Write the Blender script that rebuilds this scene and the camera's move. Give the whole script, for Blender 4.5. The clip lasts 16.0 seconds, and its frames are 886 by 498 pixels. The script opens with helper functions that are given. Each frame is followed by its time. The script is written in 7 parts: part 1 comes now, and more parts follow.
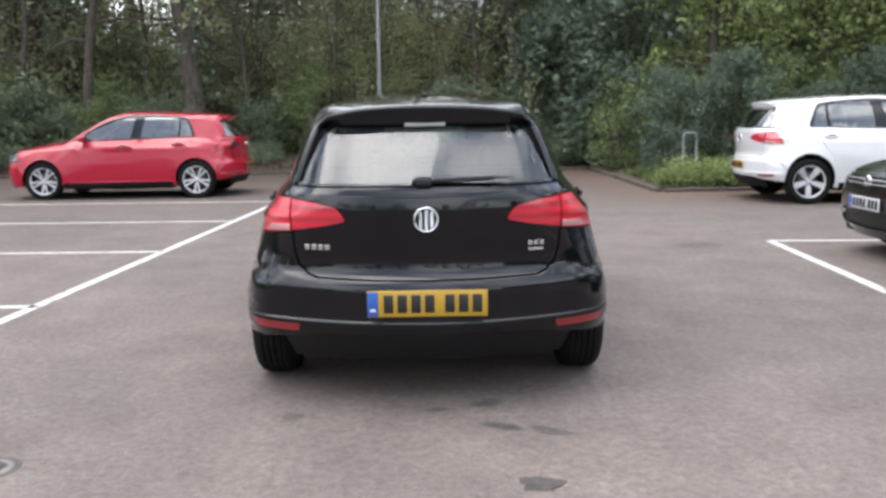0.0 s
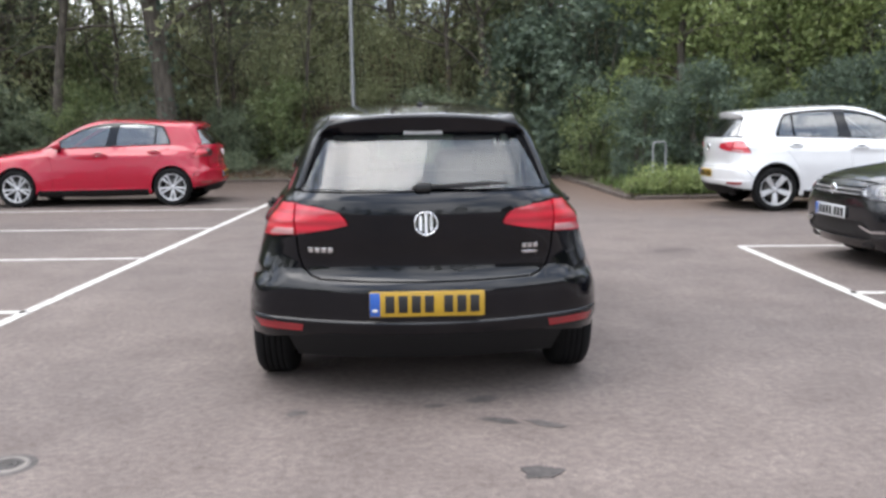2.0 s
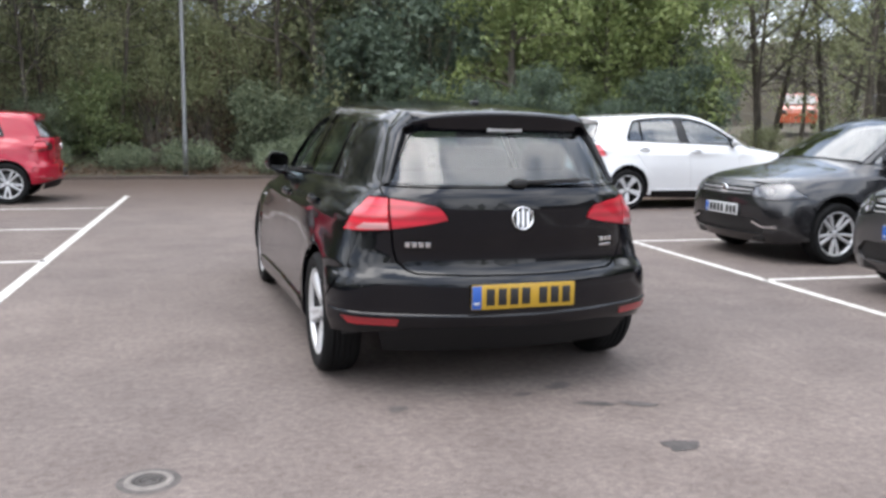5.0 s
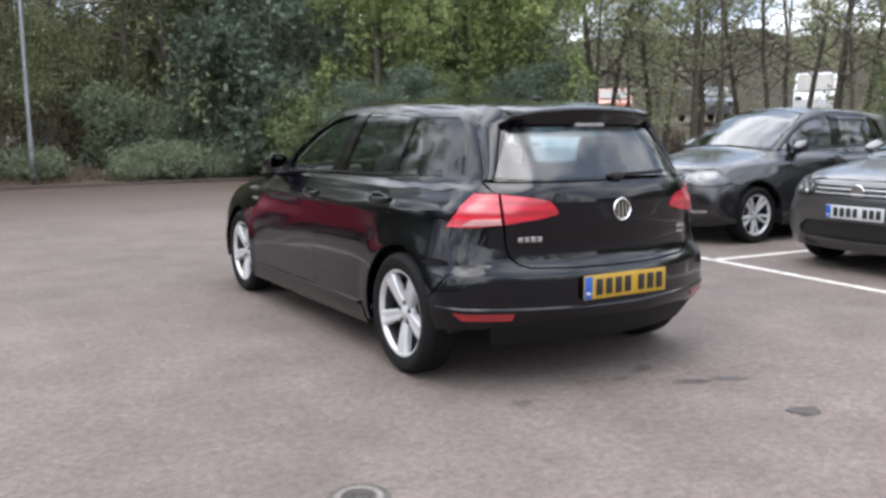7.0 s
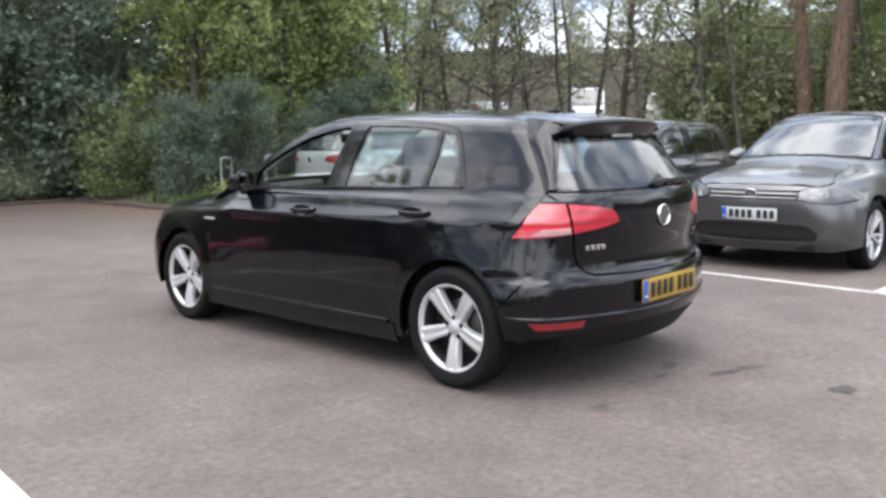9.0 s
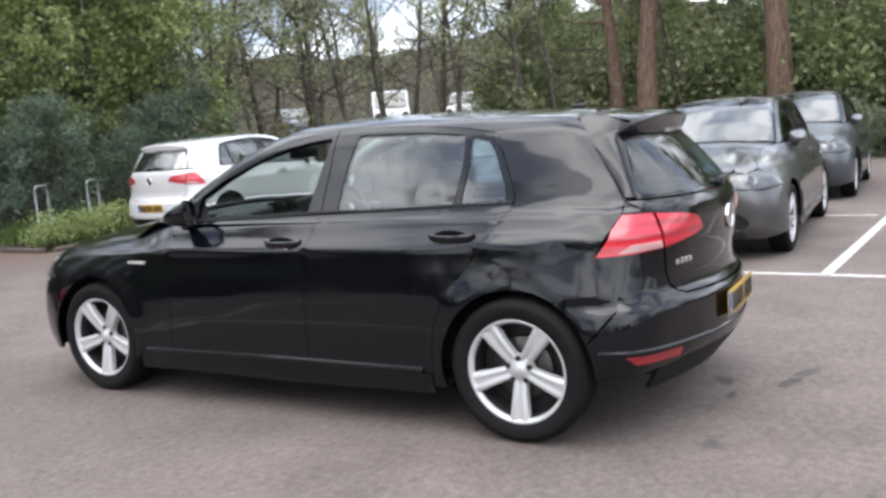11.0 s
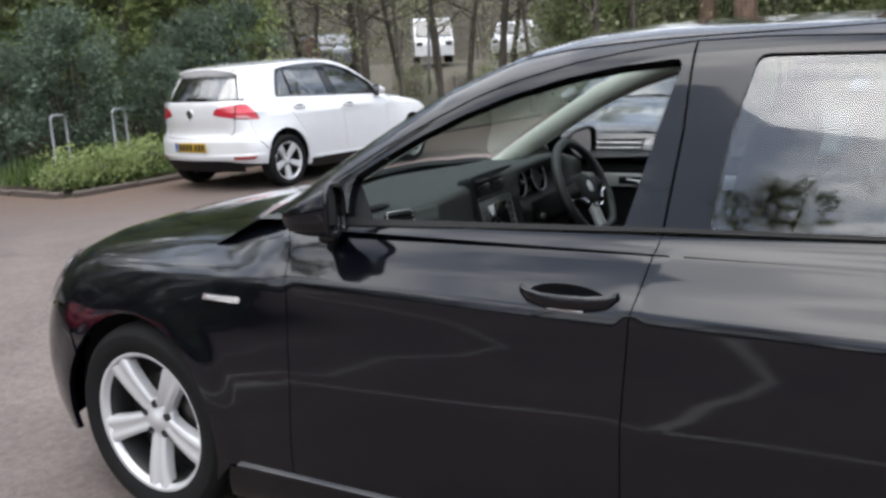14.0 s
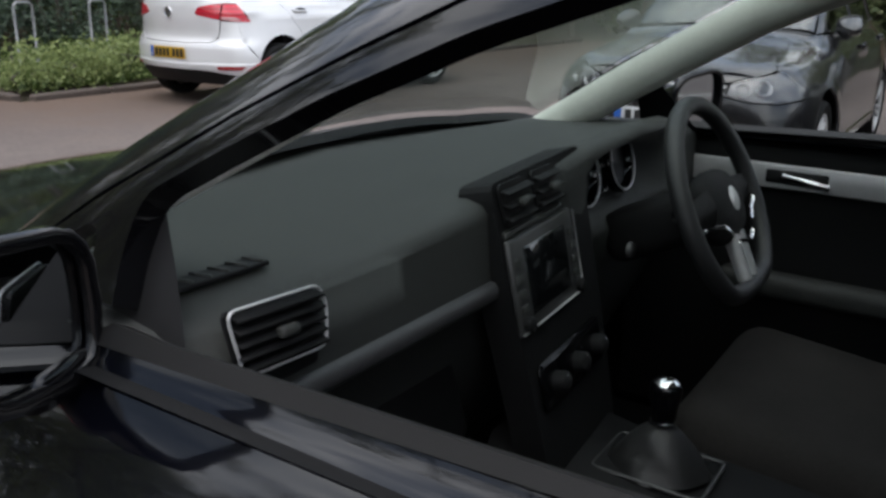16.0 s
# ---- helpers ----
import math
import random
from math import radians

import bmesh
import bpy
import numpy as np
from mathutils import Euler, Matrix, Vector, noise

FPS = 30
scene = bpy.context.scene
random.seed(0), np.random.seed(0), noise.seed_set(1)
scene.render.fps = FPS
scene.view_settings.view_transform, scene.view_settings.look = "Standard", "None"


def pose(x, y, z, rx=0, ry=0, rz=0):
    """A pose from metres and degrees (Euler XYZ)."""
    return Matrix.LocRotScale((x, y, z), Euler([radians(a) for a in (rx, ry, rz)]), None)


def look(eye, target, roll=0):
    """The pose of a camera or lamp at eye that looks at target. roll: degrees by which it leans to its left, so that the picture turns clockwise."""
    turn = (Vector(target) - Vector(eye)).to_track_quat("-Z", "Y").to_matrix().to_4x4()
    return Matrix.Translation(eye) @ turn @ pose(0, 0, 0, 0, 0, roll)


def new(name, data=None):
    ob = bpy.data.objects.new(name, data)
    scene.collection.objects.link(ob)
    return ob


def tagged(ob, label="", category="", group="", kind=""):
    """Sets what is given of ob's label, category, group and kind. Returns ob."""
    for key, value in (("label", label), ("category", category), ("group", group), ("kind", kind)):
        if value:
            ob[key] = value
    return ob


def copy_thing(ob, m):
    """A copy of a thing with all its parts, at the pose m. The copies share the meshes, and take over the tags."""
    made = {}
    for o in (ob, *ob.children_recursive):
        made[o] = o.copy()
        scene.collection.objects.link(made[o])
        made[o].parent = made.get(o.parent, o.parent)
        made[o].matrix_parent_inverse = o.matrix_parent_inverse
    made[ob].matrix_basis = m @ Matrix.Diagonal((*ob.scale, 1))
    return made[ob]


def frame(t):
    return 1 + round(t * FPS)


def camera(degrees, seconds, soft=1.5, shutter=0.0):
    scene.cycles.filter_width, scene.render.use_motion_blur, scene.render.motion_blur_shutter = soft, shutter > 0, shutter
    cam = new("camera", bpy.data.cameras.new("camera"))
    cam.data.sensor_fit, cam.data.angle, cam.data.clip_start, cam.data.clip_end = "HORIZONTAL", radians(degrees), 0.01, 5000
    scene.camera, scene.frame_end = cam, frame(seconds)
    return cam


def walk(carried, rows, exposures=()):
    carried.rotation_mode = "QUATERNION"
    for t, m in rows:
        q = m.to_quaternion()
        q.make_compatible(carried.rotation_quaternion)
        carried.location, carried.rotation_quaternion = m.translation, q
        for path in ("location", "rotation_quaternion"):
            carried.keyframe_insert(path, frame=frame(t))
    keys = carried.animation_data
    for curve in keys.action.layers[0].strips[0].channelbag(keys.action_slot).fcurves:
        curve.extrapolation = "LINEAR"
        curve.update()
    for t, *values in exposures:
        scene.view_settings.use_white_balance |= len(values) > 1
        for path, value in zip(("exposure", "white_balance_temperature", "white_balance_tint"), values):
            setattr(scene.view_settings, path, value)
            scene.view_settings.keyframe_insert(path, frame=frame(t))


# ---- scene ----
cam = camera(54.8, 16.0, soft=3.0)
PATH = [
    (0, (0.005, -4.406, 1.319), (0.034, -2.43, 1.009), -0.8),
    (0.5, (-0.098, -4.583, 1.324), (-0.029, -2.606, 1.031), -1.0),
    (1, (-0.131, -4.662, 1.328), (-0.056, -2.684, 1.04), -0.6),
    (1.5, (-0.133, -4.607, 1.319), (-0.051, -2.63, 1.027), -0.4),
    (2, (-0.143, -4.577, 1.321), (-0.037, -2.602, 1.03), -0.6),
    (2.5, (-0.239, -4.575, 1.316), (-0.081, -2.602, 1.028), -0.3),
    (3, (-0.469, -4.653, 1.328), (-0.21, -2.691, 1.043), 0.3),
    (3.5, (-0.687, -4.614, 1.311), (-0.322, -2.669, 1.026), 0.5),
    (4, (-0.949, -4.533, 1.322), (-0.502, -2.606, 1.029), 0.6),
    (6.5, (-2.601, -4.066, 1.27), (-1.7, -2.302, 0.988), 0.2),
    (7, (-2.875, -3.855, 1.289), (-1.871, -2.15, 0.998), -0.4),
    (7.5, (-3.211, -3.697, 1.288), (-2.098, -2.058, 1.01), -0.8),
    (8, (-3.458, -3.481, 1.274), (-2.25, -1.909, 1.015), -0.8),
    (8.5, (-3.667, -3.208, 1.275), (-2.353, -1.723, 1.018), -0.8),
    (9, (-3.953, -2.951, 1.296), (-2.53, -1.571, 1.031), -1.0),
    (11.5, (-4.037, -1.143, 1.363), (-2.273, -0.246, 1.077), -4.0),
    (12, (-3.81, -0.761, 1.373), (-2.01, 0.055, 1.069), -3.1),
    (12.5, (-3.498, -0.419, 1.367), (-1.719, 0.433, 1.039), -2.2),
    (13, (-3.217, -0.07, 1.355), (-1.497, 0.887, 1.001), -1.9),
    (13.5, (-2.88, 0.246, 1.359), (-1.201, 1.263, 0.975), -2.5),
    (14, (-2.492, 0.514, 1.364), (-0.833, 1.549, 0.942), -2.8),
    (14.5, (-2.15, 0.76, 1.342), (-0.498, 1.796, 0.9), -2.1),
    (15, (-1.787, 0.947, 1.327), (-0.156, 1.999, 0.845), -1.8),
    (15.5, (-1.44, 1.102, 1.308), (0.153, 2.185, 0.77), -0.7),
    (16, (-1.158, 1.273, 1.272), (0.436, 2.321, 0.671), 1.0),
]
walk(cam, [(t, look(eye, target, roll)) for t, eye, target, roll in PATH], exposures=[(0, 0.95), (12.5, 0.95), (14, 0.82), (15, 0.64), (16, 0.42)])


# ---------------------------------------------------------------- world and light
world = bpy.data.worlds.new("sky")
scene.world = world
world.use_nodes = True
wn, wl = world.node_tree.nodes, world.node_tree.links
wn.clear()
w_out = wn.new("ShaderNodeOutputWorld")
w_bg = wn.new("ShaderNodeBackground")
w_sky = wn.new("ShaderNodeTexSky")
w_sky.sky_type = "NISHITA"
w_sky.sun_disc = False
w_sky.sun_elevation = radians(66)
w_sky.sun_rotation = radians(268)
w_sky.air_density = 1.0
w_sky.dust_density = 3.0
w_co = wn.new("ShaderNodeTexCoord")
w_map = wn.new("ShaderNodeMapping")
w_map.inputs["Scale"].default_value = (1.0, 1.0, 2.6)
w_cl = wn.new("ShaderNodeTexNoise")
w_cl.inputs["Scale"].default_value = 2.3
w_cl.inputs["Detail"].default_value = 6
w_cl.inputs["Roughness"].default_value = 0.58
w_rmp = wn.new("ShaderNodeValToRGB")
w_rmp.color_ramp.elements[0].position, w_rmp.color_ramp.elements[0].color = 0.42, (4.4, 5.3, 7.0, 1)
w_rmp.color_ramp.elements[1].position, w_rmp.color_ramp.elements[1].color = 0.58, (16.6, 16.9, 17.6, 1)
w_mix = wn.new("ShaderNodeMixRGB")
w_mix.inputs[0].default_value = 0.82
wl.new(w_co.outputs["Generated"], w_map.inputs["Vector"])
wl.new(w_map.outputs["Vector"], w_cl.inputs["Vector"])
wl.new(w_cl.outputs["Fac"], w_rmp.inputs["Fac"])
wl.new(w_sky.outputs["Color"], w_mix.inputs[1])
w_sep = wn.new("ShaderNodeSeparateXYZ")
w_up = wn.new("ShaderNodeMapRange")
w_up.inputs["To Min"].default_value, w_up.inputs["To Max"].default_value = 0.64, 1.22
w_dome = wn.new("ShaderNodeVectorMath")
w_dome.operation = "SCALE"
wl.new(w_co.outputs["Generated"], w_sep.inputs[0])
wl.new(w_sep.outputs["Z"], w_up.inputs["Value"])
wl.new(w_rmp.outputs["Color"], w_dome.inputs[0])
wl.new(w_up.outputs[0], w_dome.inputs["Scale"])
wl.new(w_dome.outputs[0], w_mix.inputs[2])
wl.new(w_mix.outputs["Color"], w_bg.inputs["Color"])
w_bg.inputs["Strength"].default_value = 0.15
wl.new(w_bg.outputs["Background"], w_out.inputs["Surface"])

sun = new("sun", bpy.data.lights.new("sun", "SUN"))
sun.data.energy, sun.data.angle, sun.data.color = 1.15, radians(52), (1.0, 0.97, 0.94)
sun.matrix_world = look((-9.5, 0, 22), (0, 2, 0))


# ---------------------------------------------------------------- materials
def nodes(name):
    m = bpy.data.materials.new(name)
    m.use_nodes = True
    return m, m.node_tree.nodes, m.node_tree.links, m.node_tree.nodes["Principled BSDF"]


def plain(name, color, rough=0.5, metal=0.0, coat=0.0, vary=0.12, scale=40.0, bump=0.0, fine=0.0, spec=0.5):
    """A surface with grain at two scales."""
    m, n, l, b = nodes(name)
    co = n.new("ShaderNodeTexCoord")
    a = n.new("ShaderNodeTexNoise")
    a.inputs["Scale"].default_value, a.inputs["Detail"].default_value = scale, 5
    c = n.new("ShaderNodeTexNoise")
    c.inputs["Scale"].default_value, c.inputs["Detail"].default_value = scale * 0.08, 3
    l.new(co.outputs["Object"], a.inputs["Vector"])
    l.new(co.outputs["Object"], c.inputs["Vector"])
    add = n.new("ShaderNodeMath")
    add.operation = "ADD"
    l.new(a.outputs["Fac"], add.inputs[0])
    l.new(c.outputs["Fac"], add.inputs[1])
    ramp = n.new("ShaderNodeMapRange")
    ramp.inputs["From Min"].default_value, ramp.inputs["From Max"].default_value = 0.6, 1.4
    ramp.inputs["To Min"].default_value, ramp.inputs["To Max"].default_value = 1 - vary, 1 + vary
    l.new(add.outputs[0], ramp.inputs["Value"])
    mul = n.new("ShaderNodeVectorMath")
    mul.operation = "SCALE"
    mul.inputs[0].default_value = color
    l.new(ramp.outputs[0], mul.inputs["Scale"])
    l.new(mul.outputs[0], b.inputs["Base Color"])
    b.inputs["Roughness"].default_value = rough
    b.inputs["Metallic"].default_value = metal
    b.inputs["Coat Weight"].default_value = coat
    b.inputs["Coat Roughness"].default_value = 0.04
    b.inputs["Specular IOR Level"].default_value = spec
    if bump:
        bp = n.new("ShaderNodeBump")
        bp.inputs["Strength"].default_value, bp.inputs["Distance"].default_value = bump, 0.004
        f = n.new("ShaderNodeTexNoise")
        f.inputs["Scale"].default_value, f.inputs["Detail"].default_value = fine or scale * 4, 4
        l.new(co.outputs["Object"], f.inputs["Vector"])
        l.new(f.outputs["Fac"], bp.inputs["Height"])
        l.new(bp.outputs[0], b.inputs["Normal"])
    return m


def paint(name, color, metal=0.0, rough=0.22, dirt=0.05, spec=0.5, coat_ior=1.42):
    """Car paint under clear coat, with a thin film of road dust low down the panels' noise."""
    m, n, l, b = nodes(name)
    co = n.new("ShaderNodeTexCoord")
    d = n.new("ShaderNodeTexNoise")
    d.inputs["Scale"].default_value, d.inputs["Detail"].default_value = 5.0, 6
    l.new(co.outputs["Object"], d.inputs["Vector"])
    mr = n.new("ShaderNodeMapRange")
    mr.inputs["From Min"].default_value, mr.inputs["From Max"].default_value = 0.35, 0.75
    mr.inputs["To Min"].default_value, mr.inputs["To Max"].default_value = 0.0, dirt
    l.new(d.outputs["Fac"], mr.inputs["Value"])
    mx = n.new("ShaderNodeMixRGB")
    mx.inputs[1].default_value = (*color, 1)
    mx.inputs[2].default_value = (0.12, 0.105, 0.095, 1)
    l.new(mr.outputs[0], mx.inputs[0])
    l.new(mx.outputs[0], b.inputs["Base Color"])
    b.inputs["Metallic"].default_value = metal
    b.inputs["Roughness"].default_value = rough
    b.inputs["Specular IOR Level"].default_value = spec
    b.inputs["Coat Weight"].default_value = 1.0
    b.inputs["Coat IOR"].default_value = coat_ior
    cr = n.new("ShaderNodeMapRange")
    cr.inputs["From Min"].default_value, cr.inputs["From Max"].default_value = 0.3, 0.8
    cr.inputs["To Min"].default_value, cr.inputs["To Max"].default_value = 0.03, 0.10
    l.new(d.outputs["Fac"], cr.inputs["Value"])
    l.new(cr.outputs[0], b.inputs["Coat Roughness"])
    return m


def glass(name, tint, gloss=0.0):
    """Car glass: sees through with a tint, mirrors by Fresnel."""
    m, n, l, b = nodes(name)
    n.remove(b)
    out = n["Material Output"]
    tr = n.new("ShaderNodeBsdfTransparent")
    tr.inputs["Color"].default_value = (*tint, 1)
    gl = n.new("ShaderNodeBsdfGlossy")
    gl.inputs["Roughness"].default_value = 0.02
    fr = n.new("ShaderNodeLayerWeight")
    fr.inputs["Blend"].default_value = 0.5
    pw = n.new("ShaderNodeMath")
    pw.operation, pw.inputs[1].default_value = "POWER", 4.5
    ad = n.new("ShaderNodeMath")
    ad.operation = "MULTIPLY_ADD"
    ad.inputs[1].default_value, ad.inputs[2].default_value = 0.85, 0.045 + gloss
    ad.use_clamp = True
    l.new(fr.outputs["Facing"], pw.inputs[0])
    mx = n.new("ShaderNodeMixShader")
    l.new(pw.outputs[0], ad.inputs[0])
    l.new(ad.outputs[0], mx.inputs[0])
    l.new(tr.outputs[0], mx.inputs[1])
    l.new(gl.outputs[0], mx.inputs[2])
    l.new(mx.outputs[0], out.inputs["Surface"])
    return m


def lens(name, color, rough=0.08):
    """Coloured lamp plastic over a ribbed reflector."""
    m, n, l, b = nodes(name)
    co = n.new("ShaderNodeTexCoord")
    w = n.new("ShaderNodeTexWave")
    w.bands_direction = "Z"
    w.inputs["Scale"].default_value, w.inputs["Distortion"].default_value = 6.5, 1.2
    l.new(co.outputs["Object"], w.inputs["Vector"])
    mx = n.new("ShaderNodeMixRGB")
    mx.inputs[1].default_value = (*[c * 0.60 for c in color], 1)
    mx.inputs[2].default_value = (*color, 1)
    l.new(w.outputs["Fac"], mx.inputs[0])
    l.new(mx.outputs[0], b.inputs["Base Color"])
    b.inputs["Roughness"].default_value = 0.3
    b.inputs["Coat Weight"].default_value = 1.0
    b.inputs["Coat IOR"].default_value = 1.5
    b.inputs["Coat Roughness"].default_value = rough
    return m


def asphalt_material():
    m, n, l, b = nodes("worn_asphalt")
    co = n.new("ShaderNodeTexCoord")
    def noise_(scale, detail, rough=0.6):
        t = n.new("ShaderNodeTexNoise")
        t.inputs["Scale"].default_value, t.inputs["Detail"].default_value, t.inputs["Roughness"].default_value = scale, detail, rough
        l.new(co.outputs["Object"], t.inputs["Vector"])
        return t
    big, mid, fine = noise_(0.22, 4), noise_(1.7, 7, 0.72), noise_(130, 3)
    vor = n.new("ShaderNodeTexVoronoi")
    vor.inputs["Scale"].default_value = 120
    l.new(co.outputs["Object"], vor.inputs["Vector"])
    r1 = n.new("ShaderNodeValToRGB")
    r1.color_ramp.elements[0].position, r1.color_ramp.elements[0].color = 0.34, (0.1010, 0.0828, 0.0772, 1)
    r1.color_ramp.elements[1].position, r1.color_ramp.elements[1].color = 0.68, (0.1415, 0.1188, 0.1112, 1)
    l.new(mid.outputs["Fac"], r1.inputs["Fac"])
    r2 = n.new("ShaderNodeValToRGB")
    r2.color_ramp.elements[0].position, r2.color_ramp.elements[0].color = 0.35, (0.80, 0.80, 0.81, 1)
    r2.color_ramp.elements[1].position, r2.color_ramp.elements[1].color = 0.7, (1.10, 1.08, 1.06, 1)
    l.new(big.outputs["Fac"], r2.inputs["Fac"])
    m1 = n.new("ShaderNodeMixRGB")
    m1.blend_type, m1.inputs[0].default_value = "MULTIPLY", 1
    l.new(r1.outputs[0], m1.inputs[1])
    l.new(r2.outputs[0], m1.inputs[2])
    r3 = n.new("ShaderNodeValToRGB")
    r3.color_ramp.elements[0].position, r3.color_ramp.elements[0].color = 0.3, (0.72, 0.72, 0.72, 1)
    r3.color_ramp.elements[1].position, r3.color_ramp.elements[1].color = 0.72, (1.30, 1.29, 1.27, 1)
    l.new(fine.outputs["Fac"], r3.inputs["Fac"])
    m2 = n.new("ShaderNodeMixRGB")
    m2.blend_type, m2.inputs[0].default_value = "MULTIPLY", 1
    l.new(m1.outputs[0], m2.inputs[1])
    l.new(r3.outputs[0], m2.inputs[2])
    # oil spots
    spot = noise_(0.9, 2, 0.4)
    r4 = n.new("ShaderNodeValToRGB")
    r4.color_ramp.elements[0].position, r4.color_ramp.elements[0].color = 0.22, (0.55, 0.55, 0.56, 1)
    r4.color_ramp.elements[1].position, r4.color_ramp.elements[1].color = 0.30, (1, 1, 1, 1)
    l.new(spot.outputs["Fac"], r4.inputs["Fac"])
    grit = noise_(24, 7, 0.75)
    r5 = n.new("ShaderNodeValToRGB")
    r5.color_ramp.elements[0].position, r5.color_ramp.elements[0].color = 0.34, (0.70, 0.70, 0.70, 1)
    r5.color_ramp.elements[1].position, r5.color_ramp.elements[1].color = 0.66, (1.30, 1.29, 1.27, 1)
    l.new(grit.outputs["Fac"], r5.inputs["Fac"])
    m5 = n.new("ShaderNodeMixRGB")
    m5.blend_type, m5.inputs[0].default_value = "MULTIPLY", 1
    l.new(m2.outputs[0], m5.inputs[1])
    l.new(r5.outputs[0], m5.inputs[2])
    m3 = n.new("ShaderNodeMixRGB")
    m3.blend_type, m3.inputs[0].default_value = "MULTIPLY", 1
    l.new(m5.outputs[0], m3.inputs[1])
    l.new(r4.outputs[0], m3.inputs[2])
    # earth washed out of the planted banks, darkened further as shade near the hedge
    sx = n.new("ShaderNodeSeparateXYZ")
    l.new(co.outputs["Object"], sx.inputs[0])
    wob = n.new("ShaderNodeMath")
    wob.operation = "MULTIPLY_ADD"
    wob.inputs[1].default_value = 5.0
    l.new(mid.outputs["Fac"], wob.inputs[0])
    l.new(sx.outputs["Y"], wob.inputs[2])
    er = n.new("ShaderNodeMapRange")
    er.inputs["From Min"].default_value, er.inputs["From Max"].default_value = 10.0, 16.5
    er.inputs["To Max"].default_value = 0.9
    l.new(wob.outputs[0], er.inputs["Value"])
    m4 = n.new("ShaderNodeMixRGB")
    m4.inputs[2].default_value = (0.062, 0.0425, 0.0335, 1)
    l.new(er.outputs[0], m4.inputs[0])
    l.new(m3.outputs[0], m4.inputs[1])
    # reddish soil carried out of the kerbed bed
    bx, by, prod = n.new("ShaderNodeMapRange"), n.new("ShaderNodeMapRange"), n.new("ShaderNodeMath")
    bx.inputs["From Min"].default_value, bx.inputs["From Max"].default_value = 2.2, 3.8
    by.inputs["From Min"].default_value, by.inputs["From Max"].default_value = 9.4, 12.0
    by.inputs["To Max"].default_value = 0.85
    prod.operation = "MULTIPLY"
    l.new(sx.outputs["X"], bx.inputs["Value"])
    l.new(wob.outputs[0], by.inputs["Value"])
    l.new(bx.outputs[0], prod.inputs[0])
    l.new(by.outputs[0], prod.inputs[1])
    m6 = n.new("ShaderNodeMixRGB")
    m6.inputs[2].default_value = (0.092, 0.060, 0.044, 1)
    l.new(prod.outputs[0], m6.inputs[0])
    l.new(m4.outputs[0], m6.inputs[1])
    l.new(m6.outputs[0], b.inputs["Base Color"])
    b.inputs["Roughness"].default_value = 0.88
    b.inputs["Specular IOR Level"].default_value = 0.3
    bp = n.new("ShaderNodeBump")
    bp.inputs["Strength"].default_value, bp.inputs["Distance"].default_value = 0.4, 0.005
    l.new(vor.outputs["Distance"], bp.inputs["Height"])
    l.new(bp.outputs[0], b.inputs["Normal"])
    return m


def soil_material():
    m, n, l, b = nodes("leaf_litter_soil")
    co = n.new("ShaderNodeTexCoord")
    a = n.new("ShaderNodeTexNoise")
    a.inputs["Scale"].default_value, a.inputs["Detail"].default_value = 1.1, 6
    f = n.new("ShaderNodeTexNoise")
    f.inputs["Scale"].default_value, f.inputs["Detail"].default_value = 18, 5
    l.new(co.outputs["Object"], a.inputs["Vector"])
    l.new(co.outputs["Object"], f.inputs["Vector"])
    r = n.new("ShaderNodeValToRGB")
    r.color_ramp.elements[0].position, r.color_ramp.elements[0].color = 0.3, (0.0285, 0.02052, 0.01482, 1)
    r.color_ramp.elements[1].position, r.color_ramp.elements[1].color = 0.7, (0.09405, 0.06555, 0.04674, 1)
    e = r.color_ramp.elements.new(0.5)
    e.color = (0.05415, 0.04104, 0.02565, 1)
    mixf = n.new("ShaderNodeMath")
    mixf.operation = "MULTIPLY_ADD"
    mixf.inputs[1].default_value, mixf.inputs[2].default_value = 0.6, 0.2
    l.new(f.outputs["Fac"], mixf.inputs[0])
    l.new(mixf.outputs[0], r.inputs["Fac"])
    g = n.new("ShaderNodeMixRGB")
    g.inputs[2].default_value = (0.03135, 0.04275, 0.01254, 1)
    gr = n.new("ShaderNodeMapRange")
    gr.inputs["From Min"].default_value, gr.inputs["From Max"].default_value = 0.5, 0.62
    gr.inputs["To Max"].default_value = 0.7
    l.new(a.outputs["Fac"], gr.inputs["Value"])
    l.new(gr.outputs[0], g.inputs[0])
    l.new(r.outputs[0], g.inputs[1])
    l.new(g.outputs[0], b.inputs["Base Color"])
    b.inputs["Roughness"].default_value = 0.95
    bp = n.new("ShaderNodeBump")
    bp.inputs["Strength"].default_value, bp.inputs["Distance"].default_value = 0.8, 0.04
    l.new(f.outputs["Fac"], bp.inputs["Height"])
    l.new(bp.outputs[0], b.inputs["Normal"])
    return m


def leaf_material(name, dark, light):
    """Leaves vary from island to island; some light passes through."""
    m, n, l, b = nodes(name)
    geo = n.new("ShaderNodeNewGeometry")
    r = n.new("ShaderNodeValToRGB")
    r.color_ramp.elements[0].color, r.color_ramp.elements[1].color = (*dark, 1), (*light, 1)
    l.new(geo.outputs["Random Per Island"], r.inputs["Fac"])
    l.new(r.outputs[0], b.inputs["Base Color"])
    b.inputs["Roughness"].default_value = 0.55
    b.inputs["Specular IOR Level"].default_value = 0.35
    tl = n.new("ShaderNodeBsdfTranslucent")
    l.new(r.outputs[0], tl.inputs["Color"])
    mx = n.new("ShaderNodeMixShader")
    mx.inputs[0].default_value = 0.42
    l.new(b.outputs[0], mx.inputs[1])
    l.new(tl.outputs[0], mx.inputs[2])
    l.new(mx.outputs[0], n["Material Output"].inputs["Surface"])
    return m


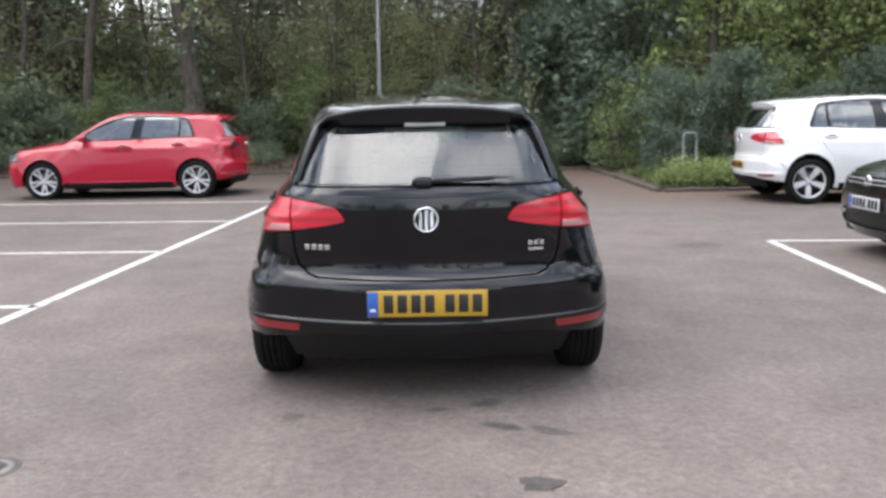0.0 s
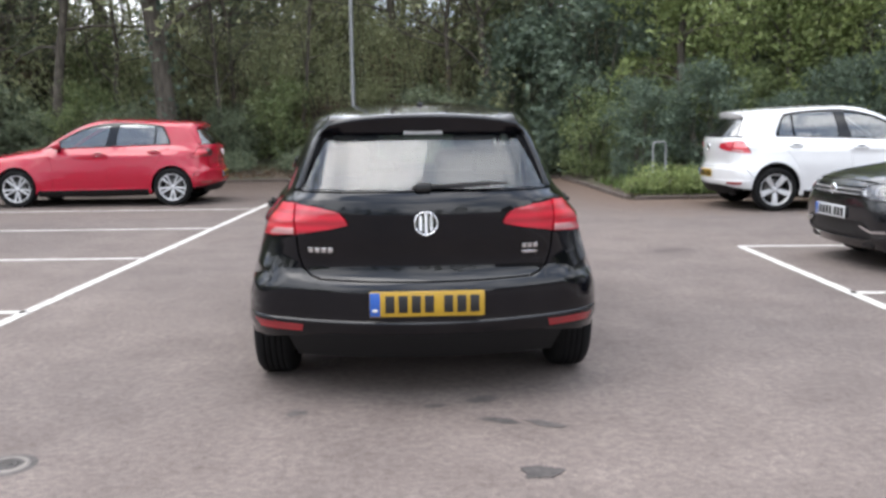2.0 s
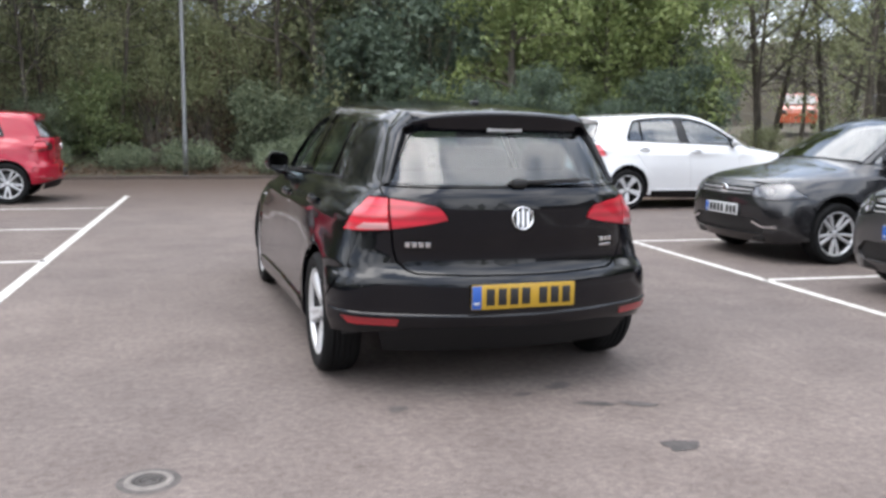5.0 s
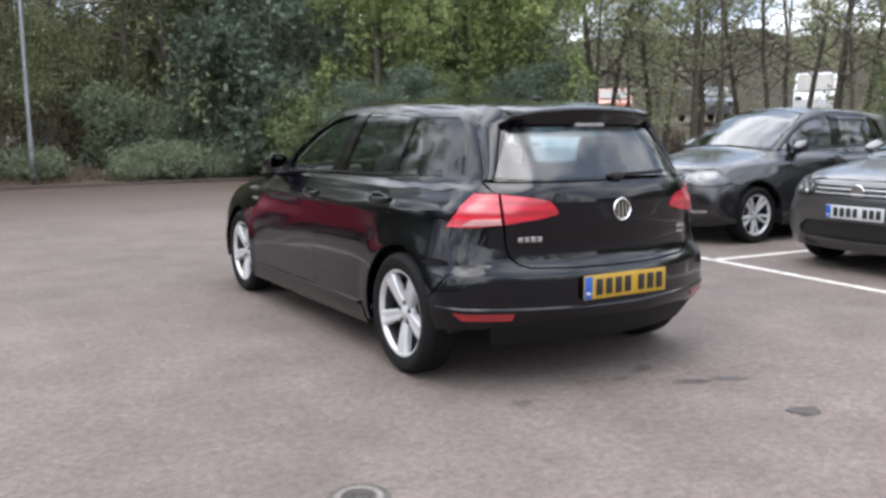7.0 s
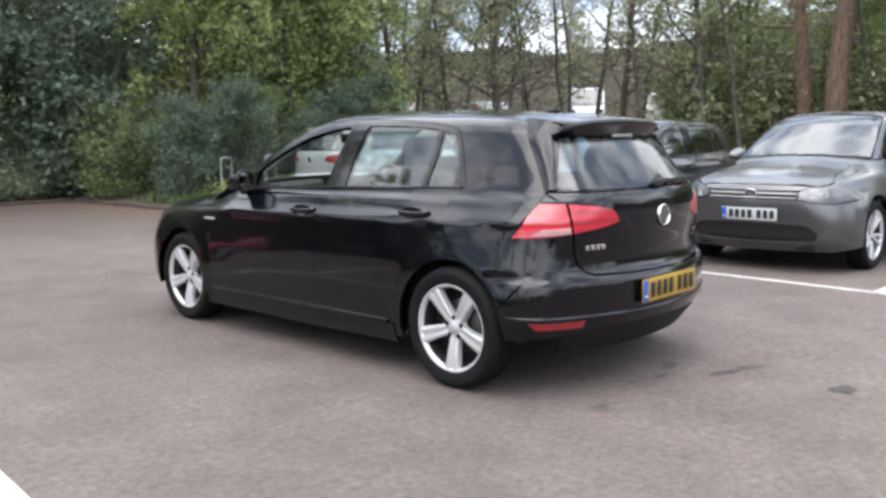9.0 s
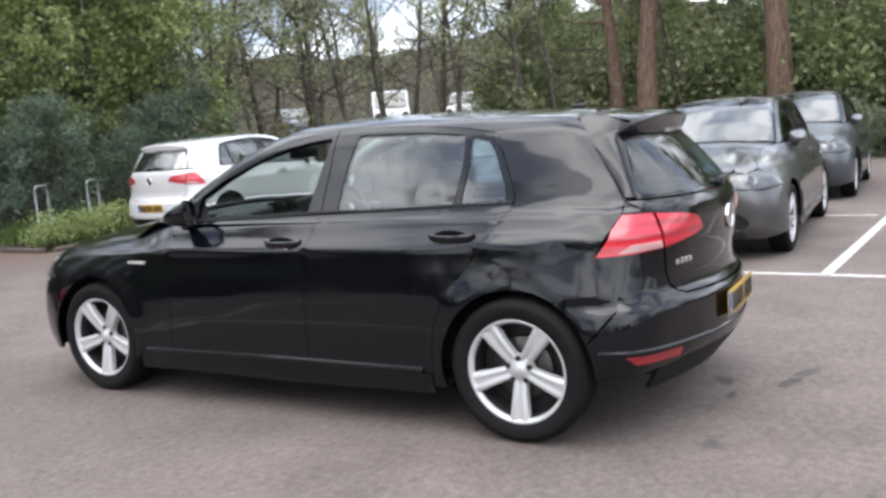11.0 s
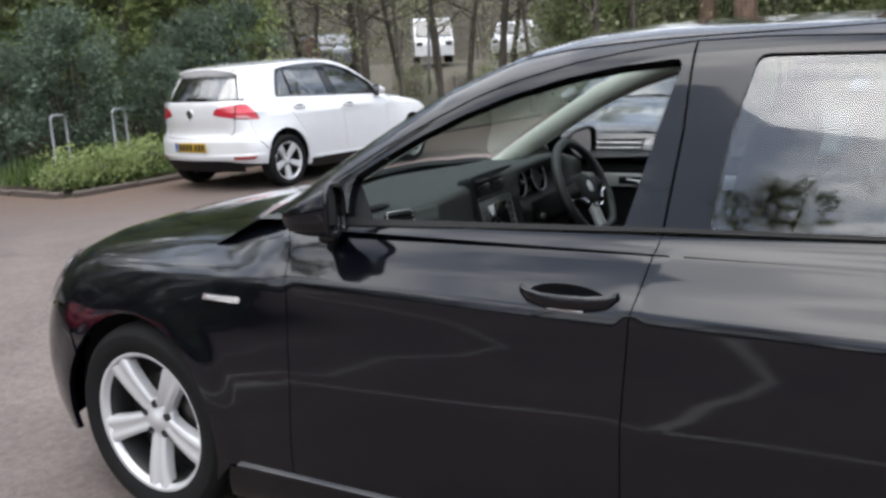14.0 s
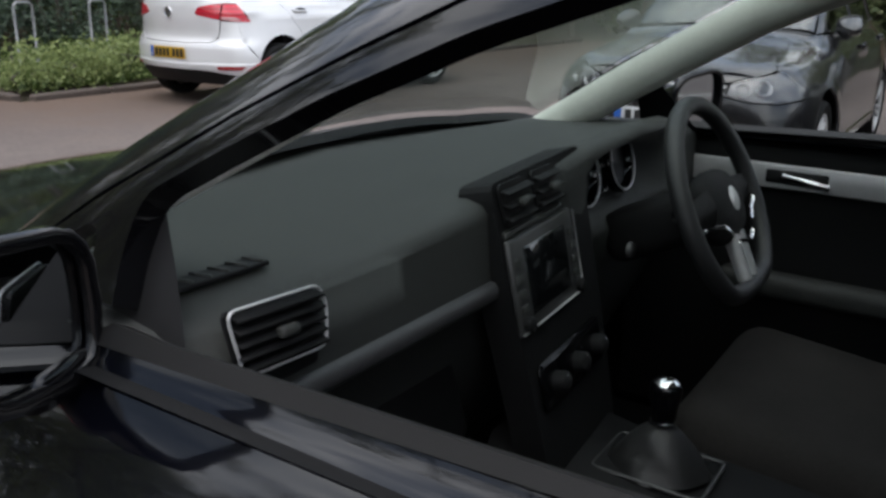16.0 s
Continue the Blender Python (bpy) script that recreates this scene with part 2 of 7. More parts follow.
def bark_material(name, dark, light):
    m, n, l, b = nodes(name)
    co = n.new("ShaderNodeTexCoord")
    mp = n.new("ShaderNodeMapping")
    mp.inputs["Scale"].default_value = (9, 9, 1.6)
    t = n.new("ShaderNodeTexNoise")
    t.inputs["Scale"].default_value, t.inputs["Detail"].default_value = 2.2, 6
    l.new(co.outputs["Object"], mp.inputs["Vector"])
    l.new(mp.outputs[0], t.inputs["Vector"])
    r = n.new("ShaderNodeValToRGB")
    r.color_ramp.elements[0].position, r.color_ramp.elements[0].color = 0.32, (*dark, 1)
    r.color_ramp.elements[1].position, r.color_ramp.elements[1].color = 0.7, (*light, 1)
    l.new(t.outputs["Fac"], r.inputs["Fac"])
    l.new(r.outputs[0], b.inputs["Base Color"])
    b.inputs["Roughness"].default_value = 0.9
    bp = n.new("ShaderNodeBump")
    bp.inputs["Strength"].default_value, bp.inputs["Distance"].default_value = 0.8, 0.02
    l.new(t.outputs["Fac"], bp.inputs["Height"])
    l.new(bp.outputs[0], b.inputs["Normal"])
    return m


def worn_line_material():
    m, n, l, b = nodes("worn_line_paint")
    co = n.new("ShaderNodeTexCoord")
    t = n.new("ShaderNodeTexNoise")
    t.inputs["Scale"].default_value, t.inputs["Detail"].default_value, t.inputs["Roughness"].default_value = 14, 6, 0.75
    l.new(co.outputs["Object"], t.inputs["Vector"])
    r = n.new("ShaderNodeValToRGB")
    r.color_ramp.elements[0].position, r.color_ramp.elements[0].color = 0.34, (0.1482, 0.1339, 0.1254, 1)
    r.color_ramp.elements[1].position, r.color_ramp.elements[1].color = 0.52, (0.4488, 0.4356, 0.4092, 1)
    l.new(t.outputs["Fac"], r.inputs["Fac"])
    l.new(r.outputs[0], b.inputs["Base Color"])
    b.inputs["Roughness"].default_value = 0.8
    return m


M = dict(
    black=paint("black_paint", (0.0010, 0.0012, 0.0026), dirt=0.004, spec=0.05, coat_ior=1.44),
    red=paint("red_paint", (0.30, 0.006, 0.022), dirt=0.02, spec=0.2),
    white=paint("white_paint", (0.53, 0.53, 0.535), dirt=0.05),
    grey=paint("dark_grey_paint", (0.01368, 0.01368, 0.01539), metal=0.5, rough=0.26),
    silver=paint("silver_paint", (0.088, 0.087, 0.090), metal=0.75, rough=0.36),
    silver2=paint("blue_grey_paint", (0.057, 0.0627, 0.0741), metal=0.6, rough=0.38),
    darkblue=paint("dark_blue_paint", (0.0114, 0.01596, 0.02565), metal=0.3, rough=0.35),
    gloss_black=plain("gloss_black_trim", (0.00228, 0.00228, 0.00285), 0.12, coat=0.65, vary=0.05, spec=0.08),
    plastic=plain("black_plastic", (0.00513, 0.00513, 0.0057), 0.5, vary=0.2, scale=60, bump=0.15, fine=500),
    rubber=plain("rubber", (0.00912, 0.00912, 0.00969), 0.7, vary=0.25, scale=25, bump=0.2, fine=220),
    seal=plain("rubber_seal", (0.0057, 0.0057, 0.00627), 0.6, vary=0.15, spec=0.25),
    sill_rubber=plain("grey_sill_rubber", (0.0065, 0.0061, 0.0059), 0.55, vary=0.15, scale=60, spec=0.28),
    tyre=plain("tyre_rubber", (0.0060, 0.0060, 0.0062), 0.82, vary=0.3, scale=18, bump=0.25, fine=160, spec=0.18),
    alloy=plain("silver_alloy", (0.496, 0.496, 0.504), 0.32, metal=0.35, coat=0.5, vary=0.06, scale=12),
    alloy_dark=plain("grey_alloy_barrel", (0.01254, 0.01254, 0.01311), 0.5, metal=0.3, vary=0.2),
    chrome=plain("chrome", (0.80, 0.80, 0.81), 0.08, metal=1.0, vary=0.02),
    satin=plain("satin_silver_trim", (0.48, 0.48, 0.48), 0.36, metal=0.35, vary=0.06, scale=90),
    disc=plain("brake_disc_steel", (0.10, 0.095, 0.09), 0.45, metal=0.9, vary=0.2),
    glass=glass("car_glass", (0.80, 0.83, 0.82), 0.03),
    # tint darkened to stand in for the dash mirrored at grazing angles
    glass_screen=glass("laminated_windscreen", (0.50, 0.56, 0.53), 0.03),
    glass_clear=glass("lamp_glass", (0.93, 0.93, 0.94), 0.02),
    glass_side=glass("coated_side_glass", (0.56, 0.67, 0.68), 0.065),
    glass_tail=glass("tailgate_glass", (0.52, 0.62, 0.66), 0.045),
    glass_dark=glass("tinted_glass", (0.36, 0.41, 0.42), 0.13),
    mirror=plain("mirror_glass", (0.42, 0.44, 0.46), 0.03, metal=1.0, vary=0.01),
    lamp_red=lens("red_lamp_plastic", (0.52, 0.007, 0.024)),
    lamp_inner=lens("inner_red_lamp_plastic", (0.46, 0.006, 0.024)),
    # pale grey stands in for the reflection on the brake lamp's lens
    lamp_reflecting=lens("reflecting_brake_lamp_grey", (0.30, 0.30, 0.30)),
    lamp_deep=lens("deep_red_lamp_plastic", (0.26, 0.004, 0.010)),
    lamp_white=lens("clear_lamp_plastic", (0.52, 0.27, 0.27)),
    lamp_smoke=lens("smoked_lamp_plastic", (0.0513, 0.0114, 0.01254)),
    lamp_bowl=plain("bright_lamp_bowl", (0.22, 0.22, 0.225), 0.25, metal=0.9, vary=0.2),
    head=plain("headlamp_reflector", (0.07, 0.07, 0.073), 0.25, metal=0.6, coat=0.0, vary=0.75, scale=16),
    plate_y=plain("yellow_plate", (0.3534, 0.2109, 0.0114), 0.42, vary=0.05, coat=0.3),
    plate_w=plain("white_plate", (0.4332, 0.4389, 0.4446), 0.42, vary=0.05, coat=0.3),
    plate_b=plain("blue_plate_band", (0.0114, 0.0741, 0.3135), 0.4, vary=0.05, coat=0.3),
    ink=plain("plate_ink", (0.00684, 0.00684, 0.00684), 0.5),
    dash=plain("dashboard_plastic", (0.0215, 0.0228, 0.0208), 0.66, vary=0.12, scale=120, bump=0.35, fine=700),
    # lower cabin plastics: near-black and dull, shade below the dash included in the colour
    dash_lo=plain("shaded_lower_dash_plastic", (0.0036, 0.0036, 0.004), 0.7, vary=0.12, scale=120, bump=0.3, fine=700, spec=0.22),
    cloth=plain("seat_cloth", (0.019, 0.0172, 0.0160), 0.92, vary=0.25, scale=160, bump=0.5, fine=420, spec=0.2),
    headliner=plain("pale_headliner", (0.50, 0.51, 0.46), 0.9, vary=0.06, scale=80),
    strip=plain("grey_dash_strip", (0.04275, 0.04275, 0.04446), 0.42, vary=0.08, scale=100),
    leather=plain("black_leather", (0.0114, 0.0114, 0.01197), 0.48, vary=0.15, scale=60, bump=0.3, fine=420),
    satin_dark=plain("dark_satin_trim", (0.0513, 0.0513, 0.0513), 0.4, metal=0.4, vary=0.08),
    buckle=plain("red_buckle", (0.3135, 0.0114, 0.0114), 0.4),
    carpet=plain("car_carpet", (0.004788, 0.004788, 0.00513), 0.95, vary=0.25, scale=90, spec=0.1),
    screen=plain("screen_glass", (0.00456, 0.00513, 0.0057), 0.08, coat=1.0, vary=0.05),
    asphalt=asphalt_material(),
    soil=soil_material(),
    line=worn_line_material(),
    kerb=plain("concrete_kerb", (0.066, 0.050, 0.041), 0.9, vary=0.3, scale=16, bump=0.5, fine=60),
    iron=plain("cast_iron_cover", (0.057, 0.0513, 0.04845), 0.6, metal=0.6, vary=0.35, scale=20, bump=0.4),
    concrete=plain("concrete_surround", (0.135, 0.120, 0.110), 0.9, vary=0.5, scale=18, bump=0.5, fine=70),
    tar=plain("dark_tar_stain", (0.056, 0.048, 0.045), 0.8, vary=0.6, scale=26, bump=0.5, fine=90),
    steel=plain("galvanised_steel", (0.22, 0.225, 0.23), 0.5, metal=0.6, vary=0.18, scale=14),
    bark=bark_material("grey_bark", (0.034, 0.028, 0.022), (0.105, 0.090, 0.071)),
    bark_brown=bark_material("brown_bark", (0.04389, 0.02696, 0.01756), (0.1568, 0.1003, 0.06897)),
    twig=plain("twig_bark", (0.0684, 0.05415, 0.0399), 0.9, vary=0.35, scale=7),
    leaf_spring=leaf_material("spring_leaves", (0.148, 0.166, 0.088), (0.335, 0.350, 0.195)),
    leaf_mid=leaf_material("green_leaves", (0.08653, 0.1168, 0.04759), (0.225, 0.2682, 0.1211)),
    leaf_dark=leaf_material("evergreen_leaves", (0.088, 0.114, 0.072), (0.245, 0.282, 0.180)),
    leaf_ivy=leaf_material("dark_ivy", (0.046, 0.069, 0.052), (0.155, 0.202, 0.140)),
    leaf_bright=leaf_material("bright_spring_leaves", (0.120, 0.162, 0.056), (0.300, 0.350, 0.140)),
    grass=leaf_material("grass_blades", (0.0285, 0.04845, 0.0114), (0.0912, 0.1311, 0.0342)),
    orange=paint("orange_paint", (0.3534, 0.0741, 0.0285), dirt=0.05),
    far_wood=plain("far_woodland", (0.03534, 0.02964, 0.01938), 0.95, vary=0.45, scale=0.35, spec=0.1),
    dry=leaf_material("dry_leaves", (0.0513, 0.03135, 0.01824), (0.1425, 0.09405, 0.05985)),
)


# ---------------------------------------------------------------- mesh helpers
def mesh(name, verts, faces, material, parent=None, label="", smooth=True, normals=None, mats=None, index=None):
    """One mesh object. verts in the parent's frame."""
    me = bpy.data.meshes.new(name)
    me.from_pydata([tuple(v) for v in verts], [], [tuple(int(i) for i in f) for f in faces])
    for mt in (mats or [material]):
        me.materials.append(mt)
    if index is not None:
        me.polygons.foreach_set("material_index", index)
    me.polygons.foreach_set("use_smooth", [bool(smooth)] * len(me.polygons))
    me.update()
    if normals is not None:
        me.normals_split_custom_set_from_vertices([tuple(n) for n in normals])
    ob = new(name, me)
    if parent:
        ob.parent = parent
    if label:
        tagged(ob, label)
    return ob


def part(name, bm, material, parent=None, label="", smooth=True, angle=None):
    """Link a bmesh as one mesh object under a thing or a part."""
    me = bpy.data.meshes.new(name)
    bmesh.ops.recalc_face_normals(bm, faces=bm.faces)
    if angle is not None:
        for e in bm.edges:
            e.smooth = len(e.link_faces) == 2 and e.calc_face_angle(0) < radians(angle)
    bm.to_mesh(me)
    bm.free()
    me.materials.append(material)
    me.polygons.foreach_set("use_smooth", [smooth] * len(me.polygons))
    me.update()
    ob = new(name, me)
    if parent:
        ob.parent = parent
    if label:
        tagged(ob, label)
    return ob


def box(bm, c, s, r=0.0, m=None, seg=2):
    """A box with centre c and size s, its edges rounded by r."""
    g = bmesh.ops.create_cube(bm, size=1.0)
    vs = g["verts"]
    for v in vs:
        v.co = Vector((v.co.x * s[0], v.co.y * s[1], v.co.z * s[2]))
    if r > 0:
        es = list({e for v in vs for e in v.link_edges})
        out = bmesh.ops.bevel(bm, geom=es, offset=r, segments=seg, affect="EDGES", profile=0.5)
        vs = list({v for f in out["faces"] for v in f.verts} | {v for v in vs if v.is_valid})
    for v in vs:
        v.co = (m @ v.co if m else v.co) + Vector(c)
    return vs


def lathe(profile, n=48, axis="x"):
    """verts, faces of a closed turned ring; profile of (radius, along)."""
    v, f = [], []
    k = len(profile)
    for i in range(n):
        a = 2 * math.pi * i / n
        for r, x in profile:
            p = (x, r * math.cos(a), r * math.sin(a))
            v.append(p if axis == "x" else (p[1], p[2], p[0]))
    for i in range(n):
        j = (i + 1) % n
        for q in range(k - 1):
            f.append((i * k + q, i * k + q + 1, j * k + q + 1, j * k + q))
    return v, f


def tube(path, radius, n=8, closed=False, cap=True):
    """verts, faces of a pipe along a path; radius a number or one per point."""
    pts = [Vector(p) for p in path]
    k = len(pts)
    rad = [float(q) for q in (radius if isinstance(radius, (list, tuple)) else [radius] * k)]
    v, f = [], []
    up = Vector((0.12, 0.31, 0.94)).normalized()
    for i, p in enumerate(pts):
        a = pts[(i - 1) % k] if (closed or i > 0) else p
        b = pts[(i + 1) % k] if (closed or i < k - 1) else p
        t = (b - a).normalized()
        s = t.cross(up)
        s = s.normalized() if s.length > 1e-4 else Vector((1, 0, 0))
        w = t.cross(s).normalized()
        for j in range(n):
            c = 2 * math.pi * j / n
            v.append(p + rad[i] * (math.cos(c) * s + math.sin(c) * w))
    for i in range(k if closed else k - 1):
        i2 = (i + 1) % k
        for j in range(n):
            j2 = (j + 1) % n
            f.append((i * n + j, i * n + j2, i2 * n + j2, i2 * n + j))
    if cap and not closed:
        f.append(tuple(range(n)))
        f.append(tuple((k - 1) * n + j for j in reversed(range(n))))
    return v, f


def merge(*parts):
    v, f = [], []
    for pv, pf in parts:
        o = len(v)
        v += list(pv)
        f += [tuple(i + o for i in q) for q in pf]
    return v, f


def rounded(pts, r, closed=True):
    """Round the corners of a 2D outline."""
    out, n = [], len(pts)
    for i, p in enumerate(pts):
        p = np.array(p, float)
        if not closed and i in (0, n - 1):
            out.append(tuple(p))
            continue
        a, b = np.array(pts[i - 1], float), np.array(pts[(i + 1) % n], float)
        da, db = np.linalg.norm(a - p), np.linalg.norm(b - p)
        ra, rb = min(r, da * 0.45), min(r, db * 0.45)
        q0, q1 = p + (a - p) / da * ra, p + (b - p) / db * rb
        for t in (0, 0.33, 0.67, 1):
            out.append(tuple((1 - t) ** 2 * q0 + 2 * t * (1 - t) * p + t * t * q1))
    return out


# ---------------------------------------------------------------- car bodies
from functools import lru_cache

from mathutils.geometry import delaunay_2d_cdt


def curve(pts, soft=0.03, step=0.004):
    """A smooth function through the points (a, value)."""
    a = np.array(pts, float)
    a = a[np.argsort(a[:, 0])]
    t = np.arange(a[0, 0] - 0.4, a[-1, 0] + 0.4, step)
    lo = (a[1, 1] - a[0, 1]) / (a[1, 0] - a[0, 0])
    hi = (a[-1, 1] - a[-2, 1]) / (a[-1, 0] - a[-2, 0])
    v = np.interp(t, a[:, 0], a[:, 1])
    v = np.where(t < a[0, 0], a[0, 1] + lo * (t - a[0, 0]), v)
    v = np.where(t > a[-1, 0], a[-1, 1] + hi * (t - a[-1, 0]), v)
    k = max(1, int(soft / step))
    for _ in range(3):
        v = np.convolve(np.pad(v, k, mode="reflect", reflect_type="odd"), np.ones(2 * k + 1) / (2 * k + 1), "valid")
    return lambda q: np.interp(q, t, v)


def smax(a, b, k):
    h = np.maximum(k - np.abs(a - b), 0) / k
    return np.maximum(a, b) + h * h * k / 4


def dense(loop, h):
    out = []
    for i, p in enumerate(loop):
        p, q = np.array(p, float), np.array(loop[(i + 1) % len(loop)], float)
        n = max(1, int(math.ceil(np.linalg.norm(q - p) / h)))
        out += [p + (q - p) * j / n for j in range(n)]
    return np.array(out)


def inset(loop, g):
    """Move a dense closed loop inwards by g."""
    if g == 0:
        return loop
    nx, pv = np.roll(loop, -1, 0), np.roll(loop, 1, 0)
    d = nx - pv
    d /= np.maximum(np.linalg.norm(d, axis=1, keepdims=True), 1e-9)
    nrm = np.stack([-d[:, 1], d[:, 0]], 1)
    area = np.sum(loop[:, 0] * nx[:, 1] - nx[:, 0] * loop[:, 1])
    return loop + (g if area > 0 else -g) * nrm


def within(P, loop):
    x, y = P[:, 0], P[:, 1]
    ok = np.zeros(len(P), bool)
    a, b = loop, np.roll(loop, -1, 0)
    for (x0, y0), (x1, y1) in zip(a, b):
        if y0 == y1:
            continue
        c = ((y0 > y) != (y1 > y)) & (x < (x1 - x0) * (y - y0) / (y1 - y0) + x0)
        ok ^= c
    return ok


def fill(outer, holes, h):
    """2D points, triangles and boundary loops of an outline with holes."""
    loops = [outer] + list(holes)
    lo, hi = outer.min(0), outer.max(0)
    gx, gy = np.meshgrid(np.arange(lo[0], hi[0], h), np.arange(lo[1], hi[1], h))
    G = np.stack([gx.ravel(), gy.ravel()], 1)
    keep = within(G, outer)
    for q in holes:
        keep &= ~within(G, q)
    G = G[keep]
    B = np.concatenate(loops)
    if len(G):
        dmin = np.full(len(G), 1e9)
        for p in B:
            dmin = np.minimum(dmin, np.hypot(G[:, 0] - p[0], G[:, 1] - p[1]))
        G = G[dmin > 0.45 * h]
    P = np.concatenate([B, G]) if len(G) else B
    edges, o = [], 0
    for q in loops:
        n = len(q)
        edges += [(o + i, o + (i + 1) % n) for i in range(n)]
        o += n
    v, e, f, ov, oe, of = delaunay_2d_cdt([Vector((float(a), float(b))) for a, b in P], edges, [], 0, 1e-6)
    V = np.array([tuple(q) for q in v])
    F = np.array([tuple(q) for q in f if len(q) == 3])
    C = V[F].mean(1)
    ok = within(C, outer)
    for q in holes:
        ok &= ~within(C, q)
    F = F[ok]
    A = V[F]
    ar = (A[:, 1, 0] - A[:, 0, 0]) * (A[:, 2, 1] - A[:, 0, 1]) - (A[:, 2, 0] - A[:, 0, 0]) * (A[:, 1, 1] - A[:, 0, 1])
    F[ar < 0] = F[ar < 0][:, ::-1]
    return V, F


WB, WR = 2.637, 0.316
TOP = curve([(-0.9, 1.34), (-0.5, 1.376), (-0.2, 1.402), (0.2, 1.425), (0.65, 1.446), (1.14, 1.452), (1.32, 1.443), (1.5, 1.413), (1.7, 1.348), (1.98, 1.20),
             (2.2, 1.072), (2.33, 0.998), (2.44, 0.968), (2.62, 0.945), (2.9, 0.900), (3.1, 0.862), (3.25, 0.828), (3.35, 0.796), (3.6, 0.64)], 0.035)
CROWN = curve([(-0.8, 0.13), (1.3, 0.14), (1.7, 0.19), (2.2, 0.20), (2.45, 0.14), (3.3, 0.10)], 0.05)
SIDE = curve([(0.10, 0.79), (0.17, 0.838), (0.22, 0.862), (0.262, 0.872), (0.30, 0.872), (0.36, 0.876), (0.48, 0.879), (0.60, 0.876), (0.70, 0.867), (0.77, 0.859), (0.82, 0.855),
              (0.836, 0.858), (0.850, 0.847), (0.88, 0.819), (0.91, 0.798), (0.942, 0.780), (0.968, 0.748), (1.0, 0.732), (1.1, 0.692), (1.2, 0.648), (1.3, 0.600), (1.35, 0.570), (1.45, 0.505), (1.6, 0.40)], 0.005, 0.001)
REAR = curve([(0.10, -0.52), (0.20, -0.62), (0.30, -0.700), (0.36, -0.745), (0.40, -0.753), (0.44, -0.753), (0.56, -0.750), (0.60, -0.740), (0.625, -0.702), (0.70, -0.695), (0.80, -0.712), (0.92, -0.716),
              (0.985, -0.703), (1.03, -0.672), (1.15, -0.572), (1.30, -0.44), (1.40, -0.33), (1.6, -0.1)], 0.010, 0.001)
FRONT = curve([(0.10, 3.25), (0.20, 3.33), (0.30, 3.395), (0.45, 3.42), (0.55, 3.425), (0.65, 3.415), (0.72, 3.40), (0.78, 3.375), (0.84, 3.315), (0.9, 3.20)], 0.015)
GLASSY = curve([(0.8, 0.0), (0.95, 0.35), (1.05, 1.0), (1.3, 1.0)], 0.02)


def hull(P):
    """Signed height over the body's surface; positive outside. Rear axle at y = 0, the nose to +y."""
    x, y, z = np.abs(P[:, 0]), P[:, 1], P[:, 2]
    ze = z - 0.018 * (1.2 - y)
    gl = GLASSY(z)
    tr = np.clip((0.55 - y) / 0.9, 0, 1.4)
    tf = np.clip((y - 2.1) / 1.25, 0, 1.3)
    tg = np.clip((y - 1.0) / 1.2, 0, 1.2)
    lo = np.clip((z - 0.44) / 0.46, 0, 1)
    lo = lo * lo * (3 - 2 * lo)
    w = SIDE(ze) - (0.022 + 0.058 * lo + 0.012 * gl) * tr ** 2 - 0.085 * tf ** 2 - 0.03 * gl * tg ** 2
    for yc in (0.0, WB):
        r = np.hypot(y - yc, z - 0.32)
        fl = np.clip((0.47 - r) / 0.11, 0, 1)
        w = w + 0.007 * fl * fl * (3 - 2 * fl) * np.clip((z - 0.12) / 0.1, 0, 1)
    d1 = (x - w) * (0.88 + 0.12 * (1 - gl))
    slope = (TOP(y + 0.01) - TOP(y - 0.01)) / 0.02
    d2 = (z - TOP(y) + CROWN(y) * x * x) / np.sqrt(1 + slope * slope)
    rs = (REAR(z + 0.01) - REAR(z - 0.01)) / 0.02
    d3 = (REAR(z) + (0.31 - 0.06 * gl) * x * x - y) / np.sqrt(1 + np.clip(rs, -2, 2) ** 2)
    d4 = y - FRONT(z) + 0.20 * x * x
    d = smax(d1, d2, 0.07 + 0.10 * (1 - gl))
    g2 = np.clip((z - 0.72) / 0.55, 0, 1)
    d = smax(d, d3, 0.17 + 0.11 * lo - 0.11 * g2 * g2 * (3 - 2 * g2))
    return smax(d, d4, 0.11 + 0.19 * np.clip((x - 0.42) / 0.3, 0, 1))


def solve(O, D, reach=2.2):
    """Where rays from inside leave the body."""
    n = len(O)
    lo, hi, done = np.zeros(n), np.full(n, reach), np.zeros(n, bool)
    for t in np.linspace(0.05, reach, 30):
        out = hull(O + D * t) > 0
        first = out & ~done
        hi[first] = t
        lo[~out & ~done] = t
        done |= out
    for _ in range(17):
        mid = 0.5 * (lo + hi)
        out = hull(O + D * mid[:, None]) > 0
        hi = np.where(out, mid, hi)
        lo = np.where(out, lo, mid)
    return O + D * (0.5 * (lo + hi))[:, None]


def normal(P, e=0.003):
    g = np.zeros_like(P)
    for i in range(3):
        d = np.zeros(3)
        d[i] = e
        g[:, i] = hull(P + d) - hull(P - d)
    return g / np.maximum(np.linalg.norm(g, axis=1, keepdims=True), 1e-9)


ZC, YR, YF, US = 0.55, 0.35, 2.60, 0.8


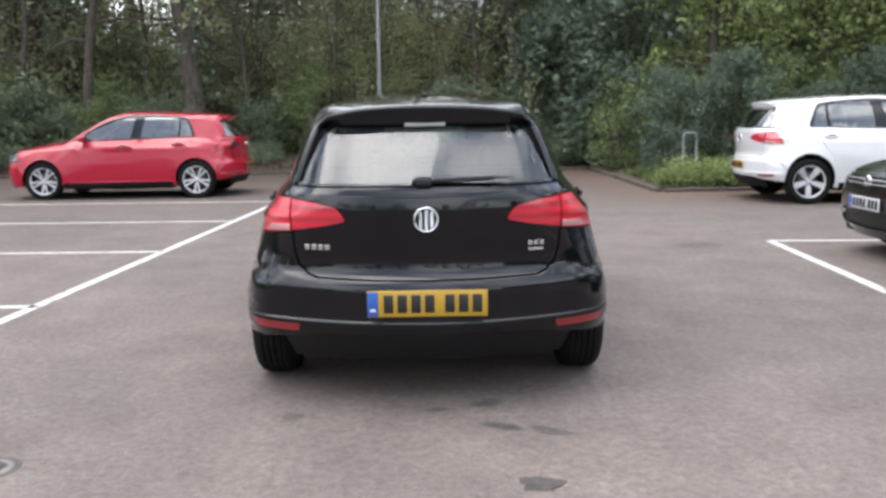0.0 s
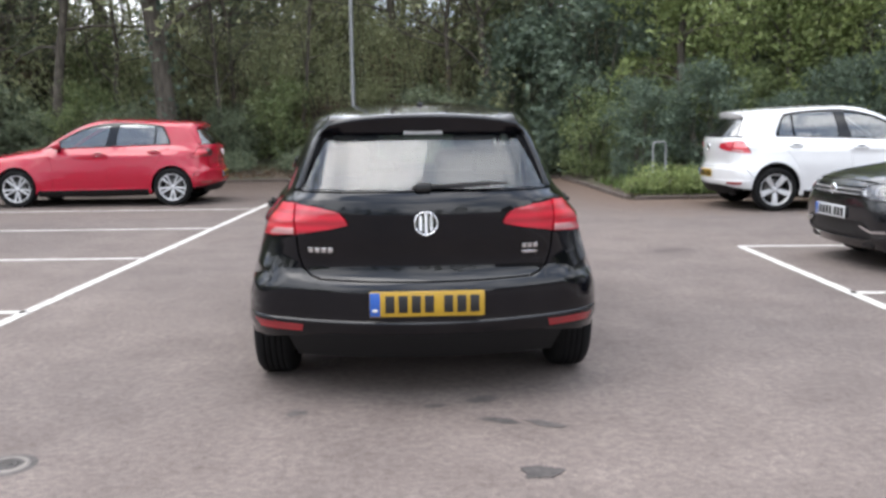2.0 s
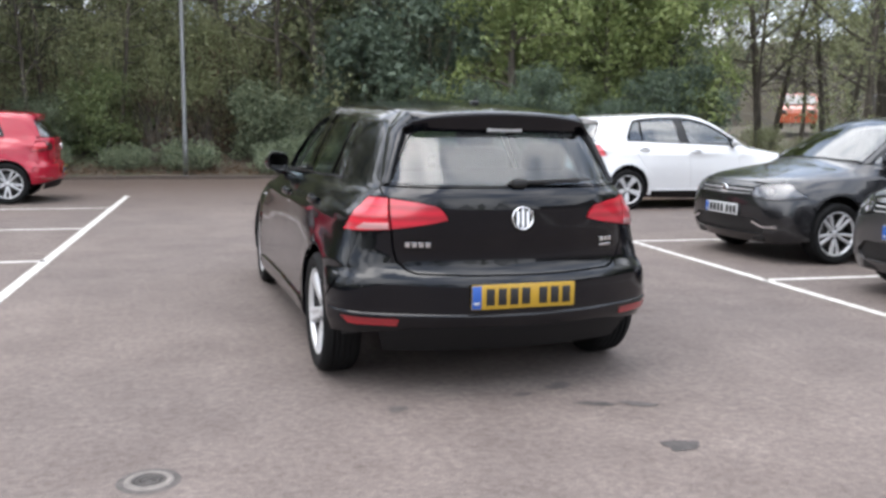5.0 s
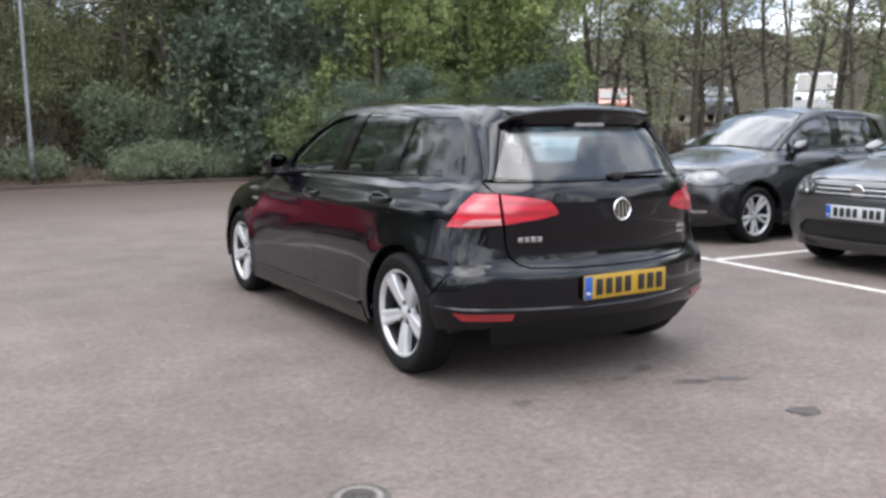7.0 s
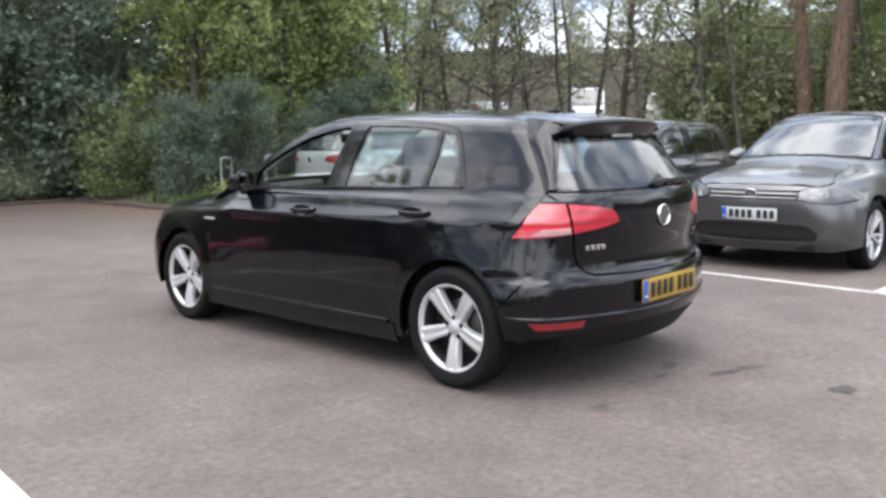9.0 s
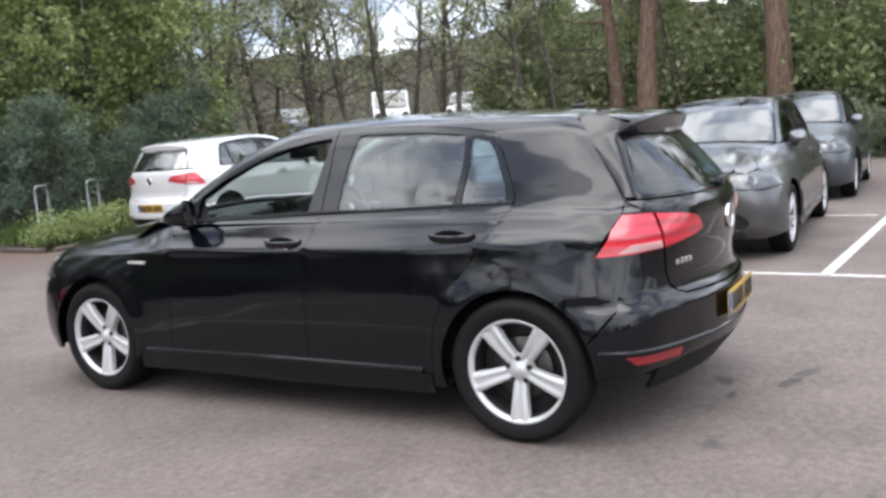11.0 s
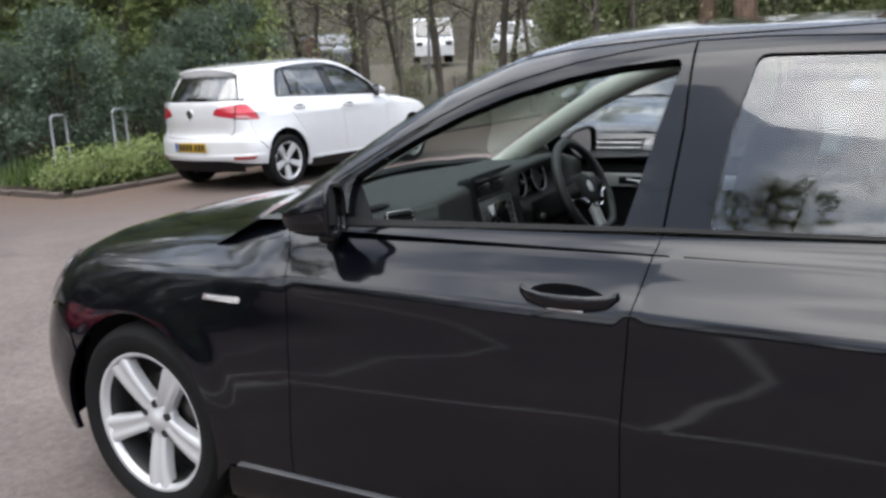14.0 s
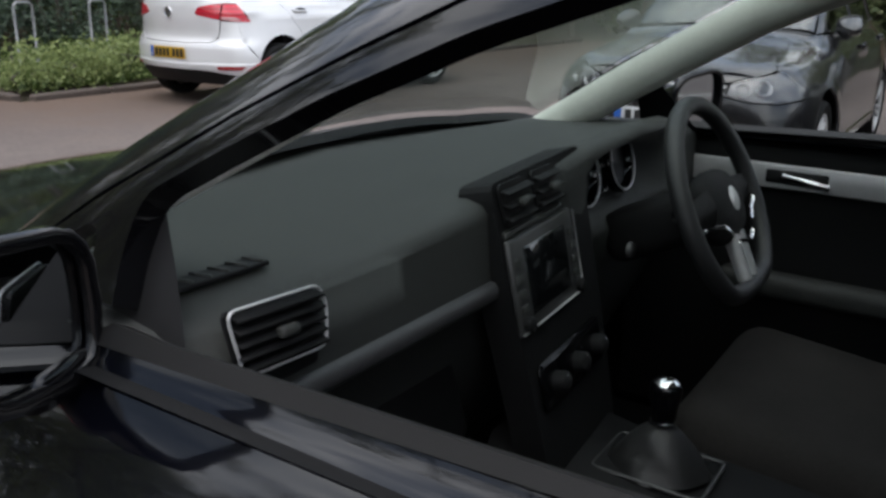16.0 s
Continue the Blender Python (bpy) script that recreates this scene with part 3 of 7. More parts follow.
def cast(chart, Q):
    """Points of the body at chart coordinates."""
    Q = np.asarray(Q, float)
    a = Q / US
    o, s, c = np.zeros((len(Q), 3)), None, None
    if chart == "long":
        phi = a[:, 1]
        o[:, 1], o[:, 2] = Q[:, 0], ZC
        d = np.stack([np.sin(phi), 0 * phi, np.cos(phi)], 1)
    else:
        th = a[:, 0]
        o[:, 1], o[:, 2] = (YR if chart == "rear" else YF), Q[:, 1]
        d = np.stack([np.sin(th), 0 * th, (-1 if chart == "rear" else 1) * np.cos(th)], 1)
        d = d[:, [0, 2, 1]]
    return solve(o, d)


PHI = np.linspace(0.15, 2.35, 110)
THE = np.linspace(0.0, 1.35, 90)


@lru_cache(None)
def ring(y):
    return cast("long", np.stack([np.full(110, y), PHI * US], 1))


@lru_cache(None)
def arch_of(y):
    return cast("long", np.stack([np.full(90, y), THE * US], 1))


@lru_cache(None)
def row(chart, z):
    return cast(chart, np.stack([THE * US, np.full(90, z)], 1))


def side(*pts):
    """(y, z) of the right flank into the long chart."""
    out = []
    for y, z in pts:
        P = ring(round(y, 4))
        i = np.argmin(np.abs(P[:, 2] - z))
        i = min(max(i, 1), 108)
        zz, pp = P[i - 1:i + 2, 2][::-1], PHI[i - 1:i + 2][::-1]
        out.append((y, float(np.interp(z, zz, pp)) * US))
    return out


def over(*pts):
    """(y, x) of the roof or bonnet into the long chart."""
    out = []
    for y, x in pts:
        P = arch_of(round(y, 4))
        out.append((y, math.copysign(float(np.interp(abs(x), P[:, 0], THE)) * US, x) if x else 0.0))
    return out


def end(chart, *pts):
    """(x, z) of the tail or nose into its chart."""
    out = []
    for x, z in pts:
        P = row(chart, round(z, 4))
        k = int(np.argmax(P[:, 0])) + 1
        out.append((math.copysign(float(np.interp(abs(x), P[:k, 0], THE[:k])) * US, x) if x else 0.0, z))
    return out


def wrap(chart, *pts):
    """(y, z) of the right flank into the tail's or nose's chart."""
    L = cast("long", side(*pts))
    ref = YR - L[:, 1] if chart == "rear" else L[:, 1] - YF
    return [(math.atan2(p[0], r) * US, p[2]) for p, r in zip(L, ref)]


def twin(loop):
    """An outline given for x >= 0 only, closed over to the other side."""
    return list(loop) + [(-a, b) for a, b in reversed(loop) if abs(a) > 1e-6]


def twin_long(loop):
    return list(loop) + [(a, -b) for a, b in reversed(loop) if abs(b) > 1e-6]


def arc(cy, cz, r, a0, a1, n=14):
    return [(cy + r * math.cos(radians(a0 + (a1 - a0) * i / n)), cz + r * math.sin(radians(a0 + (a1 - a0) * i / n))) for i in range(n + 1)]


PANELS = {}


def panel_data(key, chart, outer, holes=(), h=0.04, gap=0.0016, flange=0.018, lift=0.0):
    """Verts, faces, normals of a skin panel with turned-in edges."""
    if key in PANELS:
        return PANELS[key]
    o2 = inset(dense(outer, h * 0.7), gap)
    h2 = [inset(dense(q, h * 0.7), -gap if gap else 0) for q in holes]
    V2, F = fill(o2, h2, h)
    P = cast(chart, V2)
    N = normal(P)
    # outward winding
    a = P[F]
    fn = np.cross(a[:, 1] - a[:, 0], a[:, 2] - a[:, 0])
    flip = np.sum(fn * N[F[:, 0]], 1) < 0
    F[flip] = F[flip][:, ::-1]
    P = P + N * lift
    verts, norms, faces = list(P), list(N), [tuple(q) for q in F]
    if flange:
        cnt = {}
        for q in faces:
            for i in range(3):
                e = (q[i], q[(i + 1) % 3])
                cnt[e] = cnt.get(e, 0) + 1
        for (i, j) in [e for e in cnt if (e[1], e[0]) not in cnt]:
            k = len(verts)
            p, q = P[i], P[j]
            t = q - p
            n = np.cross(t, N[i])
            n /= max(np.linalg.norm(n), 1e-9)
            verts += [p, q, q - N[j] * flange, p - N[i] * flange]
            norms += [n] * 4
            faces.append((k, k + 3, k + 2, k + 1))
    PANELS[key] = (np.array(verts), faces, np.array(norms))
    return PANELS[key]


class Car:
    """A hatchback built of skin panels; scale shrinks the base car to a smaller one."""

    def __init__(self, name, m, paint_mat, label, scale=(1, 1, 1), h=0.04, wheel=WR, group="parked cars"):
        self.root = new(name)
        self.root.empty_display_size = 0.3
        self.root.matrix_world = m
        tagged(self.root, label, "car", group)
        self.s, self.h, self.paint, self.wr = np.array(scale, float), h, paint_mat, wheel

    def put(self, name, data, material, parent=None, flip=False, label=""):
        v, f, n = data
        v, n = v * self.s, n / self.s
        n = n / np.maximum(np.linalg.norm(n, axis=1, keepdims=True), 1e-9)
        if flip:
            v, n = v * (-1, 1, 1), n * (-1, 1, 1)
            f = [tuple(reversed(q)) for q in f]
        return mesh(name, v, f, material, parent or self.root, label, True, n)

    def skin(self, name, chart, outer, holes=(), material=None, both=False, parent=None, label="", only=None, **kw):
        """A panel; both: also its mirror image; only: 'l' or 'r' for one flank."""
        key = (name, chart, self.h, kw.get("lift", 0), kw.get("gap", 0.0016), tuple(np.round(np.array(outer), 3).ravel()))
        d = panel_data(key, chart, outer, holes, kw.pop("h", self.h), **kw)
        obs = []
        if only != "l":
            obs.append(self.put(name, d, material or self.paint, parent, False, label))
        if both and only != "r":
            obs.append(self.put(name, d, material or self.paint, parent, True, label))
        return obs

    def sc(self, p):
        return tuple(np.array(p) * self.s)


DLO = [(2.125, 0.978), (1.98, 1.070), (1.82, 1.160), (1.70, 1.220), (1.57, 1.280), (1.45, 1.320), (1.33, 1.350), (1.20, 1.372), (1.04, 1.388), (0.90, 1.390), (0.60, 1.378), (0.30, 1.352), (0.17, 1.325), (0.11, 1.24), (0.035, 1.075), (0.03, 1.017)]
WIN_F = [(1.880, 0.968), (1.145, 0.992), (1.098, 1.20), (1.062, 1.350), (1.20, 1.338), (1.34, 1.314), (1.48, 1.276), (1.60, 1.234), (1.72, 1.180), (1.82, 1.128), (1.900, 1.084), (1.908, 1.04), (1.898, 0.982)]
WIN_T = [(2.075, 0.982), (1.972, 1.048), (1.956, 1.044), (1.948, 0.980)]
HGAP = [(-0.205, 1.352), (-0.262, 1.27), (-0.342, 1.155), (-0.40, 1.06), (-0.430, 1.003)]
WIN_R = [(0.955, 1.00), (0.935, 1.20), (0.90, 1.352), (0.60, 1.345), (0.305, 1.322), (0.30, 1.20), (0.325, 1.016)]
WIN_Q = [(0.285, 1.018), (0.262, 1.20), (0.272, 1.312), (0.19, 1.292), (0.15, 1.24), (0.085, 1.09), (0.075, 1.022)]
DOOR_R_EDGE = [(0.03, 1.017), (0.10, 0.915), (0.181, 0.80), (0.265, 0.70), (0.335, 0.60), (0.378, 0.50), (0.395, 0.40), (0.40, 0.285)]
FDOOR_F = [(2.015, 0.285), (2.005, 0.55), (2.02, 0.80), (2.06, 0.915), (2.125, 0.966)]
ARCH = 0.350


def car_body(c, far=False, lamps=("lamp_red", "lamp_inner", "lamp_white"), open_window=False, glass_mat="glass", tail="golf", nose="golf6", trim="gloss_black"):
    P = c.skin
    # --- flanks
    bonnet_edge = [(2.30, 0.952), (2.45, 0.925), (2.65, 0.895), (2.85, 0.868), (3.03, 0.832), (3.12, 0.800)]
    fender = side(*FDOOR_F, *bonnet_edge) + side((3.10, 0.70), (2.99, 0.64), (2.965, 0.58), *arc(WB, 0.322, ARCH, 35, 197), (2.24, 0.285))
    P("front_wing", "long", fender, both=True)
    P("front_door", "long", side(*FDOOR_F, (1.85, 0.968), (1.055, 0.989), (1.088, 0.83), (1.10, 0.6), (1.10, 0.285)), both=True)
    P("rear_door", "long", side((1.10, 0.285), (1.10, 0.6), (1.088, 0.83), (1.055, 0.989), (0.5, 1.004), *DOOR_R_EDGE), both=True)
    # sill in gloss black, not body paint: its downward-facing darkness put into the colour
    P("sill", "long", side((2.24, 0.283), (0.40, 0.283), (0.405, 0.18), (1.3, 0.165), (2.26, 0.18)), (), M["gloss_black"], both=True, lift=0.006)
    ys = np.linspace(2.205, 0.45, 40)
    bead = cast("long", side(*[(float(y), 0.290 + 0.008 * (2.2 - float(y)) / 1.75) for y in ys]))
    rows = [[c.sc(p + (-0.012, 0, 0.016)), c.sc(p + (0.013, 0, 0.003)), c.sc(p + (0.014, 0, -0.008)), c.sc(p + (-0.012, 0, -0.014))] for p in bead]
    for sx in (1, -1):
        mesh("sill_edge", *loft([[(sx * x, y, z) for x, y, z in r] for r in rows]), c.paint, c.root, smooth=False)
    hgap = HGAP
    lamp_edge = [(-0.430, 1.003), (-0.432, 0.958), (-0.345, 0.795), (-0.462, 0.797)]
    cut = [(-0.462, 0.797), (-0.455, 0.70), (-0.44, 0.59), (-0.3245, 0.4531)]
    quarter = (over((1.46, 0.52), (0.5, 0.50), (-0.18, 0.47)) + side(*hgap, *lamp_edge[1:], *cut[1:], *arc(0, 0.322, ARCH, 156, -17), (0.40, 0.215), *DOOR_R_EDGE[::-1])
               + side(*DLO[::-1][1:]) + side((2.30, 0.952)) + over((2.195, 0.66), (1.98, 0.622), (1.70, 0.575)))
    P("side_frame", "long", quarter, both=True)
    # --- doors' window frames and glass
    P("front_window_frame", "long", side(*DLO[:9], (1.038, 1.20), (1.055, 0.991)), [side(*rounded(WIN_F, 0.02)), side(*rounded(WIN_T, 0.008))], M[trim], both=True, gap=0.003, flange=0.03)
    P("rear_window_frame", "long", side(*DLO[8:], (1.055, 0.991), (1.038, 1.20)), [side(*rounded(WIN_R, 0.02)), side(*rounded(WIN_Q, 0.02))], M[trim], both=True, gap=0.003, flange=0.03)
    gm = M[glass_mat]
    P("front_window", "long", side(*rounded(WIN_F, 0.02)), (), gm, both=True, gap=-0.006, flange=0, lift=-0.012, only="r" if open_window else None)
    P("front_quarter_window", "long", side(*rounded(WIN_T, 0.008)), (), gm, both=True, gap=-0.004, flange=0, lift=-0.008, h=0.02)
    gs = M["glass_side"] if glass_mat == "glass" else gm
    P("rear_window", "long", side(*rounded(WIN_R, 0.02)), (), gs, both=True, gap=-0.006, flange=0, lift=-0.006)
    P("quarter_window", "long", side(*rounded(WIN_Q, 0.02)), (), gs, both=True, gap=-0.006, flange=0, lift=-0.006)
    P("window_seal", "long", side((1.885, 0.982), (1.82, 0.981), (1.04, 1.004), (0.5, 1.014), (0.04, 1.026), (0.045, 1.017), (0.5, 1.006), (1.04, 0.995), (1.45, 0.980), (1.82, 0.965), (1.92, 0.962)), (), M["sill_rubber"], both=True, gap=0, flange=0.02, lift=0.006, h=0.02)
    # --- top
    P("roof", "long", twin_long(over((1.46, 0), (1.465, 0.35), (1.46, 0.516), (0.5, 0.496), (-0.18, 0.466), (-0.21, 0.3), (-0.22, 0))))
    P("windscreen", "long", twin_long(over((1.47, 0), (1.475, 0.35), (1.475, 0.512), (1.70, 0.566), (1.98, 0.613), (2.19, 0.648), (2.26, 0.4), (2.29, 0))), (), M["glass_screen"] if open_window else gm, gap=0, flange=0, lift=-0.003)
    P("scuttle", "long", twin_long(over((2.295, 0), (2.265, 0.4), (2.20, 0.66), (2.262, 0.70), (2.315, 0.4), (2.335, 0))), (), M["plastic"], gap=0, lift=-0.012)
    be = side(*bonnet_edge)
    P("bonnet", "long", twin_long(over((2.330, 0), (2.310, 0.4), (2.262, 0.68)) + be + over((3.25, 0.55), (3.315, 0.3), (3.335, 0))))
    # --- tail
    R = "rear"
    w_gap = wrap(R, *hgap)
    top_r = end(R, (0, 1.335), (0.30, 1.333), (0.455, 1.328))
    gl_low = end(R, (0.612, 1.022))
    glass_r = rounded(twin(end(R, (0, 1.290), (0.41, 1.285), (0.458, 1.258), (0.505, 1.18), (0.562, 1.075), (0.584, 1.035), (0.565, 1.028), (0, 1.024))), 0.025)
    frame_o = twin(end(R, (0, 1.338)) + w_gap + end(R, (0.625, 1.012), (0, 1.014)))
    P("tailgate_window_frame", R, frame_o, [glass_r], M["gloss_black"], gap=0.002)
    P("tailgate_window", R, glass_r, (), M["glass_tail"] if glass_mat == "glass" else gm, gap=-0.006, flange=0, lift=-0.004)
    if tail == "golf":
        l_in = [(0.600, 0.957), (0.50, 0.945), (0.412, 0.928), (0.390, 0.917), (0.366, 0.888), (0.355, 0.868), (0.361, 0.859), (0.44, 0.842), (0.600, 0.814)]
        l_out = end(R, (0.606, 0.812), (0.606, 0.959)) + wrap(R, (-0.432, 0.958), (-0.40, 0.90), (-0.345, 0.795), (-0.462, 0.797))
    else:
        l_in = [(0.600, 0.945), (0.52, 0.93), (0.49, 0.90), (0.49, 0.85), (0.52, 0.82), (0.600, 0.812)]
        l_out = end(R, (0.606, 0.812), (0.606, 0.946)) + wrap(R, (-0.432, 0.945), (-0.40, 0.90), (-0.345, 0.805), (-0.462, 0.797))
    hatch = twin(end(R, (0, 1.010), (0.30, 1.009), (0.622, 1.008), (0.622, 0.97), *l_in, (0.592, 0.72), (0.575, 0.665), (0.535, 0.627), (0.49, 0.612), (0.25, 0.606), (0, 0.605)))
    P("tailgate", R, hatch)
    P("tail_lamp_inner", R, end(R, *l_in), (), M[lamps[1]], both=True, gap=0.002, lift=0.005, h=0.02)
    P("tail_lamp_outer", R, l_out, (), M[lamps[0]], both=True, gap=0.002, lift=0.005, h=0.02)
    strip = end(R, (0.612, 0.816), (0.612, 0.846)) + wrap(R, (-0.475, 0.838), (-0.43, 0.806))
    P("reversing_lamp", R, strip, (), M[lamps[2]], both=True, gap=0, lift=0.009, h=0.012, flange=0.006)
    corner = end(R, (0.628, 1.008)) + w_gap[-1:] + wrap(R, (-0.432, 0.962)) + end(R, (0.606, 0.962), (0.626, 0.97))
    P("tailgate_corner", R, corner, both=True, gap=0.001)
    # bumper: painted cover, plastic lower part
    bump_top = end(R, (0, 0.600), (0.25, 0.601), (0.495, 0.607), (0.54, 0.622), (0.581, 0.662), (0.598, 0.72), (0.606, 0.806))
    low = [(0, 0.358), (0.35, 0.356), (0.50, 0.350), (0.60, 0.332), (0.72, 0.318)]
    P("rear_bumper", R, twin(bump_top + wrap(R, *cut) + wrap(R, *arc(0, 0.322, ARCH, 161, 183, 4)) + end(R, *low[::-1])), gap=0.001)
    # ledge round the bumper above the reflectors
    us = np.linspace(-1, 1, 61)
    u1 = wrap(R, (-0.372, 0.424))[0][0]
    lip = cast(R, [(u * u1, 0.420 - 0.006 * (1 - u * u)) for u in us])
    ln = normal(lip) * (1, 1, 0) * (1 - 0.85 * np.abs(us) ** 8)[:, None]
    rows = [[c.sc(p - n * 0.006 + (0, 0, 0.010)), c.sc(p + n * 0.006 + (0, 0, 0.003)), c.sc(p + n * 0.0075 + (0, 0, -0.003)), c.sc(p + n * 0.005 + (0, 0, -0.02)), c.sc(p - n * 0.006 + (0, 0, -0.05))] for p, n in zip(lip, ln)]
    mesh("bumper_ledge", *loft(rows), c.paint, c.root)
    P("rear_valance", R, twin(end(R, *low[:4], (0.66, 0.324)) + end(R, (0.62, 0.215), (0.3, 0.222), (0, 0.225))), (), M["seal"])
    P("reflector", R, end(R, (0.575, 0.398), (0.585, 0.366)) + wrap(R, (-0.50, 0.368), (-0.47, 0.400)), (), M["lamp_deep"], both=True, gap=0, lift=0.007, h=0.014)
    # --- nose
    N = "front"
    hl = [(0.415, 0.658), (0.425, 0.728), (0.52, 0.757), (0.63, 0.782)]
    hl_w = wrap(N, (3.115, 0.797), (3.085, 0.715), (2.995, 0.655))
    head = end(N, *hl) + hl_w + end(N, (0.70, 0.622), (0.55, 0.628))
    for x, z, r in ((0.505, 0.692, 0.044), (0.610, 0.704, 0.050)):
        bp = cast(N, end(N, (x, z)))
        bn = normal(bp)[0]
        v, f = lathe([(0.0, -0.030), (r * 0.35, -0.028), (r * 0.4, -0.010), (r * 0.85, 0.004), (r, 0.010), (r * 1.06, 0.004)], 24)
        for sx in (1, -1):
            m = Vector((bn[0] * sx, bn[1], bn[2])).to_track_quat("X", "Z").to_matrix().to_4x4()
            m.translation = Vector(c.sc((bp[0][0] * sx, bp[0][1], bp[0][2])))
            mesh("lamp_bowl", [m @ Vector(p) for p in v], f, M["lamp_bowl"], c.root)
    P("headlamp", N, head, (), M["head"], both=True, gap=0.003, lift=-0.004, h=0.03)
    P("headlamp_cover", N, head, (), M["glass_clear"], both=True, gap=0.006, lift=0.012, h=0.04, flange=0)
    P("grille", N, twin(end(N, (0, 0.728), (0.42, 0.722), (0.41, 0.655), (0, 0.648))), (), M["plastic"], gap=0.002, lift=-0.008)
    for z in (0.668, 0.706):
        P("grille_bar", N, twin(end(N, (0, z + 0.0035), (0.41, z + 0.0035), (0.41, z - 0.0035), (0, z - 0.0035))), (), M["satin"], gap=0, lift=0.008, h=0.03)
    intake = rounded(twin(end(N, (0, 0.44), (0.50, 0.43), (0.60, 0.36), (0.56, 0.28), (0, 0.27))), 0.03)
    bump_f = twin(end(N, (0, 0.645), (0.41, 0.651), (0.55, 0.624), (0.70, 0.617)) + wrap(N, (2.985, 0.65), (2.965, 0.575)) + wrap(N, *arc(WB, 0.322, ARCH, 33, -14, 8)) + end(N, (0.7, 0.195), (0.3, 0.19), (0, 0.19)))
    P("front_bumper", N, bump_f, [intake])
    if nose == "polo":
        P("fog_lamp_trim", N, end(N, (0.44, 0.392), (0.57, 0.345), (0.72, 0.352), (0.71, 0.375), (0.58, 0.366), (0.46, 0.408)), (), M["chrome"], both=True, gap=0, lift=0.010, h=0.02)
    P("lower_grille", N, intake, (), M["plastic"], gap=-0.004, lift=-0.02, flange=0)
    lead = cast("long", over((3.25, 0.55), (3.315, 0.3), (3.335, 0)))
    P("nose_panel", N, twin(end(N, (0, 0.731), (0.43, 0.735), (0.52, 0.762), (0.62, 0.786)) + wrap(N, (3.13, 0.801)) + end(N, *[(float(p[0]), float(p[2]) - 0.002) for p in lead])), gap=0.0)
    # --- floor pan and wheel housings, dark and closed
    bm = bmesh.new()
    box(bm, c.sc((0, 1.31, 0.215)), c.sc((1.60, 1.86, 0.05)), 0.02)
    part("floor_pan", bm, M["plastic"], c.root)
    bm = bmesh.new()
    box(bm, c.sc((0, -0.14, 0.37)), c.sc((1.04, 0.72, 0.20)), 0.04)
    part("rear_underbody", bm, M["plastic"], c.root)
    bm = bmesh.new()
    box(bm, c.sc((0, 2.82, 0.42)), c.sc((1.14, 1.0, 0.44)), 0.04)
    part("engine_bay", bm, M["plastic"], c.root)
    for yc in (0.0, WB):
        for sx in (1, -1):
            v, f = [], []
            k = 20
            for i in range(k + 1):
                a = radians(-6 + 192 * i / k)
                for x in (0.80, 0.56):
                    v.append(c.sc((sx * x, yc + 0.385 * math.cos(a), 0.322 + 0.385 * math.sin(a))))
            for i in range(k):
                f.append((2 * i, 2 * i + 1, 2 * i + 3, 2 * i + 2))
            ctr = len(v)
            v.append(c.sc((sx * 0.56, yc, 0.322)))
            for i in range(k):
                f.append((2 * i + 1, ctr, 2 * i + 3))
            mesh("wheel_housing", v, f, M["plastic"], c.root)


def spoke(n_spokes, r0, r1, w0, w1, x0, x1, depth, twist=math.pi / 5, grooved=True):
    """Spokes of a wheel as one mesh: tapered bars with a bevelled face."""
    v, f = [], []
    for i in range(n_spokes):
        a = 2 * math.pi * i / n_spokes + math.pi / 2 + twist
        u, t = np.array((0, math.cos(a), math.sin(a))), np.array((0, -math.sin(a), math.cos(a)))
        rows = []
        steps = 6
        for j in range(steps + 1):
            q = j / steps
            r = r0 + (r1 - r0) * q
            w = w0 + (w1 - w0) * q ** 1.4
            x = x0 + (x1 - x0) * math.sin(q * math.pi / 2)
            g = 0.011 if grooved else -0.002
            prof = [(-w, x - depth), (-w, x - 0.010), (-w * 0.84, x), (-w * 0.34, x - 0.001), (0, x - g), (w * 0.34, x - 0.001), (w * 0.84, x), (w, x - 0.010), (w, x - depth)]
            row = []
            for ww, xx in prof:
                row.append(len(v))
                v.append(tuple(u * r + t * ww + np.array((xx, 0, 0))))
            rows.append(row)
        for j in range(steps):
            for k in range(8):
                f.append((rows[j][k], rows[j][k + 1], rows[j + 1][k + 1], rows[j + 1][k]))
    return v, f


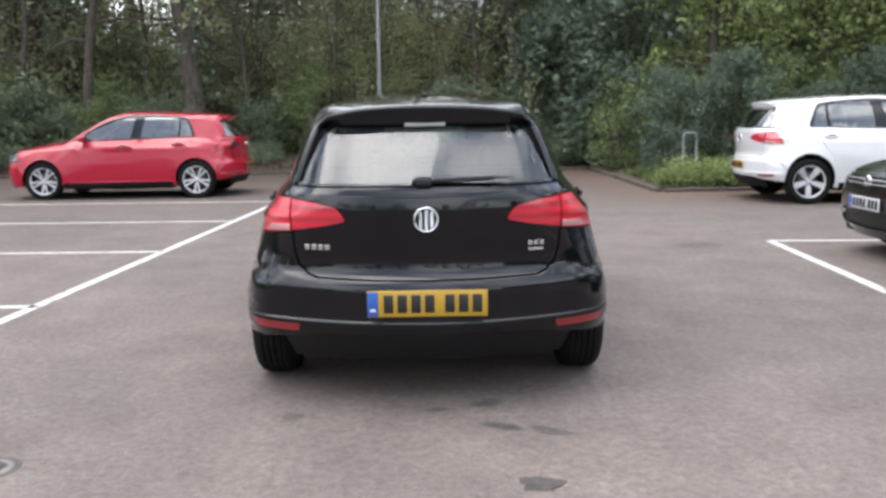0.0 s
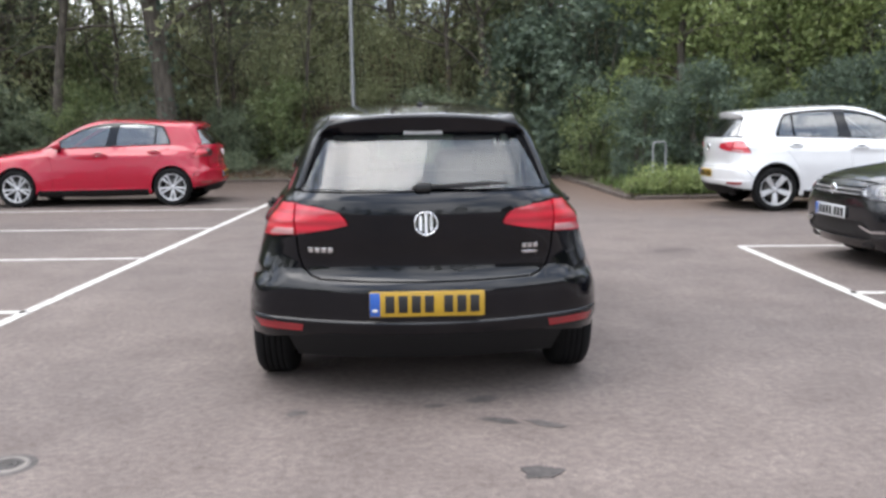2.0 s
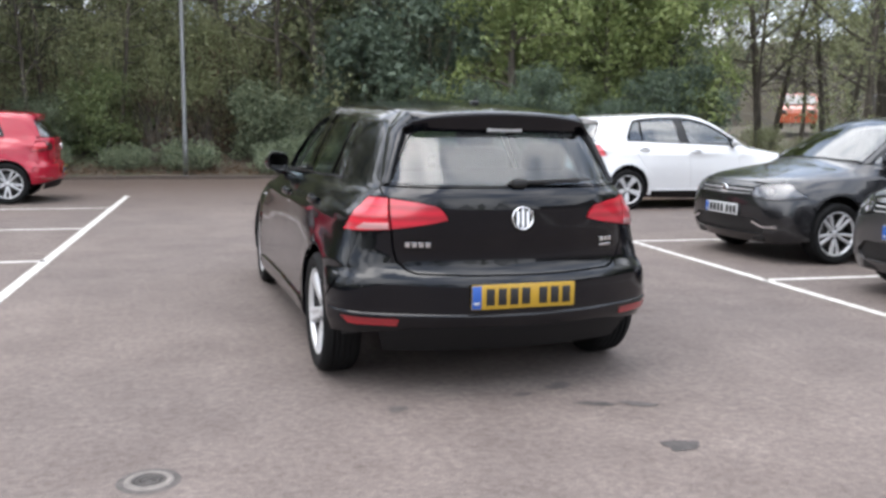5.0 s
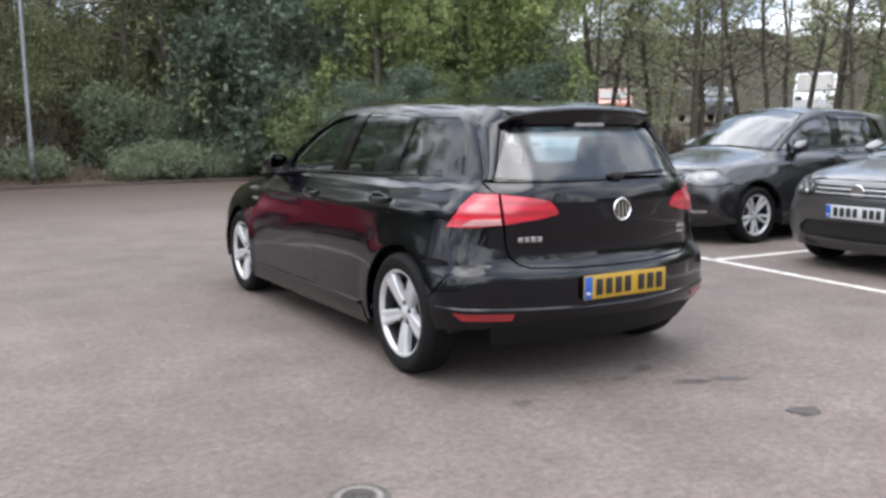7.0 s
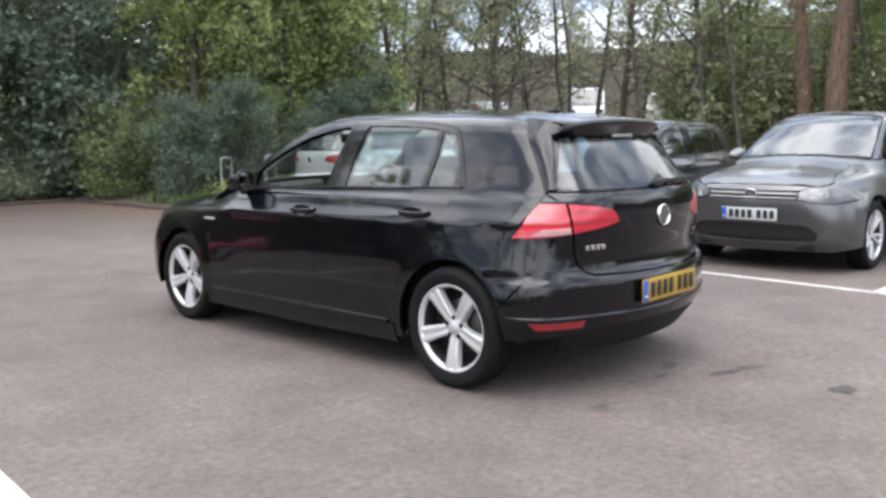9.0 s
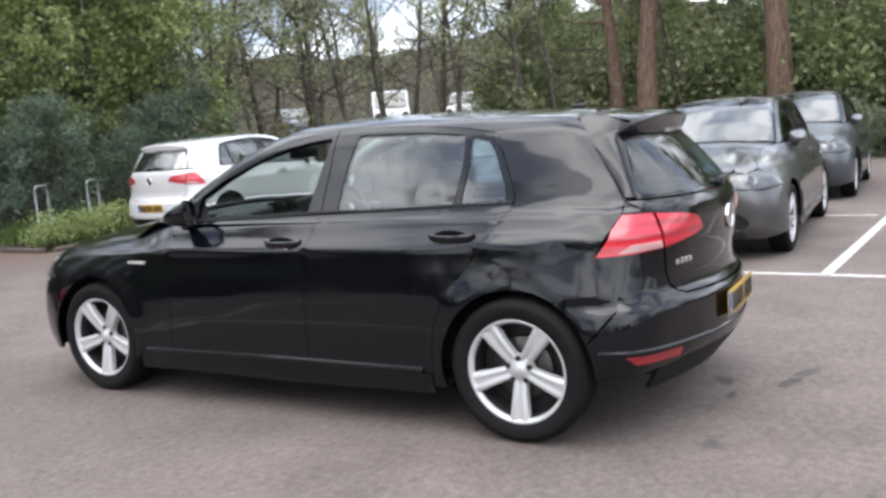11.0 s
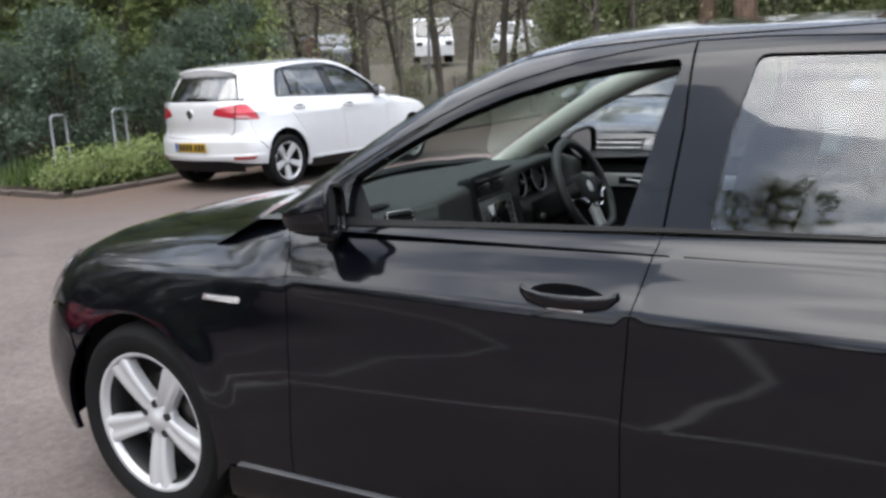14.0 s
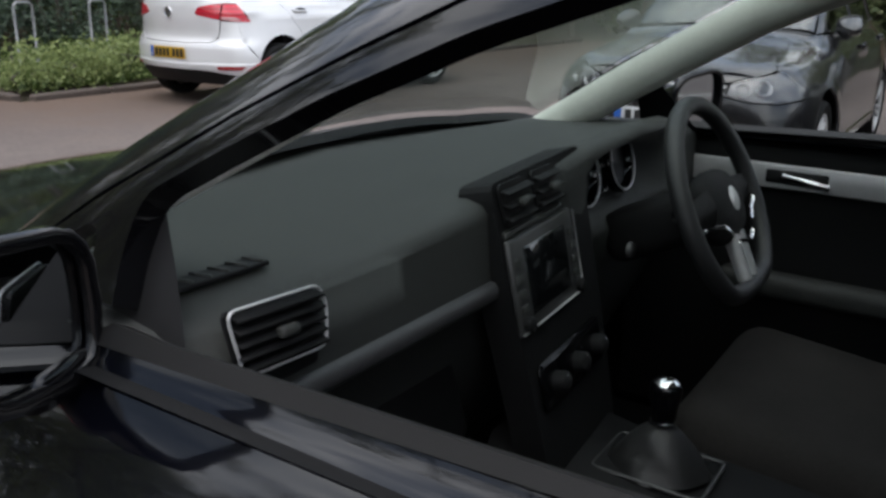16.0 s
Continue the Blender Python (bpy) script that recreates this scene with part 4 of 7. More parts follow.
def make_wheel(c, y, sx, style="five"):
    """wheel > tyre, rim, spokes, cap, bolts, brake disc. Outer face to +x, turned for the other flank."""
    R, rr = c.wr, 0.224 * c.wr / WR
    w = new("wheel")
    w.parent = c.root
    w.empty_display_size = 0.2
    x0 = 0.772 * c.s[0]
    w.matrix_local = pose(sx * x0, y * c.s[1], R, 0, 0, 0 if sx > 0 else 180)
    hw = 0.098
    tread = [(rr, -hw * 0.86), (rr + 0.03, -hw * 0.98), (rr + 0.06, -hw), (R - 0.022, -hw * 0.95), (R - 0.006, -hw * 0.80)]
    gr = []
    for k in (-0.45, -0.15, 0.15, 0.45):
        gr += [(R, hw * (k - 0.12)), (R, hw * (k - 0.035)), (R - 0.008, hw * (k - 0.03)), (R - 0.008, hw * (k + 0.03)), (R, hw * (k + 0.035)), (R, hw * (k + 0.12))]
    tread += gr + [(R - 0.006, hw * 0.80), (R - 0.022, hw * 0.95), (rr + 0.064, hw), (rr + 0.060, hw * 1.005), (rr + 0.034, hw * 0.985), (rr + 0.03, hw * 0.97), (rr + 0.006, hw * 0.90), (rr, hw * 0.84)]
    v, f = lathe(tread, 64)
    mesh("tyre", v, f, M["tyre"], w)
    v, f = lathe([(rr - 0.020, -hw * 0.8), (rr - 0.028, 0.0), (rr - 0.020, hw * 0.55), (rr - 0.015, hw * 0.66)], 64)
    mesh("barrel", v, f, M["alloy_dark"], w)
    v, f = lathe([(rr - 0.015, hw * 0.66), (rr - 0.014, hw * 0.72), (rr - 0.006, hw * 0.85), (rr + 0.004, hw * 0.90), (rr + 0.006, hw * 0.83), (rr + 0.001, hw * 0.78)], 64)
    mesh("rim", v, f, M["alloy"], w)
    v, f = lathe([(0.0, -0.02), (rr - 0.025, -0.02)], 40)
    mesh("wheel_back", v, f, M["alloy_dark"], w)
    v, f = lathe([(0.065, 0.004), (0.135, 0.004), (0.138, 0.0), (0.138, -0.018)], 40)
    mesh("brake_disc", v, f, M["disc"], w)
    fx = hw * 0.62
    if style == "five":
        v, f = spoke(5, 0.040, rr - 0.004, 0.029, 0.046, fx - 0.006, hw * 0.84, 0.040)
    elif style == "twin":
        v, f = spoke(5, 0.045, rr - 0.004, 0.026, 0.040, fx, hw * 0.82, 0.030)
    else:
        v, f = merge(spoke(5, 0.045, rr - 0.004, 0.013, 0.017, fx, hw * 0.82, 0.03, math.pi / 5 + 0.20, False), spoke(5, 0.045, rr - 0.004, 0.013, 0.017, fx, hw * 0.82, 0.03, math.pi / 5 - 0.20, False))
    mesh("spokes", v, f, M["alloy"], w)
    v, f = lathe([(0.0, fx + 0.002), (0.026, fx + 0.001), (0.030, fx - 0.003), (0.046, fx - 0.006), (0.066, fx - 0.014), (0.068, fx - 0.04)], 40)
    mesh("hub", v, f, M["alloy"], w)
    v, f = lathe([(0.0, fx + 0.006), (0.022, fx + 0.005), (0.027, fx + 0.001)], 28)
    mesh("hub_cap", v, f, M["satin"], w, "silver hub cap with a grey disc")
    for i in range(5):
        a = 2 * math.pi * i / 5 + math.pi / 2
        v, f = lathe([(0.0, fx - 0.004), (0.009, fx - 0.004), (0.0095, fx - 0.002), (0.013, fx - 0.002), (0.0135, fx - 0.010)], 10)
        v = [(p[0], p[1] + 0.052 * math.cos(a), p[2] + 0.052 * math.sin(a)) for p in v]
        mesh("wheel_bolt", v, f, M["plastic"], w)
    return w


def wheels(c, style):
    for y in (0.0, WB):
        for sx in (1, -1):
            make_wheel(c, y, sx, style)


def plate(c, chart, x, z, width, height, kind, dy=0.006, tilt=0.0):
    """number_plate > board, blue band, plain bars for the characters."""
    P = cast(chart, end(chart, (x, z)))[0] * c.s
    sgn = -1 if chart == "rear" else 1
    root = new("number_plate")
    root.parent = c.root
    root.empty_display_size = 0.1
    root.matrix_local = pose(0, P[1] + sgn * dy, z * c.s[2], tilt, 0, 0 if sgn < 0 else 180)
    # local: the plate's face looks to -y
    bm = bmesh.new()
    box(bm, (0, 0, 0), (width, 0.008, height), 0.003)
    part("plate_board", bm, M["plate_y"] if kind == "y" else M["plate_w"], root)
    bm = bmesh.new()
    box(bm, (-width / 2 + 0.024, -0.0045, 0), (0.046, 0.004, height - 0.008), 0.001)
    part("blue_band", bm, M["plate_b"], root, "blue band at the plate's end")
    bm = bmesh.new()
    box(bm, (-width / 2 + 0.024, -0.007, -0.028), (0.026, 0.002, 0.012))
    part("band_mark", bm, M["plate_w"], root)
    x0 = -width / 2 + 0.062
    step = (width - 0.075 - 0.03) / 7
    for i in range(7):
        cx = x0 + step * (i + 0.5) + (0.028 if i > 3 else 0)
        bm = bmesh.new()
        box(bm, (cx, -0.0055, 0), (step * 0.70, 0.003, height * 0.68), 0.001)
        part("character_bar", bm, M["ink"], root)
    return root


def badge(c, chart, z, r, ring="chrome"):
    """A round emblem drawn as a plain ring and bars."""
    P = cast(chart, end(chart, (0.0, z)))[0] * c.s
    sgn = -1 if chart == "rear" else 1
    b = new("emblem")
    b.parent = c.root
    b.empty_display_size = 0.05
    b.matrix_local = pose(0, P[1], z * c.s[2], -4 if sgn < 0 else 8, 0, 0 if sgn < 0 else 180)
    v, f = lathe([(r, 0.0), (r, 0.008), (r * 0.94, 0.011), (r * 0.86, 0.008), (r * 0.86, 0.0)], 40)
    mesh("emblem_ring", [(p[1], -p[0], p[2]) for p in v], [tuple(reversed(q)) for q in f], M[ring], b)
    v, f = lathe([(0.0, 0.004), (r * 0.87, 0.004)], 32)
    mesh("emblem_disc", [(p[1], -p[0], p[2]) for p in v], [tuple(reversed(q)) for q in f], M["gloss_black"], b)
    bm = bmesh.new()
    for x, hgt in ((-0.44, 1.2), (0.0, 1.56), (0.44, 1.2)):
        box(bm, (x * r, -0.006, 0), (r * 0.24, 0.005, hgt * r))
    part("emblem_bars", bm, M[ring], b, smooth=False)
    return b


def mirrors(c, paint_mat, y=1.918):
    """Door mirrors on short arms: shell, lower cover, glass."""
    for sx in (1, -1):
        mr = new("door_mirror")
        mr.parent = c.root
        mr.empty_display_size = 0.1
        mr.matrix_local = pose(sx * 0.728 * c.s[0], y * c.s[1], 0.958 * c.s[2], 0, 0, sx * -21)
        v, f = [], []
        nu, nv = 14, 18
        # shell: a half egg, its mouth to the rear
        rows = []
        for i in range(nu + 1):
            t = (i / nu) * math.pi / 2
            yy, rad = 0.135 * math.cos(t) - 0.01, math.sin(t) ** 0.95
            row = []
            for j in range(nv):
                a = 2 * math.pi * j / nv
                ca, sa = math.cos(a), math.sin(a)
                px = 0.078 * math.copysign(abs(ca) ** 0.56, ca) * rad
                pz = ((0.068 - 0.040 * math.cos(t)) if sa > 0 else 0.062) * math.copysign(abs(sa) ** 0.56, sa) * rad
                pz += 0.012 * (px / 0.080)
                row.append(len(v))
                v.append((sx * (0.092 + px + 0.012 * math.cos(t)), yy - 0.03 * (px + 0.1), 0.055 + pz - 0.012 * math.cos(t)))
            rows.append(row)
        for i in range(nu):
            for j in range(nv):
                j2 = (j + 1) % nv
                f.append((rows[i][j], rows[i][j2], rows[i + 1][j2], rows[i + 1][j]))
        mesh("mirror_shell", v, f, paint_mat, mr)
        ring = [Vector(v[k]) for k in rows[-1]]
        ctr = sum(ring, Vector()) / nv
        gl = [ctr + (p - ctr) * 0.90 + Vector((0, 0.006, 0)) for p in ring]
        mesh("mirror_glass", gl, [tuple(range(nv)) if sx < 0 else tuple(reversed(range(nv)))], M["mirror"], mr, smooth=False)
        rim = [ctr + (p - ctr) * 1.0 for p in ring]
        mesh("mirror_rim", *tube(rim, 0.008, 8, closed=True), M["gloss_black"], mr)
        bm = bmesh.new()
        box(bm, (sx * 0.035, 0.012, -0.010), (0.13, 0.055, 0.040), 0.016)
        part("mirror_arm", bm, M["gloss_black"], mr)


def handles(c, paint_mat):
    """Pull handles, each over a dark disc that stands for the shaded hollow behind."""
    for sx in (1, -1):
        for y, z in ((1.231, 0.864), (0.290, 0.890)):
            P = cast("long", side((y, z)))[0]
            h = new("door_handle")
            h.parent = c.root
            h.empty_display_size = 0.05
            h.matrix_local = pose(sx * P[0] * c.s[0], y * c.s[1], z * c.s[2], 0, sx * 20, 0)
            pts = [(-0.004, -0.112), (0.014, -0.094), (0.025, -0.05), (0.028, 0.0), (0.026, 0.05), (0.016, 0.090), (-0.004, 0.112)]
            v, f = [], []
            n = 12
            for x, yy in pts:
                k = 1.0 if abs(yy) < 0.1 else 0.8
                for j in range(n):
                    a = 2 * math.pi * j / n
                    v.append((sx * (x + 0.010 * math.cos(a)), yy, 0.0185 * k * math.sin(a) + 0.002))
            for i in range(len(pts) - 1):
                for j in range(n):
                    j2 = (j + 1) % n
                    f.append((i * n + j, i * n + j2, (i + 1) * n + j2, (i + 1) * n + j))
            mesh("handle_grip", v, f, paint_mat, h)
            # hollow behind the grip: a nearly flat disc, its shade given by dark colour
            v, f = [], []
            nn = 20
            v.append((sx * -0.004, 0, -0.002))
            for j in range(nn):
                a = 2 * math.pi * j / nn
                v.append((sx * 0.0025, 0.092 * math.cos(a), 0.036 * math.sin(a) - 0.002))
            for j in range(nn):
                f.append((0, 1 + j, 1 + (j + 1) % nn))
            mesh("recess_shade", v, f, M["seal"], h)
            bm = bmesh.new()
            box(bm, (sx * 0.024, 0.0, -0.020), (0.008, 0.085, 0.008), 0.003)
            part("handle_strip", bm, M["chrome"], h, "bright strip under the grip")


def spoiler(c, paint_mat):
    """Roof spoiler that runs into dark blades down both sides of the tailgate window."""
    def tail_point(x, z):
        return cast("rear", end("rear", (x, z)))[0]
    hy, hz = [p[0] for p in HGAP[::-1]], [p[1] for p in HGAP[::-1]]
    rows = []
    for x in np.linspace(-0.452, 0.452, 25):
        a = abs(x) / 0.452
        g = tail_point(x, 1.268)
        zr = float(TOP(-0.19)) - float(CROWN(-0.19)) * x * x
        zt = 1.366 - 0.13 * x * x - 0.012 * a ** 6
        yt = -0.478 + 0.040 * a * a + 0.02 * a ** 8
        rows.append([c.sc(p) for p in ((x, -0.185, zr + 0.001), (x, -0.30, zr - 0.010), (x, -0.42, zt + 0.007), (x, yt + 0.010, zt), (x, yt, zt - 0.007), (x, yt, zt - 0.020),
                                       (x, yt + 0.012, zt - 0.036), (x, g[1] - 0.014, 1.292), (x, g[1] + 0.004, 1.268))])
    tip = rows[-1]
    mesh("roof_spoiler", *loft(rows), paint_mat, c.root)
    bm = bmesh.new()
    box(bm, c.sc((0, tail_point(0, 1.283)[1] - 0.014, 1.284)), c.sc((0.185, 0.024, 0.034)), 0.005)
    part("third_brake_lamp", bm, M["lamp_reflecting"], c.root)
    for sx in (1, -1):
        rows = []
        for z in (1.024, 1.06, 1.10, 1.15, 1.20, 1.25, 1.285):
            k = min(1.0, (z - 1.02) / 0.28)
            o = cast("long", side((float(np.interp(z, hz, hy)), z)))[0]
            band = 0.030 + 0.028 * k
            g = tail_point(min(o[0] - band, 0.60), min(z, 1.29))
            yr = g[1] - 0.004 - 0.034 * k ** 1.5
            m = (o[0] - 0.3 * band, 0.55 * o[1] + 0.45 * yr, z)
            rows.append([c.sc((sx * x, y, zz)) for x, y, zz in ((o[0] + 0.001, o[1] + 0.004, z), (m[0] + 0.012, m[1], z), (o[0] - band + 0.020, yr + 0.004, z), (o[0] - band + 0.010, yr, z), (o[0] - band - 0.004, g[1] + 0.006, z))])
        rows.append([(sx * abs(p[0]), p[1], p[2]) for p in (tip[0], tip[1], tip[4], tip[5], tip[8])])
        mesh("spoiler_blade", *loft(rows), paint_mat, c.root)


def rear_wiper(c):
    bm = bmesh.new()
    P = cast("rear", end("rear", (0.0, 1.035)))[0]
    y = P[1] - 0.02
    m = Matrix.Rotation(radians(-2), 4, "Y")
    box(bm, c.sc((0.12, y + 0.008, 1.040)), (0.36, 0.018, 0.022), 0.006, m)
    box(bm, c.sc((-0.01, y, 1.034)), (0.075, 0.03, 0.045), 0.012)
    box(bm, c.sc((0.30, y + 0.018, 1.046)), (0.16, 0.008, 0.010), 0.003, m)
    part("rear_wiper", bm, M["plastic"], c.root)


def exhaust(c):
    v, f = lathe([(0.030, 0.0), (0.034, 0.0), (0.030, 0.10), (0.027, 0.10), (0.029, 0.02), (0.0, 0.02)], 24)
    mesh("exhaust_pipe", [(p[1] - 0.50, -0.545 + p[0] * 0.9, p[2] + 0.272 - 0.15 * (0.1 - p[0])) for p in v], f, M["alloy_dark"], c.root)


def aerial(c):
    z = float(TOP(-0.02))
    bm = bmesh.new()
    box(bm, c.sc((0, -0.02, z + 0.008)), (0.035, 0.075, 0.02), 0.008)
    part("aerial_base", bm, M["plastic"], c.root)
    v, f = tube([c.sc((0, -0.02, z + 0.012)), c.sc((0, -0.05, z + 0.038))], [0.006, 0.004], 8)
    mesh("roof_aerial", v, f, M["plastic"], c.root)


def seat(root, x, y, name="front_seat", lift=0.0):
    """seat > cushion, backrest, headrest, side bolsters."""
    s = new(name)
    s.parent = root
    s.empty_display_size = 0.1
    s.matrix_local = pose(x, y, lift)
    bm = bmesh.new()
    box(bm, (0, 0.02, 0.455), (0.50, 0.54, 0.16), 0.06, Matrix.Rotation(radians(6), 4, "X"), 4)
    for v in bm.verts:
        if v.co.z > 0.5 and abs(v.co.x) < 0.17:
            v.co.z -= 0.028
    part("seat_cushion", bm, M["cloth"], s)
    bm = bmesh.new()
    box(bm, (0, -0.31, 0.80), (0.50, 0.16, 0.62), 0.06, Matrix.Rotation(radians(16), 4, "X"), 4)
    part("seat_backrest", bm, M["cloth"], s)
    bm = bmesh.new()
    box(bm, (0, -0.425, 1.195), (0.27, 0.10, 0.18), 0.045, Matrix.Rotation(radians(12), 4, "X"), 4)
    part("headrest", bm, M["cloth"], s)
    for dx in (-0.05, 0.05):
        mesh("headrest_post", *tube([(dx, -0.40, 1.06), (dx, -0.425, 1.15)], 0.006, 8), M["chrome"], s)
    return s


def plain_cabin(c):
    """Seats, dashboard, liner and parcel shelf seen through the panes."""
    r = new("cabin_trim")
    r.parent = c.root
    r.empty_display_size = 0.1
    r.matrix_local = Matrix.Diagonal((*c.s, 1))
    for x in (-0.36, 0.36):
        seat(c.root, x * c.s[0], 1.12 * c.s[1])
    bm = bmesh.new()
    box(bm, (0, 0.30, 0.47), (1.26, 0.52, 0.18), 0.06, None, 3)
    box(bm, (0, 0.05, 0.80), (1.26, 0.15, 0.56), 0.06, Matrix.Rotation(radians(20), 4, "X"), 3)
    part("rear_bench", bm, M["cloth"], r)
    for x in (-0.40, 0.40):
        bm = bmesh.new()
        box(bm, (x, -0.06, 1.13), (0.26, 0.09, 0.16), 0.04, Matrix.Rotation(radians(14), 4, "X"), 3)
        part("rear_headrest", bm, M["cloth"], r)
    bm = bmesh.new()
    box(bm, (0, -0.28, 0.955), (1.18, 0.46, 0.03), 0.01)
    part("parcel_shelf", bm, M["dash_lo"], r)
    for x in (-0.735, 0.735):
        bm = bmesh.new()
        box(bm, (x, 1.05, 0.62), (0.04, 1.9, 0.66), 0.015)
        part("door_trim", bm, M["dash_lo"], r)
    bm = bmesh.new()
    box(bm, (0, 2.06, 0.80), (1.36, 0.36, 0.26), 0.06, None, 3)
    part("dashboard", bm, M["dash"], r)
    c.skin("headliner", "long", twin_long(over((1.42, 0), (1.42, 0.50), (0.5, 0.49), (-0.15, 0.44), (-0.17, 0))), (), M["headliner"], gap=0, flange=0, lift=-0.035, h=0.08)
    return r


# ---------------------------------------------------------------- the black car's cabin, driver on the right
def loft(rows, closed=False):
    """verts, faces through rows of points of equal count."""
    v, f = [], []
    k = len(rows[0])
    for r in rows:
        v += [tuple(p) for p in r]
    for i in range(len(rows) - 1):
        for j in range(k if closed else k - 1):
            j2 = (j + 1) % k
            f.append((i * k + j, i * k + j2, (i + 1) * k + j2, (i + 1) * k + j))
    return v, f


def outline_slab(pts, m, depth):
    """verts, faces of a flat outline (x, z) with depth towards +y, placed by m."""
    n = len(pts)
    v = [m @ Vector((x, 0, z)) for x, z in pts] + [m @ Vector((x, depth, z)) for x, z in pts]
    f = [tuple(range(n)), tuple(reversed(range(n, 2 * n)))] + [(i, n + i, n + (i + 1) % n, (i + 1) % n) for i in range(n)]
    return v, f


def air_vent(root, m, w, h, slats=4, ring=True):
    """air_vent > cavity, slats, chrome ring, thumb knob."""
    a = new("air_vent")
    a.parent = root
    a.empty_display_size = 0.03
    a.matrix_local = m
    base = rounded([(-w / 2 * 0.80, -h / 2), (w / 2 * 0.90, -h / 2), (w / 2, h / 2 * 0.35), (w / 2 * 0.84, h / 2), (-w / 2, h / 2)], 0.012)
    I4 = Matrix.Identity(4)
    mesh("vent_cavity", *outline_slab(base, I4, 0.004), M["seal"], a, smooth=False)
    if ring:
        mesh("vent_ring", *tube([(x, -0.006, z) for x, z in base], 0.0018, 6, closed=True), M["satin"], a)
    for i in range(slats):
        z = -h / 2 + h * (i + 0.7) / (slats + 0.4)
        bm = bmesh.new()
        box(bm, (0, -0.006, z), (w * 0.88, 0.014, 0.0035), 0.001, Matrix.Rotation(radians(24), 4, "X"))
        part("vent_slat", bm, M["dash_lo"], a)
    bm = bmesh.new()
    box(bm, (0, -0.014, 0), (0.026, 0.012, 0.012), 0.004)
    part("vent_knob", bm, M["dash"], a)
    return a


def golf_cabin(c):
    root = c.root
    # --- dashboard: one moulded body, its cowl raised before the driver
    def edge(x):
        return float(np.interp(x, [-0.74, -0.45, -0.24, 0.09, 0.36, 0.56, 0.74], [0.962, 0.968, 0.982, 1.006, 1.020, 1.008, 0.968]))
    rows = []
    for x in np.linspace(-0.735, 0.735, 50):
        e = edge(x)
        b = math.exp(-((x - 0.36) / 0.17) ** 4)
        k = 0.015 * math.cos(x * 2.0)
        prof = [(2.36, 0.974 - 0.19 * x * x), (2.18, 0.975 - 0.03 * x * x), (2.00, 0.968 + 0.25 * (e - 0.968)), (1.90, 0.5 * (0.972 + e)), (1.845, e), (1.822 - 0.01 * b, e - 0.006), (1.812 - 0.008 * b, e - 0.018),
                (1.812 + 0.10 * b, 0.955 - 0.01 * b), (1.808 + 0.10 * b, 0.90), (1.806 + 0.09 * b, 0.872), (1.806 + 0.06 * b, 0.862), (1.81 + 0.03 * b, 0.835), (1.835, 0.825), (1.85, 0.76), (1.90, 0.62), (1.99, 0.45), (2.2, 0.30)]
        rows.append([(x, y + 0.032 - k, z + 0.006) for y, z in prof])
    mesh("dashboard", *loft(rows), M["dash"], root, "dark grey soft-grained dashboard")
    # raised line across the dash top, trim strip below the vents, glovebox
    rows = []
    for x in np.linspace(-0.69, -0.15, 24):
        y = 1.838 - 0.015 * math.cos(x * 2)
        t = np.interp(x, [-0.69, -0.55, -0.15], [0.0, 1.0, 1.0])
        rows.append([(x, y + 0.004, 0.880), (x, y - 0.008, 0.878), (x, y - 0.012, 0.870), (x, y - 0.011, 0.858), (x, y - 0.004, 0.850), (x, y + 0.010, 0.848)])
    mesh("dash_strip", *loft(rows), M["strip"], root, "lighter grey trim strip")
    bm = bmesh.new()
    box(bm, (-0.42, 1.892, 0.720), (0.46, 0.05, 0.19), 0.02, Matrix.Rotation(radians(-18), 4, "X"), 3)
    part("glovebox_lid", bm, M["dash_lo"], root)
    air_vent(root, pose(-0.598, 1.822, 0.949, -10, 5, 3), 0.140, 0.064, 5)
    bm = bmesh.new()
    box(bm, (-0.588, 1.832, 0.903), (0.10, 0.02, 0.022), 0.006)
    part("vent_switch", bm, M["dash_lo"], root)
    # demister slot on the dash top
    dm = new("demister_slot")
    dm.parent = root
    dm.matrix_local = pose(-0.582, 1.918, 0.982, 3, 0, -4)
    bm = bmesh.new()
    box(bm, (0, 0, 0), (0.115, 0.026, 0.006), 0.002)
    part("slot_frame", bm, M["seal"], dm)
    for i in range(5):
        bm = bmesh.new()
        box(bm, (-0.045 + 0.0225 * i, 0, 0.003), (0.004, 0.024, 0.005), 0.0, Matrix.Rotation(radians(25), 4, "Z"))
        part("slot_bar", bm, M["dash"], dm)
    # --- centre stack
    st = new("centre_stack")
    st.parent = root
    st.empty_display_size = 0.05
    st.matrix_local = pose(-0.012, 1.806, 0.858, -13, 0, 4)
    prof = [(-0.178, 0.160), (0.150, 0.165), (0.150, 0.04), (0.142, -0.12), (0.128, -0.30), (-0.142, -0.30), (-0.158, -0.12), (-0.175, 0.04)]
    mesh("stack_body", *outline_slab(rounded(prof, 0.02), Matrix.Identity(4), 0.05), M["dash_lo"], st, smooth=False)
    for x, w in ((-0.118, 0.095), (-0.012, 0.095)):
        air_vent(st, pose(x, -0.006, 0.125), w, 0.062, 3, ring=False)
    bm = bmesh.new()
    box(bm, (-0.065, -0.002, 0.086), (0.20, 0.008, 0.012), 0.003)
    part("button_row", bm, M["dash"], st)
    bm = bmesh.new()
    box(bm, (-0.055, -0.003, 0.010), (0.225, 0.012, 0.140), 0.006)
    part("media_unit", bm, M["satin_dark"], st)
    bm = bmesh.new()
    box(bm, (-0.055, -0.0095, 0.012), (0.145, 0.003, 0.098), 0.002)
    part("media_screen", bm, M["screen"], st)
